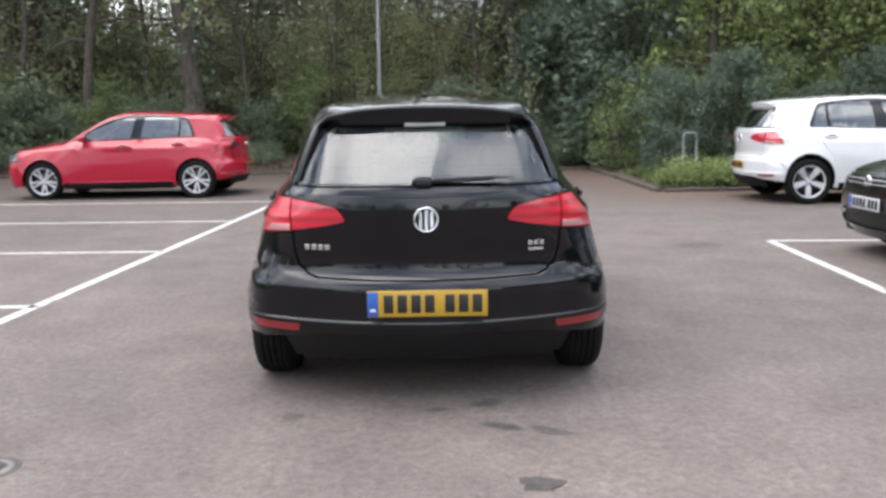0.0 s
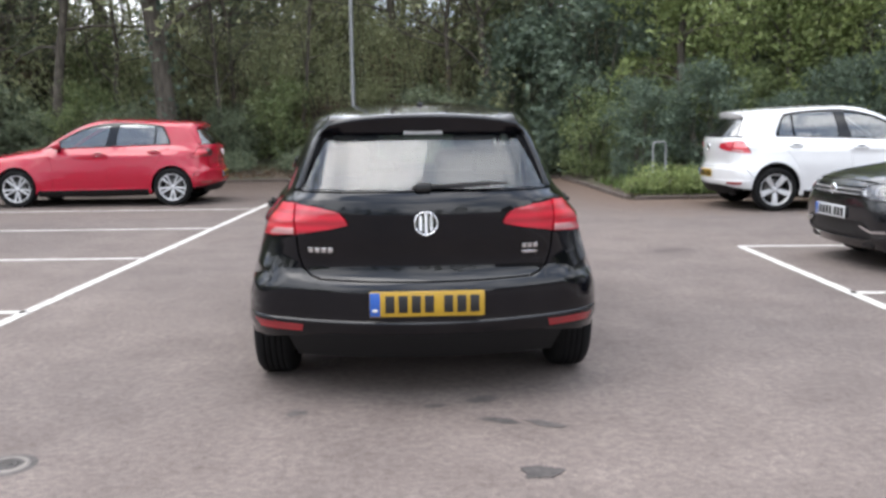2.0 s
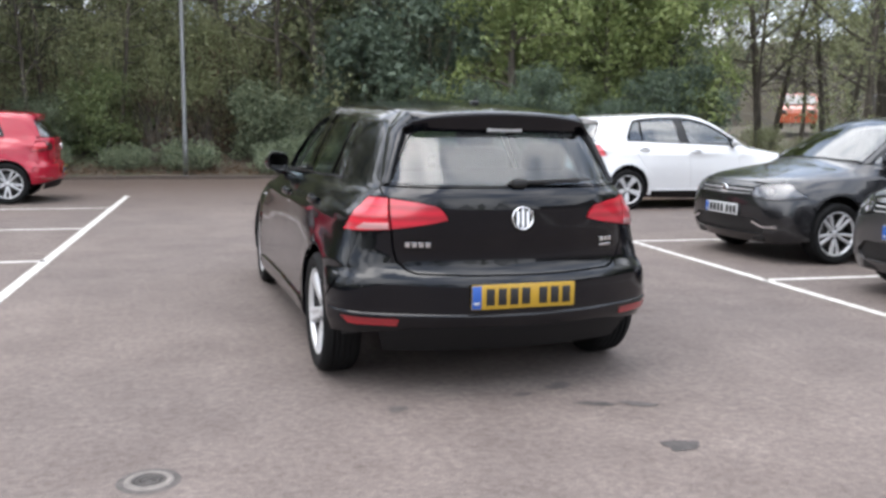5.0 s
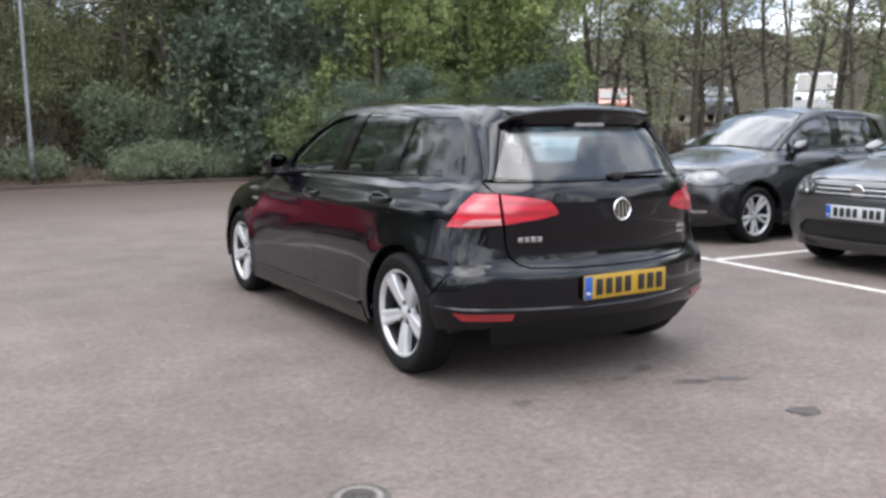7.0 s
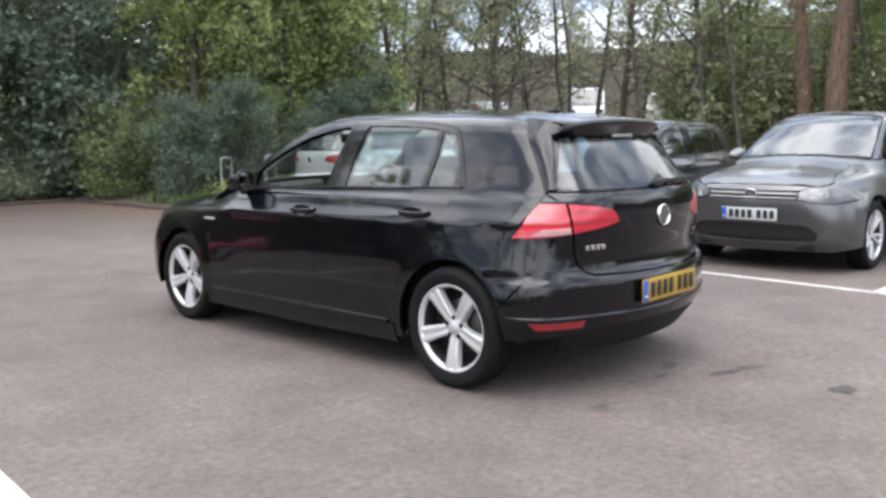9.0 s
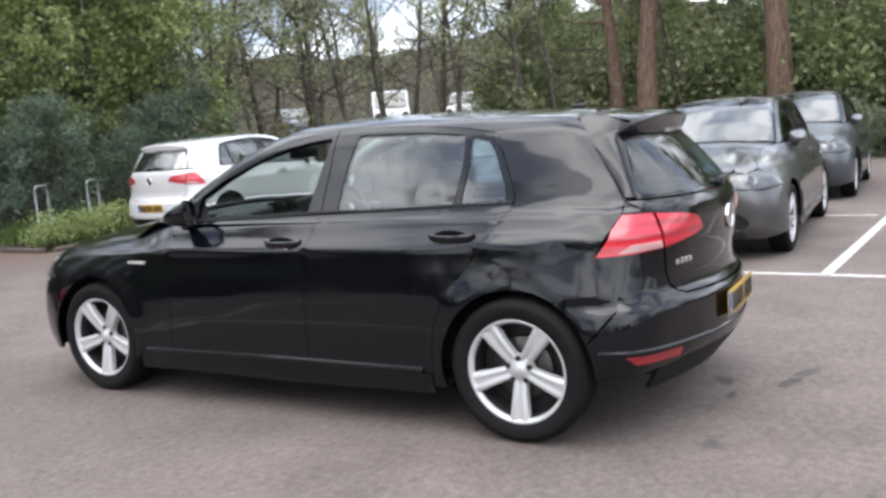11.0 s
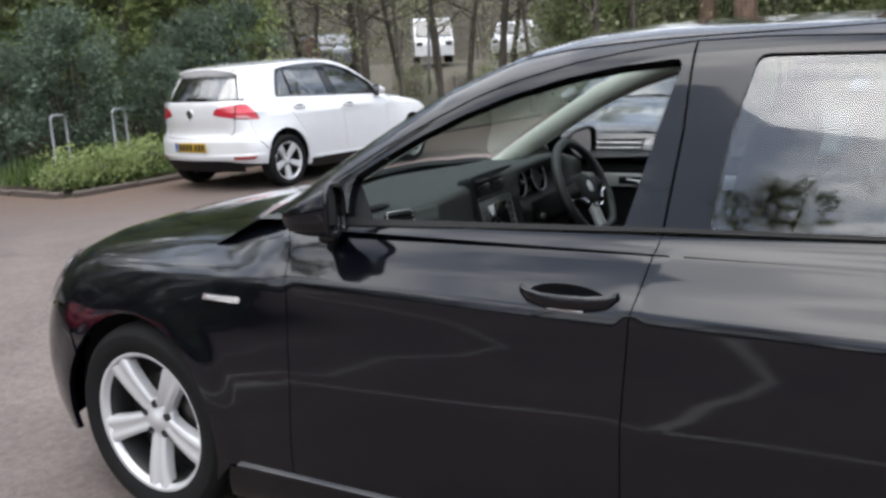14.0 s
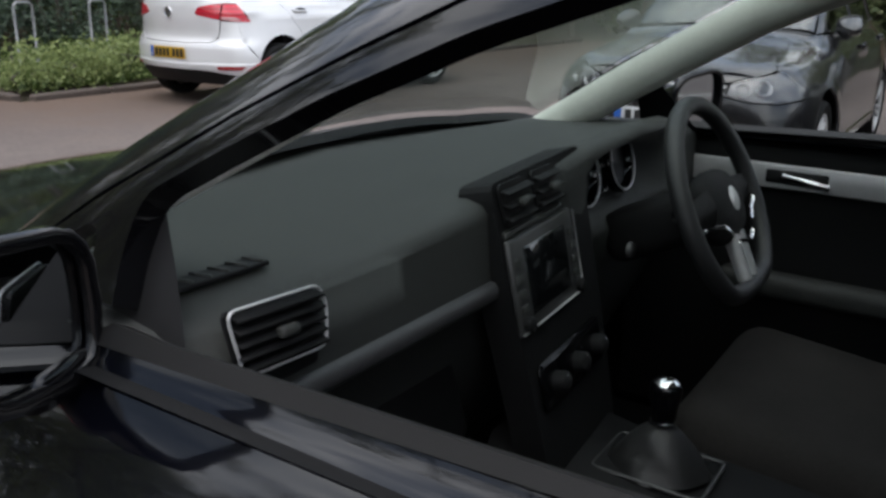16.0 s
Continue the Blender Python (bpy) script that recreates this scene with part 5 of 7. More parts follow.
    for x in (-0.152, 0.042):
        for z in (-0.022, 0.000, 0.022, 0.044):
            bm = bmesh.new()
            box(bm, (x, -0.010, z), (0.020, 0.003, 0.013), 0.001)
            part("media_button", bm, M["dash"], st)
        v, f = lathe([(0.0, 0.012), (0.009, 0.012), (0.011, 0.009), (0.011, 0.0)], 16)
        mesh("media_dial", [(p[1] + x, -p[0] - 0.008, p[2] - 0.043) for p in v], f, M["dash_lo"], st)
    mesh("unit_frame", *tube([(-0.168, -0.010, -0.054), (0.058, -0.010, -0.054), (0.060, -0.010, 0.074)], 0.002, 6), M["satin"], st)
    bm = bmesh.new()
    box(bm, (-0.015, -0.004, -0.150), (0.235, 0.012, 0.075), 0.008)
    part("climate_panel", bm, M["gloss_black"], st)
    for x in (-0.095, -0.015, 0.065):
        v, f = lathe([(0.0, 0.026), (0.013, 0.022), (0.0155, 0.019), (0.0165, 0.0)], 20)
        mesh("climate_knob", [(p[1] + x, -p[0] - 0.008, p[2] - 0.150) for p in v], f, M["dash_lo"], st)
        bm = bmesh.new()
        box(bm, (x, -0.030, -0.150), (0.003, 0.004, 0.022), 0.001)
        part("knob_mark", bm, M["chrome"], st)
    # --- instruments
    ins = new("instrument_cluster")
    ins.parent = root
    ins.empty_display_size = 0.05
    ins.matrix_local = pose(0.335, 1.905, 0.935, -14, 0, 0)
    bm = bmesh.new()
    box(bm, (0, 0.01, 0), (0.34, 0.02, 0.125), 0.02)
    part("cluster_panel", bm, M["satin_dark"], ins)
    for x in (-0.085, 0.085):
        v, f = lathe([(0.0, -0.004), (0.050, -0.004), (0.052, 0.016), (0.057, 0.020), (0.060, 0.014), (0.060, 0.0)], 36)
        mesh("dial_tube", [(p[1] + x, -p[0], p[2]) for p in v], f, M["gloss_black"], ins)
        mesh("dial_ring", *tube([(x + 0.055 * math.cos(a), -0.020, 0.055 * math.sin(a)) for a in np.linspace(0, 2 * math.pi, 30, endpoint=False)], 0.0022, 6, closed=True), M["satin"], ins)
    bm = bmesh.new()
    box(bm, (0, -0.004, -0.01), (0.055, 0.004, 0.07), 0.004)
    part("trip_display", bm, M["screen"], ins)
    # --- steering wheel
    sw = new("steering_wheel")
    sw.parent = root
    sw.empty_display_size = 0.1
    sw.matrix_local = pose(0.325, 1.662, 0.912, -25, 0, 0)
    n = 56
    rim = []
    for i in range(n):
        a = 2 * math.pi * i / n
        zz = 0.176 * math.sin(a)
        if zz < -0.145:
            zz = -0.145 + (zz + 0.145) * 0.35
        rim.append((0.178 * math.cos(a), 0, zz))
    mesh("wheel_rim", *tube(rim, 0.0165, 12, closed=True), M["leather"], sw, "black leather steering wheel rim")
    bm = bmesh.new()
    bmesh.ops.create_uvsphere(bm, u_segments=24, v_segments=12, radius=1.0)
    for v in bm.verts:
        sx = math.copysign(abs(v.co.x) ** 0.75, v.co.x)
        sz = math.copysign(abs(v.co.z) ** 0.75, v.co.z)
        v.co = Vector((sx * 0.088, v.co.y * 0.036 + 0.012, sz * 0.066 - 0.006))
    part("airbag_cover", bm, M["dash_lo"], sw)
    v, f = lathe([(0.0, 0.002), (0.019, 0.002), (0.023, 0.0), (0.024, -0.004)], 24)
    mesh("wheel_emblem", [(p[1], -p[0] - 0.022, p[2]) for p in v], f, M["satin"], sw)
    for sx in (-1, 1):
        rows = []
        for q in np.linspace(0, 1, 6):
            x = sx * (0.07 + 0.10 * q)
            hh = 0.030 - 0.010 * q
            rows.append([(x, -0.006 + 0.010 * q, 0.004 + hh), (x, -0.014 + 0.012 * q, 0.004), (x, -0.006 + 0.010 * q, 0.004 - hh), (x, 0.018, 0.004)])
        mesh("side_spoke", *loft(rows, True), M["dash_lo"], sw)
        mesh("spoke_trim", *tube([(sx * 0.062, -0.020, -0.050), (sx * 0.085, -0.018, -0.030), (sx * 0.14, -0.010, -0.022)], 0.004, 6), M["chrome"], sw)
        rows = []
        for q in np.linspace(0, 1, 5):
            z = -0.055 - 0.085 * q
            rows.append([(sx * (0.010 + 0.014), -0.012, z), (sx * 0.010, -0.012, z), (sx * 0.010, 0.01, z), (sx * 0.024, 0.01, z)])
        mesh("lower_spoke", *loft(rows, True), M["satin"], sw)
    mesh("airbag_trim", *tube([(-0.04, -0.022, -0.068), (0.0, -0.026, -0.076), (0.04, -0.022, -0.068)], 0.004, 6), M["chrome"], sw)
    bm = bmesh.new()
    box(bm, (0.355, 1.78, 0.845), (0.11, 0.20, 0.10), 0.03, Matrix.Rotation(radians(-25), 4, "X"), 3)
    part("column_shroud", bm, M["dash_lo"], root)
    for sx in (-1, 1):
        mesh("column_stalk", *tube([(0.355 + sx * 0.05, 1.73, 0.88), (0.355 + sx * 0.15, 1.70, 0.905)], [0.008, 0.011], 8), M["dash_lo"], root)
    v, f = lathe([(0.0, 0.010), (0.012, 0.010), (0.015, 0.004), (0.015, 0.0)], 16)
    mesh("ignition_ring", [(p[1] + 0.262, 1.80 - p[0], p[2] + 0.815) for p in v], f, M["satin_dark"], root)
    # --- tunnel, gear lever
    rows = []
    for y, w, z in ((1.86, 0.125, 0.60), (1.74, 0.120, 0.575), (1.60, 0.112, 0.56), (1.40, 0.108, 0.55), (1.15, 0.105, 0.56), (0.85, 0.10, 0.56)):
        rows.append([(-w, y, 0.24), (-w, y, z - 0.03), (-w + 0.02, y, z), (w - 0.02, y, z), (w, y, z - 0.03), (w, y, 0.24)])
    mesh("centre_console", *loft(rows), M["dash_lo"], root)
    gl = new("gear_lever")
    gl.parent = root
    gl.empty_display_size = 0.05
    gl.matrix_local = pose(0.0, 1.625, 0.565)
    fr = rounded([(-0.062, -0.085), (0.062, -0.085), (0.062, 0.085), (-0.062, 0.085)], 0.012)
    mesh("gear_surround", *tube([(x, y, 0.004) for x, y in fr], 0.0035, 6, closed=True), M["satin_dark"], gl)
    rows = []
    for q in np.linspace(0, 1, 7):
        w = 0.052 * (1 - q) ** 0.7 + 0.010
        rows.append([(w * math.cos(a) * (1.0 + 0.10 * math.cos(a * 4 + q * 9)), w * 1.25 * math.sin(a) * (1.0 + 0.08 * math.sin(a * 4)), 0.002 + 0.075 * q) for a in np.linspace(0, 2 * math.pi, 20, endpoint=False)])
    mesh("gear_gaiter", *loft(rows, True), M["leather"], gl)
    v, f = lathe([(0.008, 0.06), (0.016, 0.075), (0.018, 0.080), (0.020, 0.10), (0.024, 0.128), (0.023, 0.140), (0.016, 0.147), (0.0, 0.149)], 24, "z")
    mesh("gear_knob", v, f, M["gloss_black"], gl)
    v, f = lathe([(0.0, 0.1505), (0.011, 0.150), (0.016, 0.1475), (0.020, 0.1435)], 24, "z")
    mesh("knob_cap", v, f, M["chrome"], gl)
    v, f = lathe([(0.019, 0.076), (0.021, 0.079), (0.019, 0.083)], 24, "z")
    mesh("knob_ring", v, f, M["chrome"], gl)
    bm = bmesh.new()
    box(bm, (0.075, 1.30, 0.545), (0.03, 0.05, 0.06), 0.008)
    part("belt_buckle", bm, M["buckle"], root, "red belt buckle release")
    # --- seats
    seat(root, 0.37, 1.38, lift=0.05)
    seat(root, -0.37, 1.10)
    bm = bmesh.new()
    box(bm, (0, 0.30, 0.47), (1.26, 0.52, 0.18), 0.06, None, 3)
    part("rear_bench", bm, M["cloth"], root)
    bm = bmesh.new()
    box(bm, (0, 0.05, 0.80), (1.26, 0.15, 0.56), 0.06, Matrix.Rotation(radians(20), 4, "X"), 3)
    part("rear_backrest", bm, M["cloth"], root)
    for x in (-0.40, 0.40):
        bm = bmesh.new()
        box(bm, (x, -0.06, 1.13), (0.26, 0.09, 0.16), 0.04, Matrix.Rotation(radians(14), 4, "X"), 3)
        part("rear_headrest", bm, M["cloth"], root)
    bm = bmesh.new()
    box(bm, (0, -0.28, 0.955), (1.10, 0.46, 0.03), 0.01)
    part("parcel_shelf", bm, M["dash_lo"], root)
    bm = bmesh.new()
    box(bm, (0, 1.2, 0.262), (1.46, 2.0, 0.03), 0.01)
    part("cabin_carpet", bm, M["carpet"], root)
    bm = bmesh.new()
    box(bm, (0, 2.24, 0.60), (1.42, 0.03, 0.66), 0.01)
    part("bulkhead", bm, M["carpet"], root)
    # --- door cards
    for sx in (1, -1):
        for y0, y1 in ((1.03, 1.98), (0.36, 1.0)):
            d = new("door_card")
            d.parent = root
            d.empty_display_size = 0.05
            ym, L = (y0 + y1) / 2, y1 - y0
            d.matrix_local = pose(sx * 0.722, ym, 0)
            rows = []
            for q in np.linspace(-L / 2, L / 2, 8):
                rows.append([(sx * 0.050, q, 0.955), (sx * 0.032, q, 0.952), (sx * 0.014, q, 0.942), (sx * 0.006, q, 0.926), (sx * 0.008, q, 0.90), (sx * 0.016, q, 0.86), (sx * 0.014, q, 0.70), (sx * -0.004, q, 0.60), (sx * 0.02, q, 0.52), (sx * 0.035, q, 0.28)])
            mesh("card_panel", *loft(rows), M["dash_lo"], d)
            bm = bmesh.new()
            box(bm, (sx * 0.002, 0.02, 0.888), (0.012, L * 0.92, 0.052), 0.004)
            part("card_strip", bm, M["satin"], d, "satin silver strip")
            # dark block on the strip imitates the shaded hollow behind the handle
            bm = bmesh.new()
            box(bm, (sx * -0.001, L * 0.12, 0.888), (0.012, 0.13, 0.034), 0.008)
            part("hollow_shade", bm, M["seal"], d)
            bm = bmesh.new()
            box(bm, (sx * -0.010, L * 0.10, 0.884), (0.012, 0.10, 0.014), 0.004, Matrix.Rotation(radians(8), 4, "X"))
            part("inner_handle", bm, M["chrome"], d)
            bm = bmesh.new()
            box(bm, (sx * -0.018, -0.04, 0.655), (0.06, L * 0.60, 0.055), 0.02, None, 3)
            part("armrest", bm, M["dash"], d)
    # --- pale pillar trims and roof lining
    c.skin("headliner", "long", twin_long(over((1.44, 0), (1.44, 0.50), (0.5, 0.49), (-0.15, 0.44), (-0.17, 0))), (), M["headliner"], gap=0, flange=0, lift=-0.035, h=0.06)
    pillar = over((1.46, 0.48), (1.70, 0.545), (1.98, 0.595), (2.21, 0.635)) + side((2.24, 0.965), (2.10, 1.005), (1.93, 1.085), (1.75, 1.187), (1.55, 1.283), (1.40, 1.335), (1.25, 1.375))
    mid = cast("long", over((1.34, 0.515), (1.46, 0.525), (1.58, 0.555), (1.70, 0.58), (1.84, 0.605), (1.98, 0.63), (2.10, 0.65), (2.19, 0.665)))
    nrm = normal(mid)
    # right side only; the left one is omitted to imitate its unlit look
    for sx in (1,):
        mesh("pillar_moulding", *tube([(sx * p[0], p[1], p[2]) for p in mid - nrm * 0.052], [0.030, 0.038, 0.040, 0.040, 0.040, 0.040, 0.040, 0.044], 14), M["headliner"], root, "pale grey windscreen pillar trim")
    c.skin("pillar_trim", "long", pillar, (), M["headliner"], both=True, gap=0, flange=0.0, lift=-0.05, h=0.05)
    c.skin("rear_pillar_trim", "long", side((1.06, 1.35), (1.06, 1.02), (0.99, 1.02), (0.95, 1.35)), (), M["headliner"], both=True, gap=0, flange=0, lift=-0.04, h=0.05)
    cq = side((0.02, 1.30), (-0.02, 1.06), (-0.38, 1.02), (-0.20, 1.30))
    c.skin("tail_pillar_trim", "long", cq, (), M["dash_lo"], both=True, gap=0, flange=0, lift=-0.045, h=0.05)
    bm = bmesh.new()
    box(bm, (0, 1.72, 1.285), (0.24, 0.03, 0.065), 0.014, Matrix.Rotation(radians(10), 4, "X"), 3)
    part("rear_view_mirror", bm, M["seal"], root)
    mesh("mirror_stem", *tube([(0, 1.735, 1.295), (0, 1.79, 1.31)], 0.010, 8), M["seal"], root)
    # sail trims ahead of the front side windows
    c.skin("sail_trim", "long", side((1.958, 0.980), (1.962, 1.062), (1.915, 1.088), (1.868, 1.03), (1.830, 0.980)), (), M["seal"], both=True, gap=0, flange=0, lift=-0.03, h=0.04)


def badge_bars(c):
    """Model lettering drawn as plain bright bars; small trim plate on the wing."""
    for x0, z, w, n, hh in ((-0.487, 0.745, 0.122, 4, 0.022), (0.487, 0.752, 0.080, 3, 0.020), (0.487, 0.722, 0.100, 1, 0.010)):
        step = w / n
        for i in range(n):
            x = x0 - w / 2 + step * (i + 0.5)
            P = cast("rear", end("rear", (x, z)))[0]
            N = normal(P[None])[0]
            bm = bmesh.new()
            box(bm, (0, 0, 0), (step * 0.74, 0.004, hh), 0.001)
            b = part("badge_bar", bm, M["chrome"], c.root, smooth=False)
            b.matrix_local = Matrix.Translation(tuple(P + N * 0.003)) @ Matrix.Rotation(math.atan2(N[0], -N[1]), 4, "Z")
    for sx in (1, -1):
        P = cast("long", side((2.257, 0.757)))[0]
        N = normal(P[None])[0]
        b = new("wing_badge")
        b.parent = c.root
        b.matrix_local = Matrix.Translation((sx * (P[0] + 0.004), P[1], P[2])) @ Matrix.Rotation(sx * -radians(3), 4, "Z")
        v, f = outline_slab([(-0.070, -0.008), (0.070, -0.004), (0.062, 0.012), (-0.066, 0.012)], Matrix.Rotation(radians(90), 4, "Z"), 0.004)
        mesh("badge_plate", v, f, M["chrome"], b, smooth=False)
        v, f = outline_slab([(-0.050, -0.002), (0.052, 0.000), (0.050, 0.007), (-0.050, 0.007)], Matrix.Translation((sx * 0.002, 0, 0)) @ Matrix.Rotation(radians(90), 4, "Z"), 0.004)
        mesh("badge_inlay", v, f, M["satin"], b, smooth=False)


# ---------------------------------------------------------------- ground
def slab(name, pts, z0, z1, material, label="", category="", kind="structure", parent=None):
    n = len(pts)
    v = [(x, y, z0) for x, y in pts] + [(x, y, z1) for x, y in pts]
    f = [tuple(range(n, 2 * n))] + [(i, (i + 1) % n, n + (i + 1) % n, n + i) for i in range(n)]
    ob = mesh(name, v, f, material, parent, smooth=False)
    if kind:
        tagged(ob, label, category, "", kind)
    return ob


def bank(x, y):
    """Height of the land: level tarmac, a low bank north of the kerb, falling away to the east beyond the cars."""
    x, y = np.asarray(x, float), np.asarray(y, float)
    wob = 0.12 * np.sin(x * 0.7)
    up = np.clip((y - 15.9 - wob) / 5.0, 0, 1)
    bed = np.clip((y - 9.9 - wob) / 5.0, 0, 1) * np.clip((x - 3.95) / 4.0, 0, 1)
    inside = (y > 15.9 + wob) | ((x > 3.9) & (y > 9.9 + wob))
    h = 0.10 * inside + 0.65 * np.maximum(up * up * (3 - 2 * up), bed * bed * (3 - 2 * bed))
    e = np.clip((x - 17.0) / 24.0, 0, 1)
    return h * np.clip((16.0 - x) / 6.0, 0, 1) + 1.5 * e * e * (3 - 2 * e)


def ground_sheet():
    xs = np.concatenate([[-600, -250, -120, -70, -48], np.arange(-40, 60.1, 0.75), [70, 85, 120, 250, 600]])
    ys = np.concatenate([[-600, -250, -120, -70, -45], np.arange(-36, 64.1, 0.75), [70, 85, 120, 250, 600]])
    X, Y = np.meshgrid(xs, ys)
    Z = bank(X, Y) - 0.02
    inside = (X > -33.5) & (X < 17) & (Y > -29.5) & (Y < 15.6) & ~((X > 3.9) & (Y > 9.5))
    Z = np.where(inside, -0.15, Z)
    Z += np.where(Y > 17, 0.04 * np.sin(X * 1.7 + Y) * np.sin(Y * 1.3), 0)
    n, k = len(ys), len(xs)
    v = np.stack([X.ravel(), Y.ravel(), Z.ravel()], 1)
    f = [(j * k + i, j * k + i + 1, (j + 1) * k + i + 1, (j + 1) * k + i) for j in range(n - 1) for i in range(k - 1)]
    return tagged(mesh("ground", v, f, M["soil"]), "leaf-littered woodland soil with patches of green", "ground", "", "structure")


ground_sheet()
tarmac = slab("car_park", [(-14.5, -30), (17.5, -30), (17.5, 9.6), (3.80, 9.75), (3.80, 15.75), (-14.5, 15.75)], -0.3, 0.0, M["asphalt"], "worn grey-brown asphalt of the car park", "asphalt")

# bays: the rows run along a line slightly turned from the black car
DIR = Vector((0.058, 0.9983, 0)).normalized()
CROSS = Vector((DIR.y, -DIR.x, 0))


def stripe(a, b, w=0.09):
    a, b = Vector((*a, 0)), Vector((*b, 0))
    d = (b - a).normalized()
    s = Vector((-d.y, d.x, 0)) * w / 2
    q = [a - s, b - s, b + s, a + s]
    return tagged(mesh("bay_line", [(p.x, p.y, 0.004) for p in q], [(0, 1, 2, 3)], M["line"], smooth=False), "worn white painted bay line on asphalt", "road marking", "bay lines", "structure")


stripe((-2.94, -0.12), (-2.23, 11.2))
for y in (1.62, 4.10, 6.58, 9.10):
    x0 = -2.92 + 0.0627 * (y - 0.2)
    stripe((x0, y), (x0 - 4.9, y + 0.16))
stripe((3.47, 4.18), (2.82, -7.0))
for y in (4.18, 1.68, -0.78, -3.25, -5.7):
    x0 = 3.47 - 0.058 * (4.18 - y)
    stripe((x0, y), (x0 + 9.2, y - 0.725))
for y in (1.62, -0.86, -3.34):
    stripe((7.02 + 0.058 * (y + 1), y - 0.09), (7.15 + 0.058 * (y + 1), y + 2.2))


def manhole(x, y):
    m = new("manhole_cover")
    m.matrix_world = pose(x, y, 0)
    tagged(m, "round cast-iron manhole cover in a patched asphalt surround", "manhole cover")
    v, f = lathe([(0.0, 0.003), (0.10, 0.003), (0.115, 0.001)], 30, "z")
    mesh("tar_surround", v, f, M["tar"], m)
    v, f = lathe([(0.062, 0.005), (0.064, 0.008), (0.082, 0.008), (0.088, 0.003)], 40, "z")
    mesh("frame_ring", v, f, M["concrete"], m)
    v, f = lathe([(0.0, 0.006), (0.02, 0.006), (0.021, 0.004), (0.03, 0.004), (0.031, 0.006), (0.042, 0.006), (0.043, 0.004), (0.052, 0.004), (0.053, 0.006), (0.061, 0.006)], 40, "z")
    mesh("cover", v, f, M["iron"], m)


manhole(-1.70, -1.27)


def stain(x, y, rx, ry, seed, turn=0.0):
    rnd = random.Random(seed)
    n = 64
    v = [(x, y, 0.003)]
    for i in range(n):
        a = 2 * math.pi * i / n
        k = 0.9 + 0.14 * math.sin(2 * a + seed) + 0.10 * math.sin(3 * a + 2.1 * seed) + 0.07 * math.sin(5 * a + seed * 0.7) + 0.30 * (rnd.random() - 0.5)
        px, py = rx * k * math.cos(a), ry * k * math.sin(a)
        v.append((x + px * math.cos(turn) - py * math.sin(turn), y + px * math.sin(turn) + py * math.cos(turn), 0.003))
    ob = mesh("oil_stain", v, [(0, i + 1, (i + 1) % n + 1) for i in range(n)], M["tar"], smooth=False)
    tagged(ob, "dark oil stain soaked into the asphalt", "stain", "", "structure")


for i, (x, y, rx, ry, tn) in enumerate([(0.39, -1.50, 0.075, 0.075, 0.3), (0.30, -0.92, 0.10, 0.035, -0.3), (0.50, -0.98, 0.11, 0.035, -0.5), (-0.62, -0.75, 0.06, 0.035, 0.2), (0.25, -0.62, 0.08, 0.05, 0.1), (0.02, -0.70, 0.05, 0.03, 0)]):
    stain(x, y, rx, ry, 40 + i, tn)


# ---------------------------------------------------------------- cars
golf = Car("hatchback_car", pose(-0.012, 0, 0), M["black"], "glossy black five-door hatchback with its front side window down", h=0.032)
car_body(golf, open_window=True)
wheels(golf, "five")
plate(golf, "rear", 0, 0.507, 0.525, 0.117, "y", tilt=0)
badge(golf, "rear", 0.870, 0.055)
mirrors(golf, M["black"])
handles(golf, M["black"])
spoiler(golf, M["black"])
rear_wiper(golf)
exhaust(golf)
aerial(golf)
golf_cabin(golf)
badge_bars(golf)

red = Car("hatchback_car", pose(-3.88, 10.77, 0, 0, 0, 89.6), M["red"], "bright red small five-door hatchback with silver multi-spoke wheels", (0.975, 0.965, 1.0), h=0.06, wheel=0.312)
car_body(red, lamps=("lamp_red", "lamp_smoke", "lamp_smoke"), glass_mat="glass_dark", tail="polo")
wheels(red, "ten")
plate(red, "rear", 0, 0.50, 0.52, 0.111, "y")
badge(red, "rear", 0.87, 0.05)
mirrors(red, M["red"])
handles(red, M["red"])
spoiler(red, M["red"])
plain_cabin(red)

white = Car("hatchback_car", pose(5.38, 8.40, 0, 0, 0, -91.5), M["white"], "white five-door hatchback parked nose-in beside the planted kerb", (1.0, 1.0, 1.06), h=0.06)
car_body(white, glass_mat="glass_dark")
wheels(white, "five")
plate(white, "rear", 0, 0.507, 0.52, 0.111, "y")
badge(white, "rear", 0.870, 0.055)
mirrors(white, M["white"])
handles(white, M["white"])
spoiler(white, M["white"])
rear_wiper(white)
plain_cabin(white)

grey = Car("hatchback_car", pose(7.06, 3.05, 0, 0, 0, 90), M["grey"], "dark grey metallic small hatchback parked facing the aisle", (0.945, 0.94, 1.0), h=0.06, wheel=0.30)
car_body(grey, glass_mat="glass_dark", nose="polo")
wheels(grey, "ten")
plate(grey, "front", 0, 0.50, 0.52, 0.111, "w")
badge(grey, "front", 0.69, 0.055)
mirrors(grey, M["grey"])
handles(grey, M["grey"])
plain_cabin(grey)

silver = Car("hatchback_car", pose(6.99, 0.47, 0, 0, 0, 90), M["silver"], "silver-grey metallic hatchback parked facing the aisle", (0.99, 0.985, 1.02), h=0.06)
car_body(silver, glass_mat="glass_dark")
wheels(silver, "ten")
plate(silver, "front", 0, 0.52, 0.52, 0.111, "w")
badge(silver, "front", 0.69, 0.06)
mirrors(silver, M["silver"])
handles(silver, M["silver"])
plain_cabin(silver)

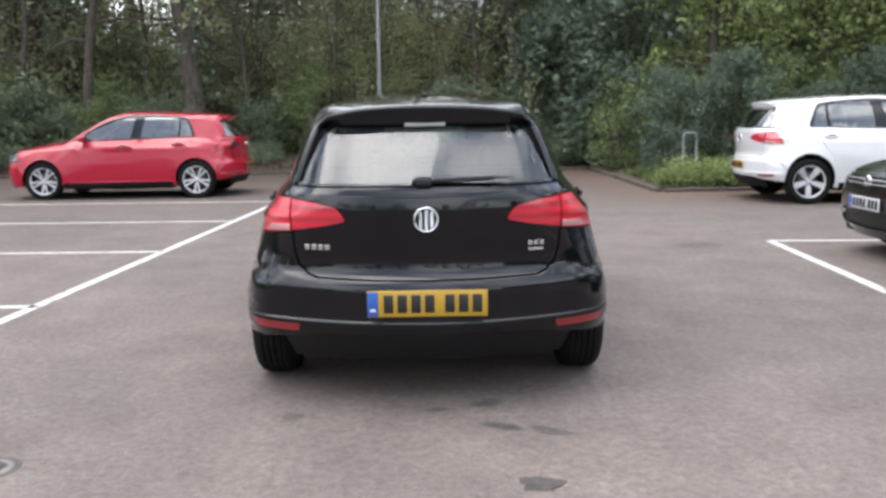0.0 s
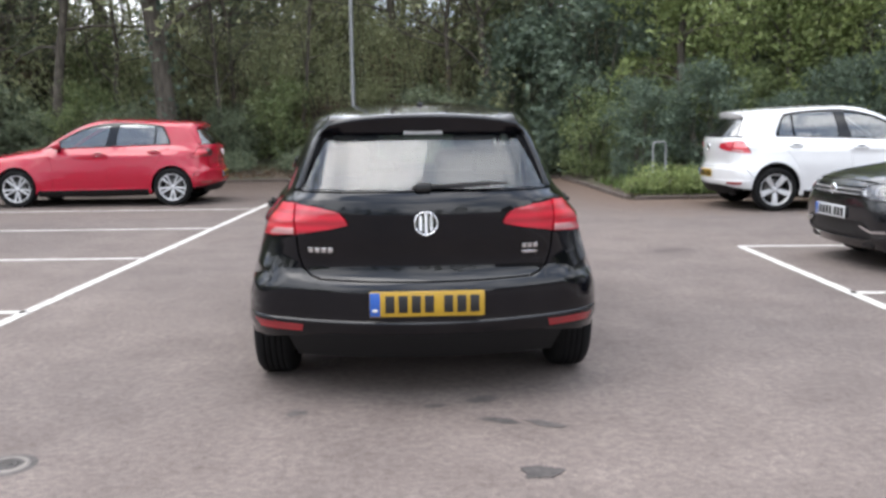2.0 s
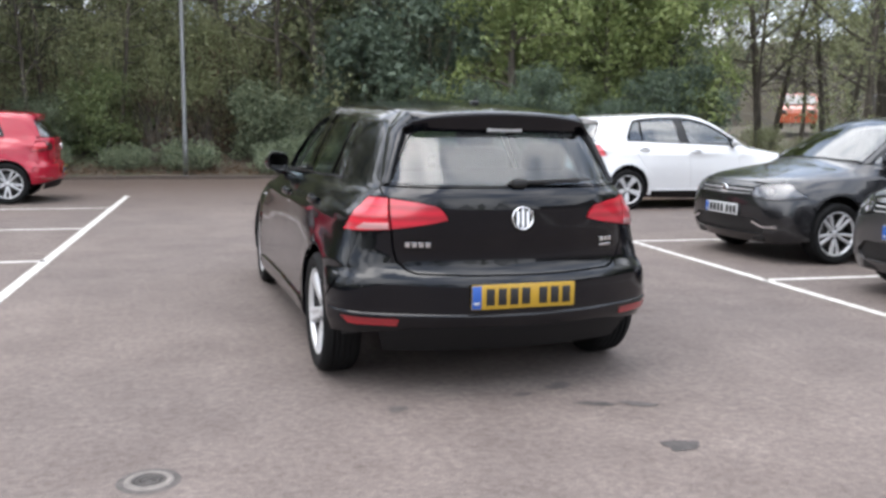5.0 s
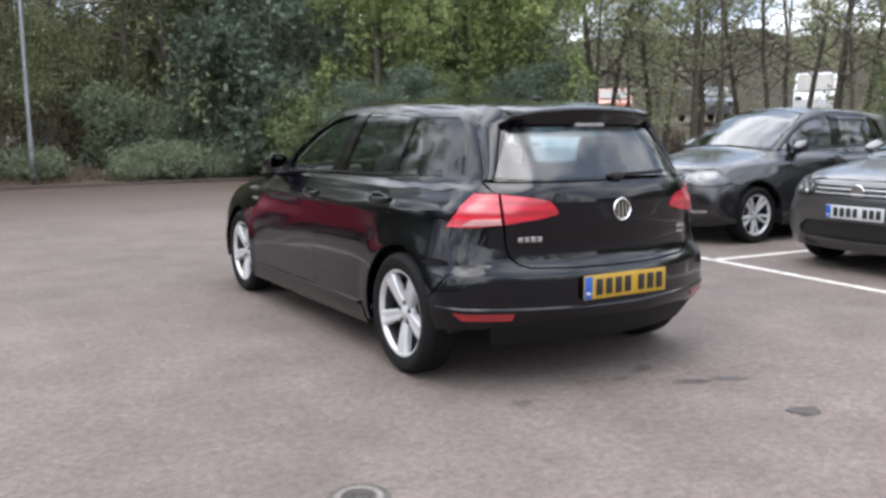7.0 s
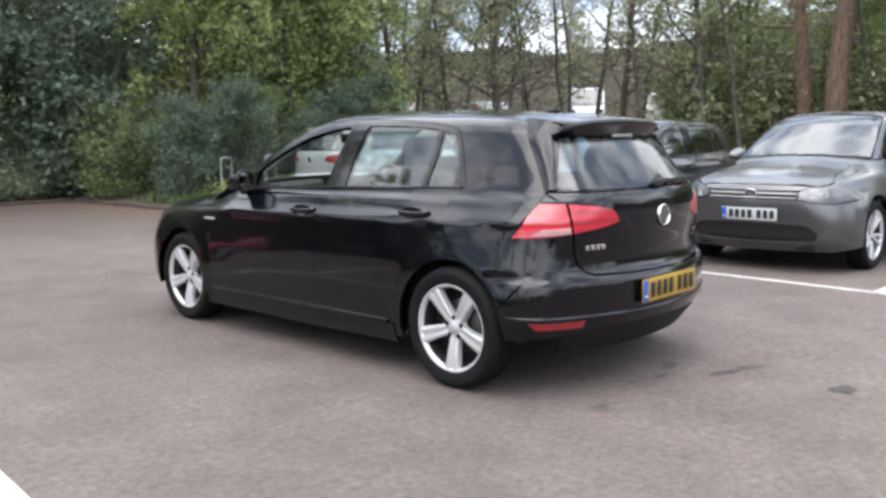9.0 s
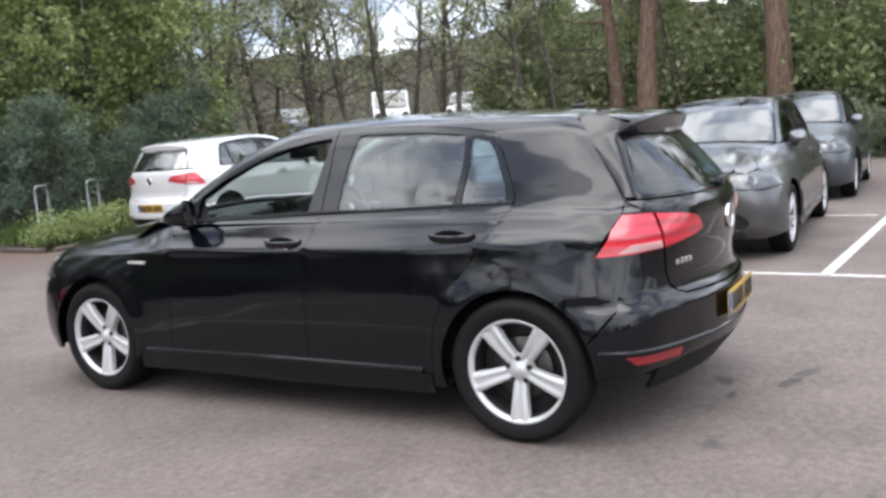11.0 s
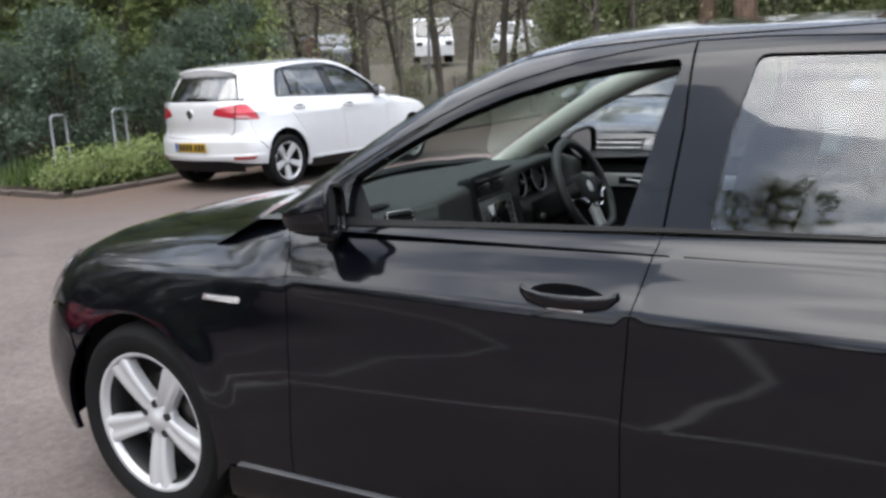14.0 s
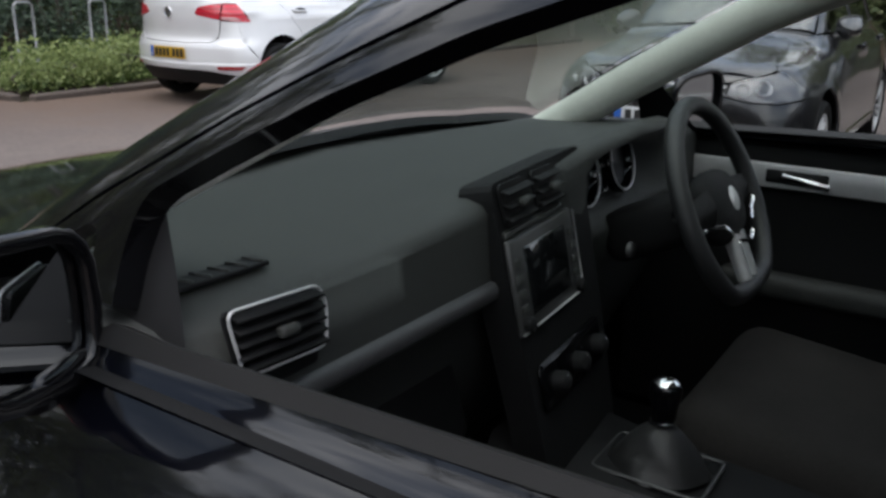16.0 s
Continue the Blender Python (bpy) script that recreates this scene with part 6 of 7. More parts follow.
mpv = Car("hatchback_car", pose(11.9, 0.30, 0, 0, 0, 90), M["silver2"], "silver-grey hatchback in the second row of bays", (0.99, 0.985, 1.06), h=0.06)
car_body(mpv, glass_mat="glass_dark")
wheels(mpv, "ten")
plate(mpv, "front", 0, 0.52, 0.52, 0.111, "w")
badge(mpv, "front", 0.69, 0.06)
mirrors(mpv, M["silver2"])
plain_cabin(mpv)


# ---------------------------------------------------------------- kerbs
def kerb_run(name, a, b, label):
    """A run of kerbstones, each a piece of its own."""
    a, b = Vector((*a, 0)), Vector((*b, 0))
    d = b - a
    n = max(1, round(d.length / 0.915))
    turn = math.atan2(d.y, d.x)
    run = new(name)
    run.matrix_world = Matrix.Translation(a) @ Matrix.Rotation(turn, 4, "Z")
    tagged(run, label, "kerb", "", "structure")
    bm = bmesh.new()
    box(bm, (0, 0, 0), (0.905, 0.125, 0.30), 0.018)
    me = bpy.data.meshes.new("kerbstone")
    bm.to_mesh(me)
    bm.free()
    me.materials.append(M["kerb"])
    rnd = random.Random(7)
    for i in range(n):
        k = new("kerbstone", me)
        k.parent = run
        k.matrix_local = pose((i + 0.5) * d.length / n, rnd.uniform(-0.008, 0.008), -0.075 + rnd.uniform(-0.010, 0.006), rnd.uniform(-1, 1), rnd.uniform(-0.6, 0.6), rnd.uniform(-0.5, 0.5))


kerb_run("kerb", (-14.5, 15.72), (3.75, 15.72), "weathered concrete kerb along the wooded bank")
kerb_run("kerb", (3.82, 9.85), (3.82, 15.6), "weathered concrete kerb beside the planted bed")
kerb_run("kerb", (3.90, 9.74), (17.0, 9.62), "weathered concrete kerb beside the planted bed")


# ---------------------------------------------------------------- steel things
def hoop(x, y, w=0.24, h=0.86, turn=0.0):
    """Galvanised hoop: two legs and a rounded top."""
    g = float(bank(x, y))
    o = new("steel_hoop_barrier")
    o.matrix_world = pose(x, y, g, 0, 0, turn)
    tagged(o, "galvanised steel hoop standing in the planted bed", "barrier", "steel hoops")
    pts = [(-w / 2, 0, -0.1), (-w / 2, 0, h - 0.07)]
    for i in range(1, 6):
        a = math.pi / 2 * i / 6
        pts.append((-w / 2 + 0.07 * (1 - math.cos(a)), 0, h - 0.07 + 0.07 * math.sin(a)))
    pts += [(-p[0], p[1], p[2]) for p in reversed(pts)]
    mesh("hoop_tube", *tube(pts, 0.017, 10), M["steel"], o)
    for sx in (-1, 1):
        v, f = lathe([(0.024, 0.02), (0.045, 0.02), (0.05, 0.0)], 16, "z")
        mesh("base_collar", [(p[0] + sx * w / 2, p[1], p[2]) for p in v], f, M["steel"], o)


for x in (4.70, 5.68, 6.66, 7.64):
    hoop(x, 11.0, 0.25, 0.84, 8)


def lamp_post(x, y, h=6.0, lean=0.0):
    o = new("lamp_post")
    o.matrix_world = pose(x, y, float(bank(x, y)) - 0.1, 0, lean, 0)
    tagged(o, "slim galvanised lamp post among the shrubs", "lamp post", "lamp posts")
    v, f = lathe([(0.0, 0.0), (0.058, 0.0), (0.058, 0.95), (0.054, 1.0), (0.050, 1.04), (0.047, 3.0), (0.042, h)], 18, "z")
    mesh("post", v, f, M["steel"], o)
    bm = bmesh.new()
    box(bm, (0, -0.056, 0.60), (0.06, 0.012, 0.30), 0.004)
    part("hatch_cover", bm, M["steel"], o)
    bm = bmesh.new()
    box(bm, (0, -0.32, h), (0.16, 0.62, 0.09), 0.03)
    part("lamp_head", bm, M["steel"], o)


lamp_post(-1.14, 16.2)
lamp_post(24.5, 17.6, 7.5, 3.0)


# ---------------------------------------------------------------- trees and shrubs
def leaves(C, size, rng, flat=0.0, long=1.6):
    """Small pointed leaves with centres C."""
    n = len(C)
    a = rng.normal(size=(n, 3))
    a[:, 2] *= 1 - flat
    a /= np.linalg.norm(a, axis=1, keepdims=True)
    r = rng.normal(size=(n, 3))
    b = np.cross(a, r)
    b /= np.maximum(np.linalg.norm(b, axis=1, keepdims=True), 1e-6)
    s = size * rng.uniform(0.6, 1.3, (n, 1))
    V = np.stack([C - a * s * 0.4 * long - b * s * 0.42, C - a * s * 0.3 * long + b * s * 0.42, C + a * s * 0.6 * long], 1).reshape(-1, 3)
    F = np.arange(3 * n).reshape(-1, 3)
    return V, F


def quick(name, V, F, material, parent):
    me = bpy.data.meshes.new(name)
    me.vertices.add(len(V))
    me.vertices.foreach_set("co", np.asarray(V, np.float32).ravel())
    me.loops.add(F.size)
    me.loops.foreach_set("vertex_index", np.asarray(F, np.int32).ravel())
    me.polygons.add(len(F))
    me.polygons.foreach_set("loop_start", np.arange(0, F.size, F.shape[1], dtype=np.int32))
    me.materials.append(material)
    me.update(calc_edges=True)
    ob = new(name, me)
    if parent:
        ob.parent = parent
    return ob


def tree(seed, height, r0, label, leaf_mat, n_leaf, size, bark="bark", first=0.22, spread=0.26, limbs=20, twigs=5, droop=0.0, ivy=0, category="tree", low=0.0, lean=0.0):
    """A tree of its own: tapered trunk with limbs and twigs, crown of single leaves in uneven clumps."""
    rng = np.random.default_rng(seed)
    n_leaf, size = int(n_leaf * 1.7), size * 0.76
    root = new("woodland_tree")
    tagged(root, label, category, "woodland trees")
    tubes = []
    k = 9
    path, p = [], np.zeros(3)
    d = np.array([lean, 0, 1.0])
    for i in range(k + 1):
        path.append(p.copy())
        d = d + rng.normal(size=3) * (0.05, 0.05, 0.0)
        p = p + d / np.linalg.norm(d) * height / k
    rad = [r0 * (1.25 if i == 0 else 1.0) * (1 - 0.93 * (i / k) ** 0.9) + 0.006 for i in range(k + 1)]
    tubes.append(tube([tuple(q) for q in path], rad, 9))
    path = np.array(path)
    centres = []
    for i in range(limbs):
        t = first + (0.98 - first) * (i + rng.uniform(0, 1)) / limbs
        o = np.array([np.interp(t * k, range(k + 1), path[:, j]) for j in range(3)])
        a = rng.uniform(0, 2 * math.pi)
        L = height * spread * (1.15 - 0.75 * t) * rng.uniform(0.6, 1.25)
        up = rng.uniform(0.25, 0.9)
        d = np.array([math.cos(a), math.sin(a), up])
        pts, q = [o], o.copy()
        for j in range(4):
            d = d + rng.normal(size=3) * 0.22 - np.array([0, 0, droop * 0.35])
            d /= np.linalg.norm(d)
            q = q + d * L / 4
            pts.append(q.copy())
        rl = max(0.012, np.interp(t * k, range(k + 1), rad) * 0.42)
        tubes.append(tube([tuple(x) for x in pts], [rl * (1 - 0.2 * j) + 0.002 for j in range(5)], 5))
        for w in range(twigs):
            s = rng.uniform(0.25, 1.0)
            o2 = np.array([np.interp(s * 4, range(5), np.array(pts)[:, j]) for j in range(3)])
            d2 = rng.normal(size=3) + np.array([0, 0, 0.35 - 1.4 * droop])
            d2 /= np.linalg.norm(d2)
            L2 = L * rng.uniform(0.25, 0.55)
            m1 = o2 + d2 * L2 * 0.5 + rng.normal(size=3) * 0.05
            e2 = o2 + d2 * L2 + rng.normal(size=3) * 0.08 - np.array([0, 0, droop * L2 * 0.6])
            tubes.append(tube([tuple(o2), tuple(m1), tuple(e2)], [0.010, 0.007, 0.003], 3, cap=False))
            centres += [m1, e2, (m1 + e2) / 2]
            e3 = m1 + rng.normal(size=3) * L2 * 0.35
            tubes.append(tube([tuple(m1), tuple(e3)], [0.006, 0.002], 3, cap=False))
            centres.append(e3)
    v, f = merge(*tubes)
    mesh("trunk", v, f, M[bark], root)
    centres = np.array(centres)
    wt = rng.uniform(0.0, 1.0, len(centres)) ** 1.5
    pick = rng.choice(len(centres), n_leaf, p=wt / wt.sum())
    C = centres[pick] + rng.normal(size=(n_leaf, 3)) * (0.16, 0.16, 0.13 + 0.12 * droop)
    C = C[C[:, 2] > low]
    quick("crown", *leaves(C, size, rng), M[leaf_mat], root)
    if ivy:
        t = rng.uniform(0.0, 0.6, ivy)
        a = rng.uniform(0, 2 * math.pi, ivy)
        base = np.stack([np.interp(t * k, range(k + 1), path[:, j]) for j in range(3)], 1)
        rr = np.interp(t * k, range(k + 1), rad) + np.abs(rng.normal(size=ivy)) * 0.14
        C = base + np.stack([rr * np.cos(a), rr * np.sin(a), rng.normal(size=ivy) * 0.1], 1)
        quick("ivy", *leaves(C, 0.11, rng, 0.3, 1.2), M["leaf_ivy"], root)
    return root


def shrub(seed, h, r, label, leaf_mat, n_leaf, size, stems=9, name="shrub", hollow=0.55):
    """A shrub: stems from the ground, leaves in clumps with an uneven outline."""
    rng = np.random.default_rng(seed)
    n_leaf, size = int(n_leaf * 1.7), size * 0.76
    root = new(name)
    tagged(root, label, "shrub", "woodland shrubs")
    tubes, clumps = [], []
    for i in range(stems):
        a, rr = rng.uniform(0, 2 * math.pi), r * rng.uniform(0.15, 0.8)
        p0 = np.array([math.cos(a) * rr * 0.3, math.sin(a) * rr * 0.3, -0.05])
        p2 = np.array([math.cos(a) * rr, math.sin(a) * rr, h * rng.uniform(0.6, 0.98)])
        p1 = (p0 + p2) / 2 + rng.normal(size=3) * 0.15
        tubes.append(tube([tuple(p0), tuple(p1), tuple(p2)], [0.03, 0.02, 0.006], 5))
    v, f = merge(*tubes)
    mesh("woody_base", v, f, M["bark"], root)
    nc = 70
    u = rng.normal(size=(nc, 3))
    u /= np.linalg.norm(u, axis=1, keepdims=True)
    q = rng.uniform(hollow, 1.0, (nc, 1))
    cl = u * q * (r, r, h * 0.52) + (0, 0, h * 0.48)
    cl = cl[cl[:, 2] > 0.03]
    pick = rng.integers(0, len(cl), n_leaf)
    C = cl[pick] + rng.normal(size=(n_leaf, 3)) * (0.24, 0.24, 0.20) * (0.35 + 0.65 * r / 1.5)
    C = C[C[:, 2] > 0.02]
    quick("foliage", *leaves(C, size, rng, 0.2), M[leaf_mat], root)
    return root


FAR = pose(0, -4000, -50)
kinds = dict(
    ash=tree(1, 10.5, 0.13, "tall thin tree in fresh spring leaf", "leaf_spring", 2600, 0.12, limbs=24),
    oak=tree(2, 11.0, 0.20, "grey-barked tree with young yellow-green leaves", "leaf_spring", 3000, 0.13, limbs=26, spread=0.30, ivy=500),
    bare=tree(3, 10.0, 0.085, "slender almost bare tree with fine twigs", "leaf_spring", 500, 0.09, limbs=26, twigs=7),
    bare_b=tree(4, 9.0, 0.07, "thin bare tree with a few opening leaves", "leaf_spring", 700, 0.09, limbs=22, twigs=6, lean=0.06),
    green=tree(5, 9.0, 0.14, "leafy green tree with drooping sprays", "leaf_bright", 8500, 0.12, limbs=30, twigs=6, droop=0.5, first=0.10, spread=0.25),
    ivy=tree(6, 9.5, 0.16, "ivy-clad tree with dark leaves", "leaf_dark", 3200, 0.12, limbs=24, first=0.10, ivy=1600),
    pine=tree(7, 12.0, 0.34, "stout red-brown trunk of a tall tree", "leaf_mid", 2000, 0.13, bark="bark_brown", first=0.40, limbs=18),
)
shrubs = dict(
    laurel=shrub(11, 3.0, 1.45, "dense dark evergreen shrub on the bank", "leaf_dark", 4200, 0.125),
    holly=shrub(12, 4.2, 1.5, "tall dark holly-like shrub", "leaf_ivy", 4600, 0.12),
    hazel=shrub(13, 3.4, 1.5, "loose mid-green shrub coming into leaf", "leaf_mid", 3000, 0.115),
    spring=shrub(14, 3.0, 1.5, "open yellow-green shrub in spring leaf", "leaf_spring", 1500, 0.10, stems=14),
    twiggy=shrub(16, 2.8, 1.4, "brown twiggy thicket with few leaves", "dry", 900, 0.08, stems=26),
    thicket=shrub(17, 4.8, 1.8, "tall thin thicket in early yellow-green leaf", "leaf_spring", 7000, 0.075, stems=24, hollow=0.25),
    nettle=shrub(18, 0.50, 0.42, "low green nettle clump in the kerbed bed", "leaf_bright", 900, 0.055, stems=6),
    bramble=shrub(15, 0.9, 1.0, "low dark bramble clump at the wood's edge", "leaf_dark", 1800, 0.085),
)
for k in list(kinds.values()) + list(shrubs.values()):
    k.matrix_world = FAR

used = set()


def plant(kind, x, y, s=1.0, turn=0.0):
    src = kinds.get(kind) or shrubs[kind]
    m = pose(x, y, float(bank(x, y)) - 0.06, 0, 0, turn)
    if kind not in used:
        used.add(kind)
        src.matrix_world = m @ Matrix.Scale(s, 4)
        return src
    c = copy_thing(src, m)
    c.scale = (s, s, s)
    return c


rp = random.Random(21)
# hedge along the north kerb: low evergreen in front, thin spring growth behind
x = -27.0
while x < 10.5:
    y = 17.9 + rp.uniform(-0.35, 0.6) - (0.0 if x < 4.5 else 1.8)
    kd = rp.choice(["laurel", "hazel", "laurel", "laurel", "twiggy"])
    plant(kd, x, y, rp.uniform(0.55, 0.85) * (0.8 if -9.5 < x < -3.5 else 1.0), rp.uniform(0, 360))
    if rp.random() < 0.7:
        plant("bramble", x + rp.uniform(-0.8, 0.8), y - 1.2 + rp.uniform(-0.15, 0.2), rp.uniform(0.45, 0.9), rp.uniform(0, 360))
    x += rp.uniform(1.05, 1.5)
x = -27.0
while x < 11:
    plant(rp.choice(["hazel", "spring", "spring", "twiggy", "spring"]), x, 19.9 + rp.uniform(-0.5, 0.9), rp.uniform(0.9, 1.3), rp.uniform(0, 360))
    x += rp.uniform(1.2, 1.8)
x = -27.0
while x < 11:
    plant("thicket", x, 21.8 + rp.uniform(-0.6, 0.9), rp.uniform(0.95, 1.25), rp.uniform(0, 360))
    x += rp.uniform(1.6, 2.4)
for x in (-5.6, -4.3, -3.1, -2.0, -0.9, 0.2, 1.3):
    plant("thicket", x, 19.3 + rp.uniform(-0.3, 0.4), rp.uniform(0.8, 1.05), rp.uniform(0, 360))
# trunks that stand clear of the hedge
for (x, y, s, kd) in ((-5.85, 17.3, 1.35, "oak"), (-8.7, 17.8, 1.1, "ash"), (-7.3, 18.4, 0.9, "bare"), (-4.6, 18.0, 0.9, "bare_b"), (-4.2, 18.6, 0.95, "bare"), (-10.4, 17.9, 1.0, "bare"), (2.3, 18.1, 1.0, "ash"), (1.2, 18.7, 1.0, "bare"), (-2.6, 18.5, 0.9, "bare_b"), (-13.0, 18.2, 1.1, "ash")):
    plant(kd, x, y, s, rp.uniform(0, 360))
# the dark holly and the leafy tree behind the bed
plant("holly", 4.6, 16.6, 1.2, 40)
plant("holly", 3.4, 17.4, 0.9, 140)
plant("ivy", 3.9, 18.2, 0.95, 10)
plant("green", 6.4, 14.9, 0.85, 0)
plant("green", 8.0, 15.3, 0.95, 70)
plant("green", 9.3, 16.6, 1.0, 130)
plant("hazel", 5.6, 14.2, 0.55, 20)
plant("hazel", 7.6, 14.0, 0.6, 90)
plant("hazel", 4.4, 14.9, 0.6, 200)
plant("laurel", 9.2, 13.9, 0.55, 250)
plant("holly", 4.9, 12.9, 0.5, 30)
plant("holly", 6.3, 12.8, 0.55, 130)
plant("holly", 7.7, 12.5, 0.36, 210)
for (kd, x, y, s) in (("green", 9.9, 13.6, 0.85), ("green", 10.5, 15.3, 1.0), ("green", 8.7, 14.3, 0.75), ("holly", 9.1, 13.0, 0.5), ("holly", 10.2, 12.9, 0.55), ("ivy", 10.9, 14.2, 0.8)):
    plant(kd, x, y, s, rp.uniform(0, 360))
for (x, y, s) in ((1.2, 16.4, 0.7), (2.1, 16.5, 0.8), (2.9, 16.4, 0.7), (3.4, 16.9, 0.9), (2.5, 17.2, 1.0), (1.5, 17.1, 0.9)):
    plant("bramble", x, y, s, rp.uniform(0, 360))
plant("laurel", 2.7, 17.9, 0.7, 77)
for i in range(30):
    plant("nettle", 4.05 + 6.5 * (i + rp.random()) / 30, 10.15 + 0.75 * rp.random(), rp.uniform(0.6, 0.95), rp.uniform(0, 360))
# trees of the north wood
for i in range(34):
    x = -27 + 38 * (i + rp.random()) / 34
    y = rp.uniform(19.2, 23.0)
    plant(rp.choice(["ash", "oak", "bare", "bare_b", "ash", "ivy", "ash"]), x, y, rp.uniform(0.85, 1.2), rp.uniform(0, 360))
for i in range(22):
    x = -28 + 42 * (i + rp.random()) / 22
    plant(rp.choice(["oak", "ash", "ivy", "green"]), x, rp.uniform(24, 31), rp.uniform(1.0, 1.3), rp.uniform(0, 360))
# thin wood to the north-east
for i in range(34):
    x, y = rp.uniform(10.5, 24), rp.uniform(13.0, 27)
    plant(rp.choice(["bare", "bare_b", "bare", "bare", "ash"]), x, y, rp.uniform(0.85, 1.2), rp.uniform(0, 360))
for i in range(16):
    plant(rp.choice(["spring", "spring", "twiggy"]), rp.uniform(12, 26), rp.uniform(14, 26), rp.uniform(0.35, 0.52), rp.uniform(0, 360))
for i in range(30):
    a = radians(rp.uniform(14, 62))
    r = rp.uniform(58, 80)
    plant(rp.choice(["bare", "oak", "ash", "bare"]), r * math.cos(a), r * math.sin(a), rp.uniform(0.8, 1.2), rp.uniform(0, 360))
# trees at the car park's east end
for (x, y, s, kd) in ((19.2, 5.3, 1.0, "pine"), (19.8, 6.3, 0.8, "pine"), (20.6, 4.6, 0.7, "bare"), (19.5, 1.9, 1.15, "pine"), (19.0, 7.6, 0.9, "bare"), (18.8, 8.8, 1.0, "ash"), (18.6, 10.6, 1.0, "bare_b"), (20.2, 12.3, 1.0, "ash"), (19.4, -1.6, 1.0, "oak"), (19.0, -5.0, 1.0, "ash")):
    plant(kd, x, y, s, rp.uniform(0, 360))
for i in range(22):
    plant(rp.choice(["green", "oak", "ash", "green"]), rp.uniform(21.5, 27), -10 + 21.5 * (i + rp.random()) / 22, rp.uniform(0.8, 1.1), rp.uniform(0, 360))
for i in range(22):
    plant(rp.choice(["hazel", "spring", "spring", "hazel"]), rp.uniform(20.5, 26), -9 + 21 * (i + rp.random()) / 22, rp.uniform(0.9, 1.35), rp.uniform(0, 360))
for i in range(20):
    plant(rp.choice(["thicket", "spring", "hazel"]), rp.uniform(20.9, 22.4), -9 + 19.5 * (i + rp.random()) / 20, rp.uniform(0.9, 1.4), rp.uniform(0, 360))
for y in (-3.2, -1.4, 0.2):
    plant("laurel", 18.4, y, 0.5, rp.uniform(0, 360))
# unseen western shrubs and bare trees, added to darken the black flank's reflections
for i in range(26):
    plant(rp.choice(["hazel", "laurel", "spring"]), rp.uniform(-18.5, -16), -22 + 38 * (i + rp.random()) / 26, rp.uniform(0.6, 0.95), rp.uniform(0, 360))
for (x, y, kd, s) in ((-16.2, 2.4, "bare", 1.3), (-17.0, 5.6, "ash", 1.25), (-16.0, 8.3, "bare_b", 1.4), (-17.8, 11.0, "bare", 1.4), (-16.4, 13.6, "ash", 1.2), (-17.4, -1.5, "bare_b", 1.3), (-16.6, -5.5, "bare", 1.2)):
    plant(kd, x, y, s, rp.uniform(0, 360))
# further unseen trees, added round the car park to the west and south
for i in range(13):
    plant(rp.choice(["oak", "ash", "green", "ivy"]), rp.uniform(-46, -40), -18 + 36 * (i + rp.random()) / 13, rp.uniform(0.75, 1.0), rp.uniform(0, 360))
for i in range(12):
    plant(rp.choice(["oak", "ash", "green", "ivy"]), -22 + 38 * (i + rp.random()) / 12, rp.uniform(-42, -36), rp.uniform(0.7, 0.95), rp.uniform(0, 360))


def litter():
    """Dry leaves on the bank and along the kerb; grass and nettles in the bed."""
    rng = np.random.default_rng(5)
    n = 5200
    x, y = rng.uniform(-28, 3.6, n), 15.85 + np.abs(rng.normal(size=n)) * 1.1
    C = np.stack([x, y, bank(x, y) + 0.005 + rng.uniform(0, 0.03, n)], 1)
    V, F = leaves(C, 0.07, rng, 0.85, 1.4)
    tagged(quick("leaf_litter", V, F, M["dry"], None), "dry brown leaves scattered on the bank", "leaf litter", "", "stuff")
    n = 9000
    x, y = rng.uniform(3.95, 11.0, n), 9.85 + np.abs(rng.normal(size=n)) * 1.5
    ok = y < 14.5
    x, y = x[ok], y[ok]
    n = len(x)
    h = rng.uniform(0.10, 0.34, n) * np.clip((y - 9.7) / 0.5, 0.35, 1) * (0.7 + 0.5 * np.sin(x * 2.3) * np.sin(y * 3.1))
    a = rng.uniform(0, 2 * math.pi, n)
    w = rng.uniform(0.010, 0.030, n)
    z = bank(x, y) - 0.01
    tip = np.stack([x + np.cos(a) * h * 0.45, y + np.sin(a) * h * 0.45, z + h], 1)
    p0 = np.stack([x - np.sin(a) * w, y + np.cos(a) * w, z], 1)
    p1 = np.stack([x + np.sin(a) * w, y - np.cos(a) * w, z], 1)
    V = np.stack([p0, p1, tip], 1).reshape(-1, 3)
    tagged(quick("grass", V, np.arange(3 * n).reshape(-1, 3), M["grass"], None), "green grass and nettles in the kerbed bed", "grass", "", "stuff")


litter()


# ---------------------------------------------------------------- distance
def far_hill():
    """Wooded ridge beyond the trees."""
    rng = np.random.default_rng(9)
    v, f = [], []
    na, nr = 150, 9
    for i in range(na + 1):
        a = radians(-60 + 190 * i / na)
        top = 21 + 3.0 * math.sin(i * 0.13) + 2.0 * math.sin(i * 0.31 + 1) + rng.uniform(-0.8, 0.8)
        for j in range(nr + 1):
            q = j / nr
            r = 90 + 110 * q
            z = top * (q ** 1.3) + (rng.uniform(-0.7, 0.7) if 0 < j else 0) + 1.2
            v.append((r * math.cos(a), r * math.sin(a), z))
    for i in range(na):
        for j in range(nr):
            k = i * (nr + 1) + j
            f.append((k, k + 1, k + nr + 2, k + nr + 1))
    tagged(mesh("backdrop", v, f, M["far_wood"], smooth=False), "distant wooded hillside in brown and green", "hillside", "", "structure")


far_hill()


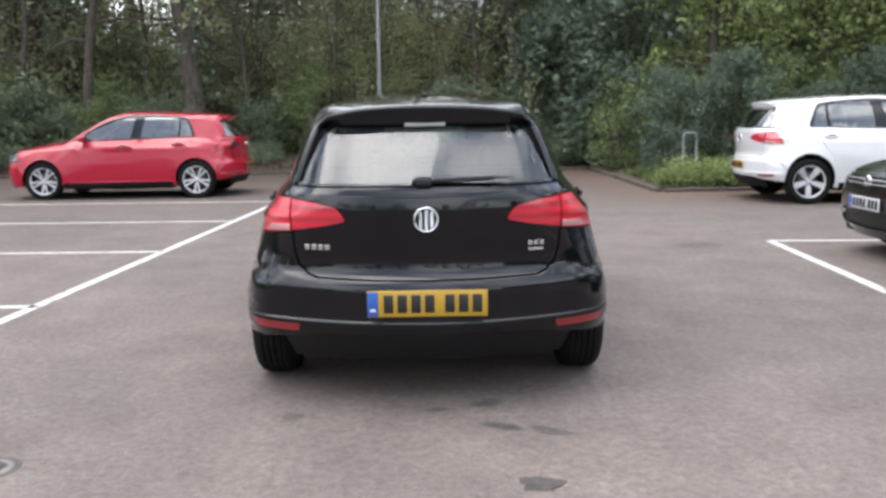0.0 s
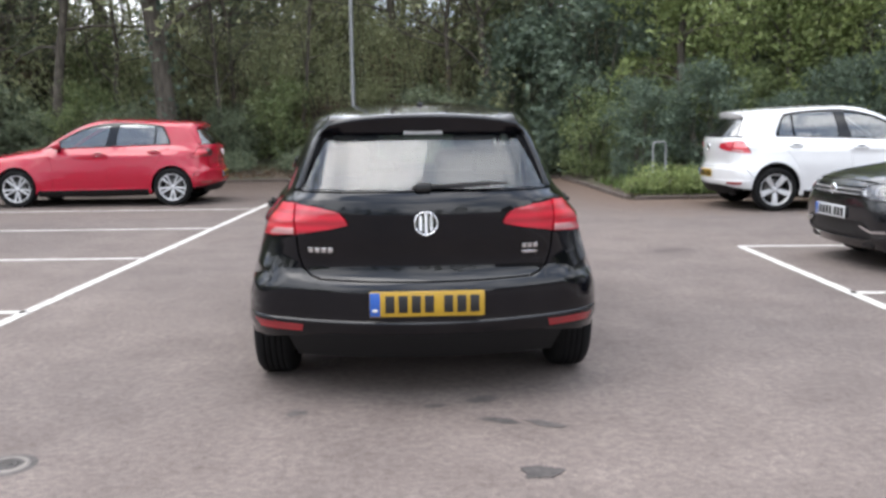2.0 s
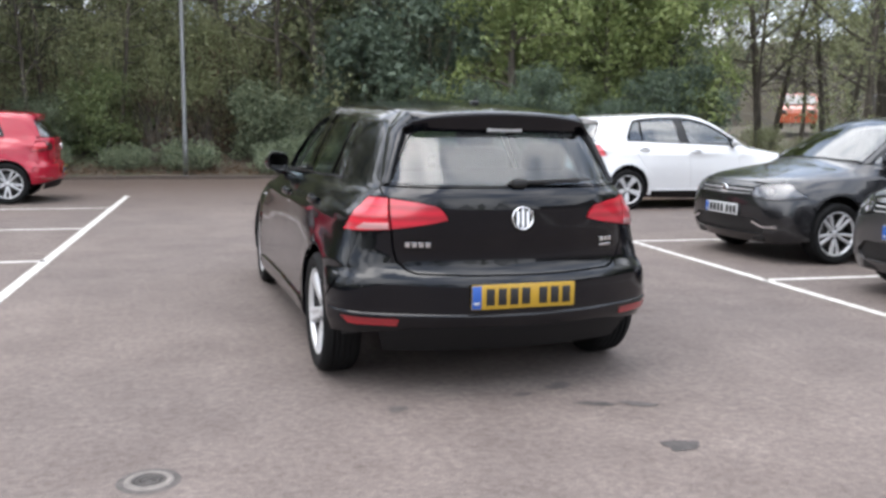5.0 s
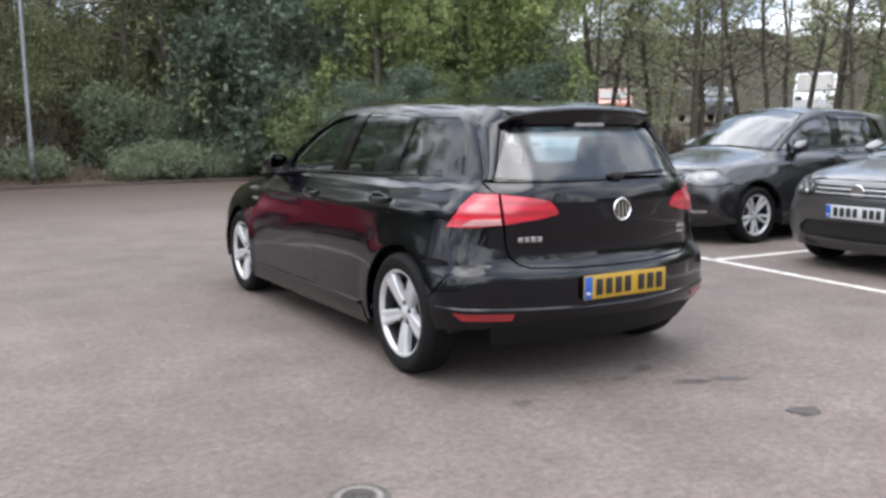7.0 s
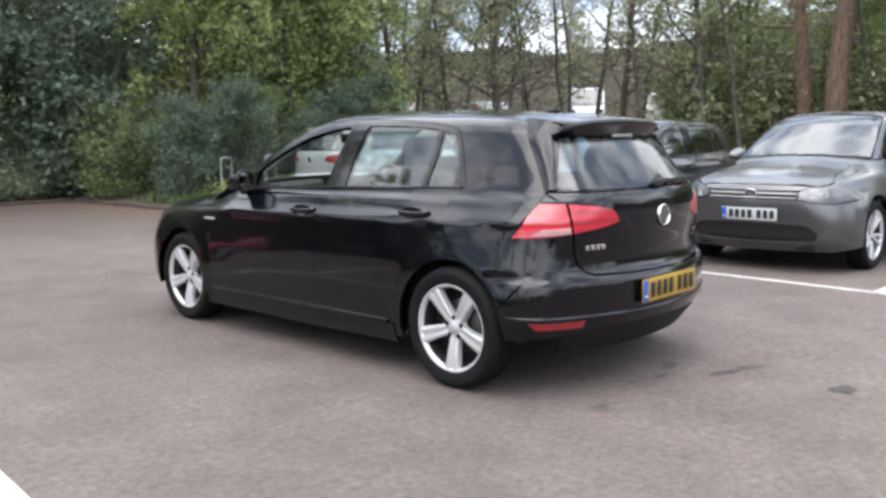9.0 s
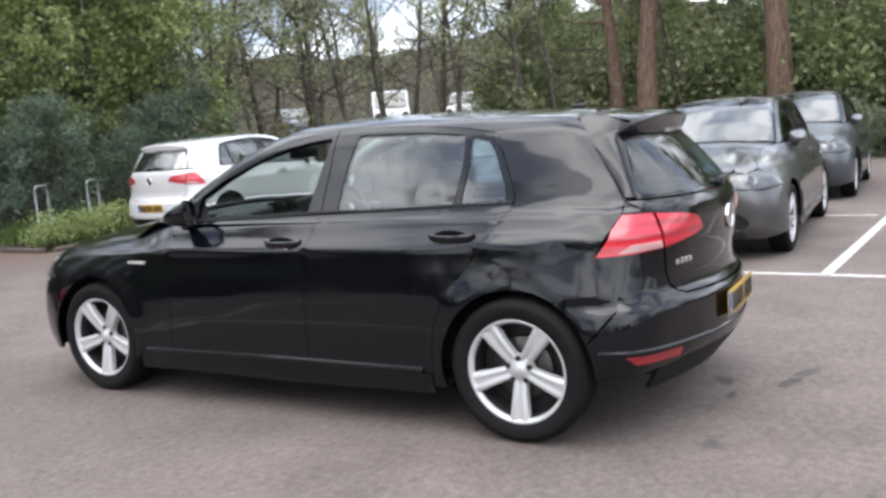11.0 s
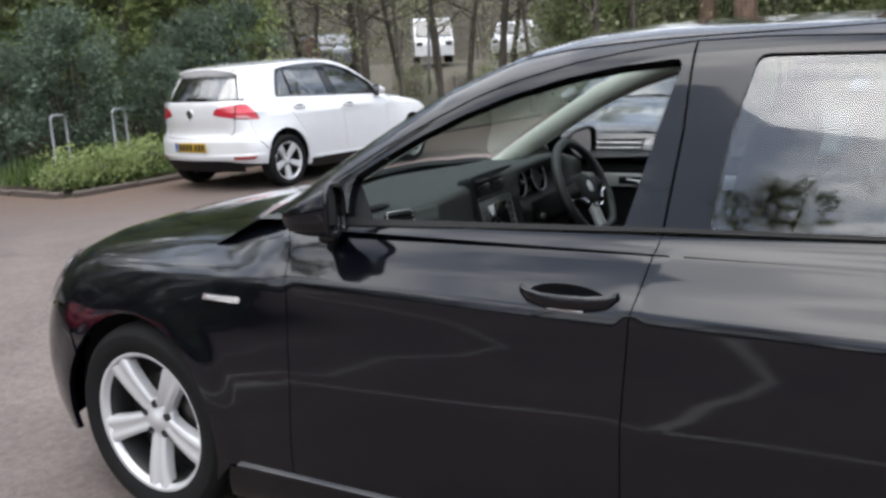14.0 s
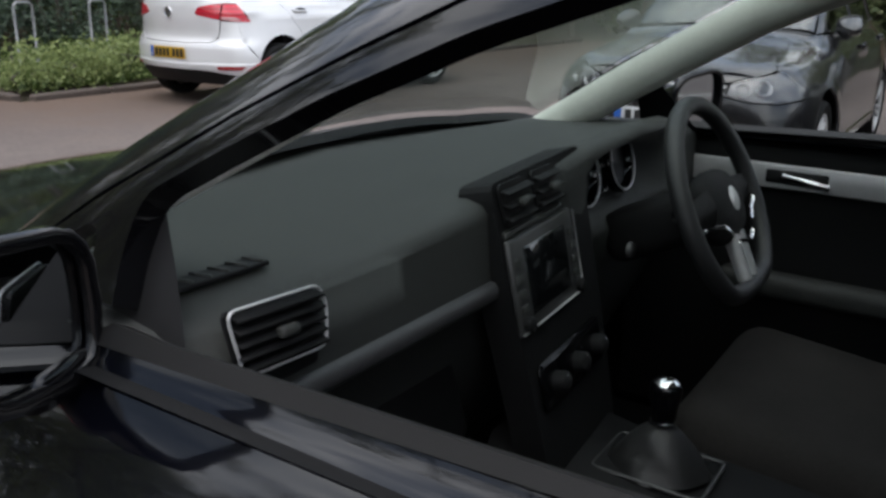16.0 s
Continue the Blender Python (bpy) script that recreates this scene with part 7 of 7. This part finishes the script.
def van(m, paint_mat, label, length=4.9, height=2.2):
    """A far parked van: body, cab glass, wheels, lamps."""
    o = new("van")
    o.matrix_world = m
    tagged(o, label, "van", "far vehicles")
    prof = [(0.0, 0.35), (0.0, height - 0.08), (0.10, height), (length * 0.70, height), (length * 0.76, height - 0.08), (length * 0.88, 1.25), (length * 0.985, 1.05), (length, 0.85), (length, 0.35)]
    rows = []
    for x, k in ((-0.95, 0.95), (-0.90, 1.0), (0.90, 1.0), (0.95, 0.95)):
        rows.append([(x, (y - length / 2) * (1 if k == 1 else 0.985) + length / 2, 0.35 + (z - 0.35) * k) for y, z in prof])
    v, f = loft(rows)
    n = len(prof)
    f += [tuple(range(n)), tuple(reversed(range(3 * n, 4 * n)))]
    mesh("van_body", v, f, paint_mat, o, smooth=False)
    a, b = Vector((0, length * 0.772, height - 0.13)), Vector((0, length * 0.875, 1.29))
    nrm = Vector((0, 0.06, 0.04))
    mesh("van_windscreen", [Vector((-0.82, 0, 0)) + a + nrm, Vector((0.82, 0, 0)) + a + nrm, Vector((0.86, 0, 0)) + b + nrm, Vector((-0.86, 0, 0)) + b + nrm], [(0, 1, 2, 3)], M["screen"], o, smooth=False)
    for sx in (-1, 1):
        mesh("cab_window", [(sx * 0.955, length * 0.62, 1.28), (sx * 0.955, length * 0.82, 1.28), (sx * 0.92, length * 0.745, height - 0.28), (sx * 0.92, length * 0.62, height - 0.25)], [(0, 1, 2, 3)], M["screen"], o, smooth=False)
        for y in (length * 0.2, length * 0.82):
            v, f = lathe([(0.0, 0.10), (0.20, 0.10), (0.22, 0.11), (0.32, 0.10), (0.33, 0.0), (0.32, -0.1)], 24)
            mesh("van_wheel", [(sx * (0.82 + p[0]), y + p[1], 0.33 + p[2]) for p in v], f, M["tyre"], o)
        bm = bmesh.new()
        box(bm, (sx * 0.72, length - 0.01, 0.92), (0.30, 0.05, 0.20), 0.02)
        part("van_headlamp", bm, M["head"], o)


van(pose(38.0, 26.0, 1.45, 0, 0, 125), M["white"], "white van parked beyond the thin trees")
van(pose(41.5, 21.5, 1.45, 0, 0, 100), M["white"], "white van parked beyond the thin trees", 4.4, 1.9)
van(pose(34.5, 31.5, 1.3, 0, 0, 150), M["silver"], "silver van parked beyond the thin trees", 4.4, 1.8)
van(pose(33.0, 36.5, 1.3, 0, 0, 140), M["orange"], "orange-red van parked beyond the thin trees", 4.2, 1.9)
van(pose(42.0, 8.0, 1.45, 0, 0, 95), M["white"], "white van parked beyond the thin trees", 4.4, 1.8)
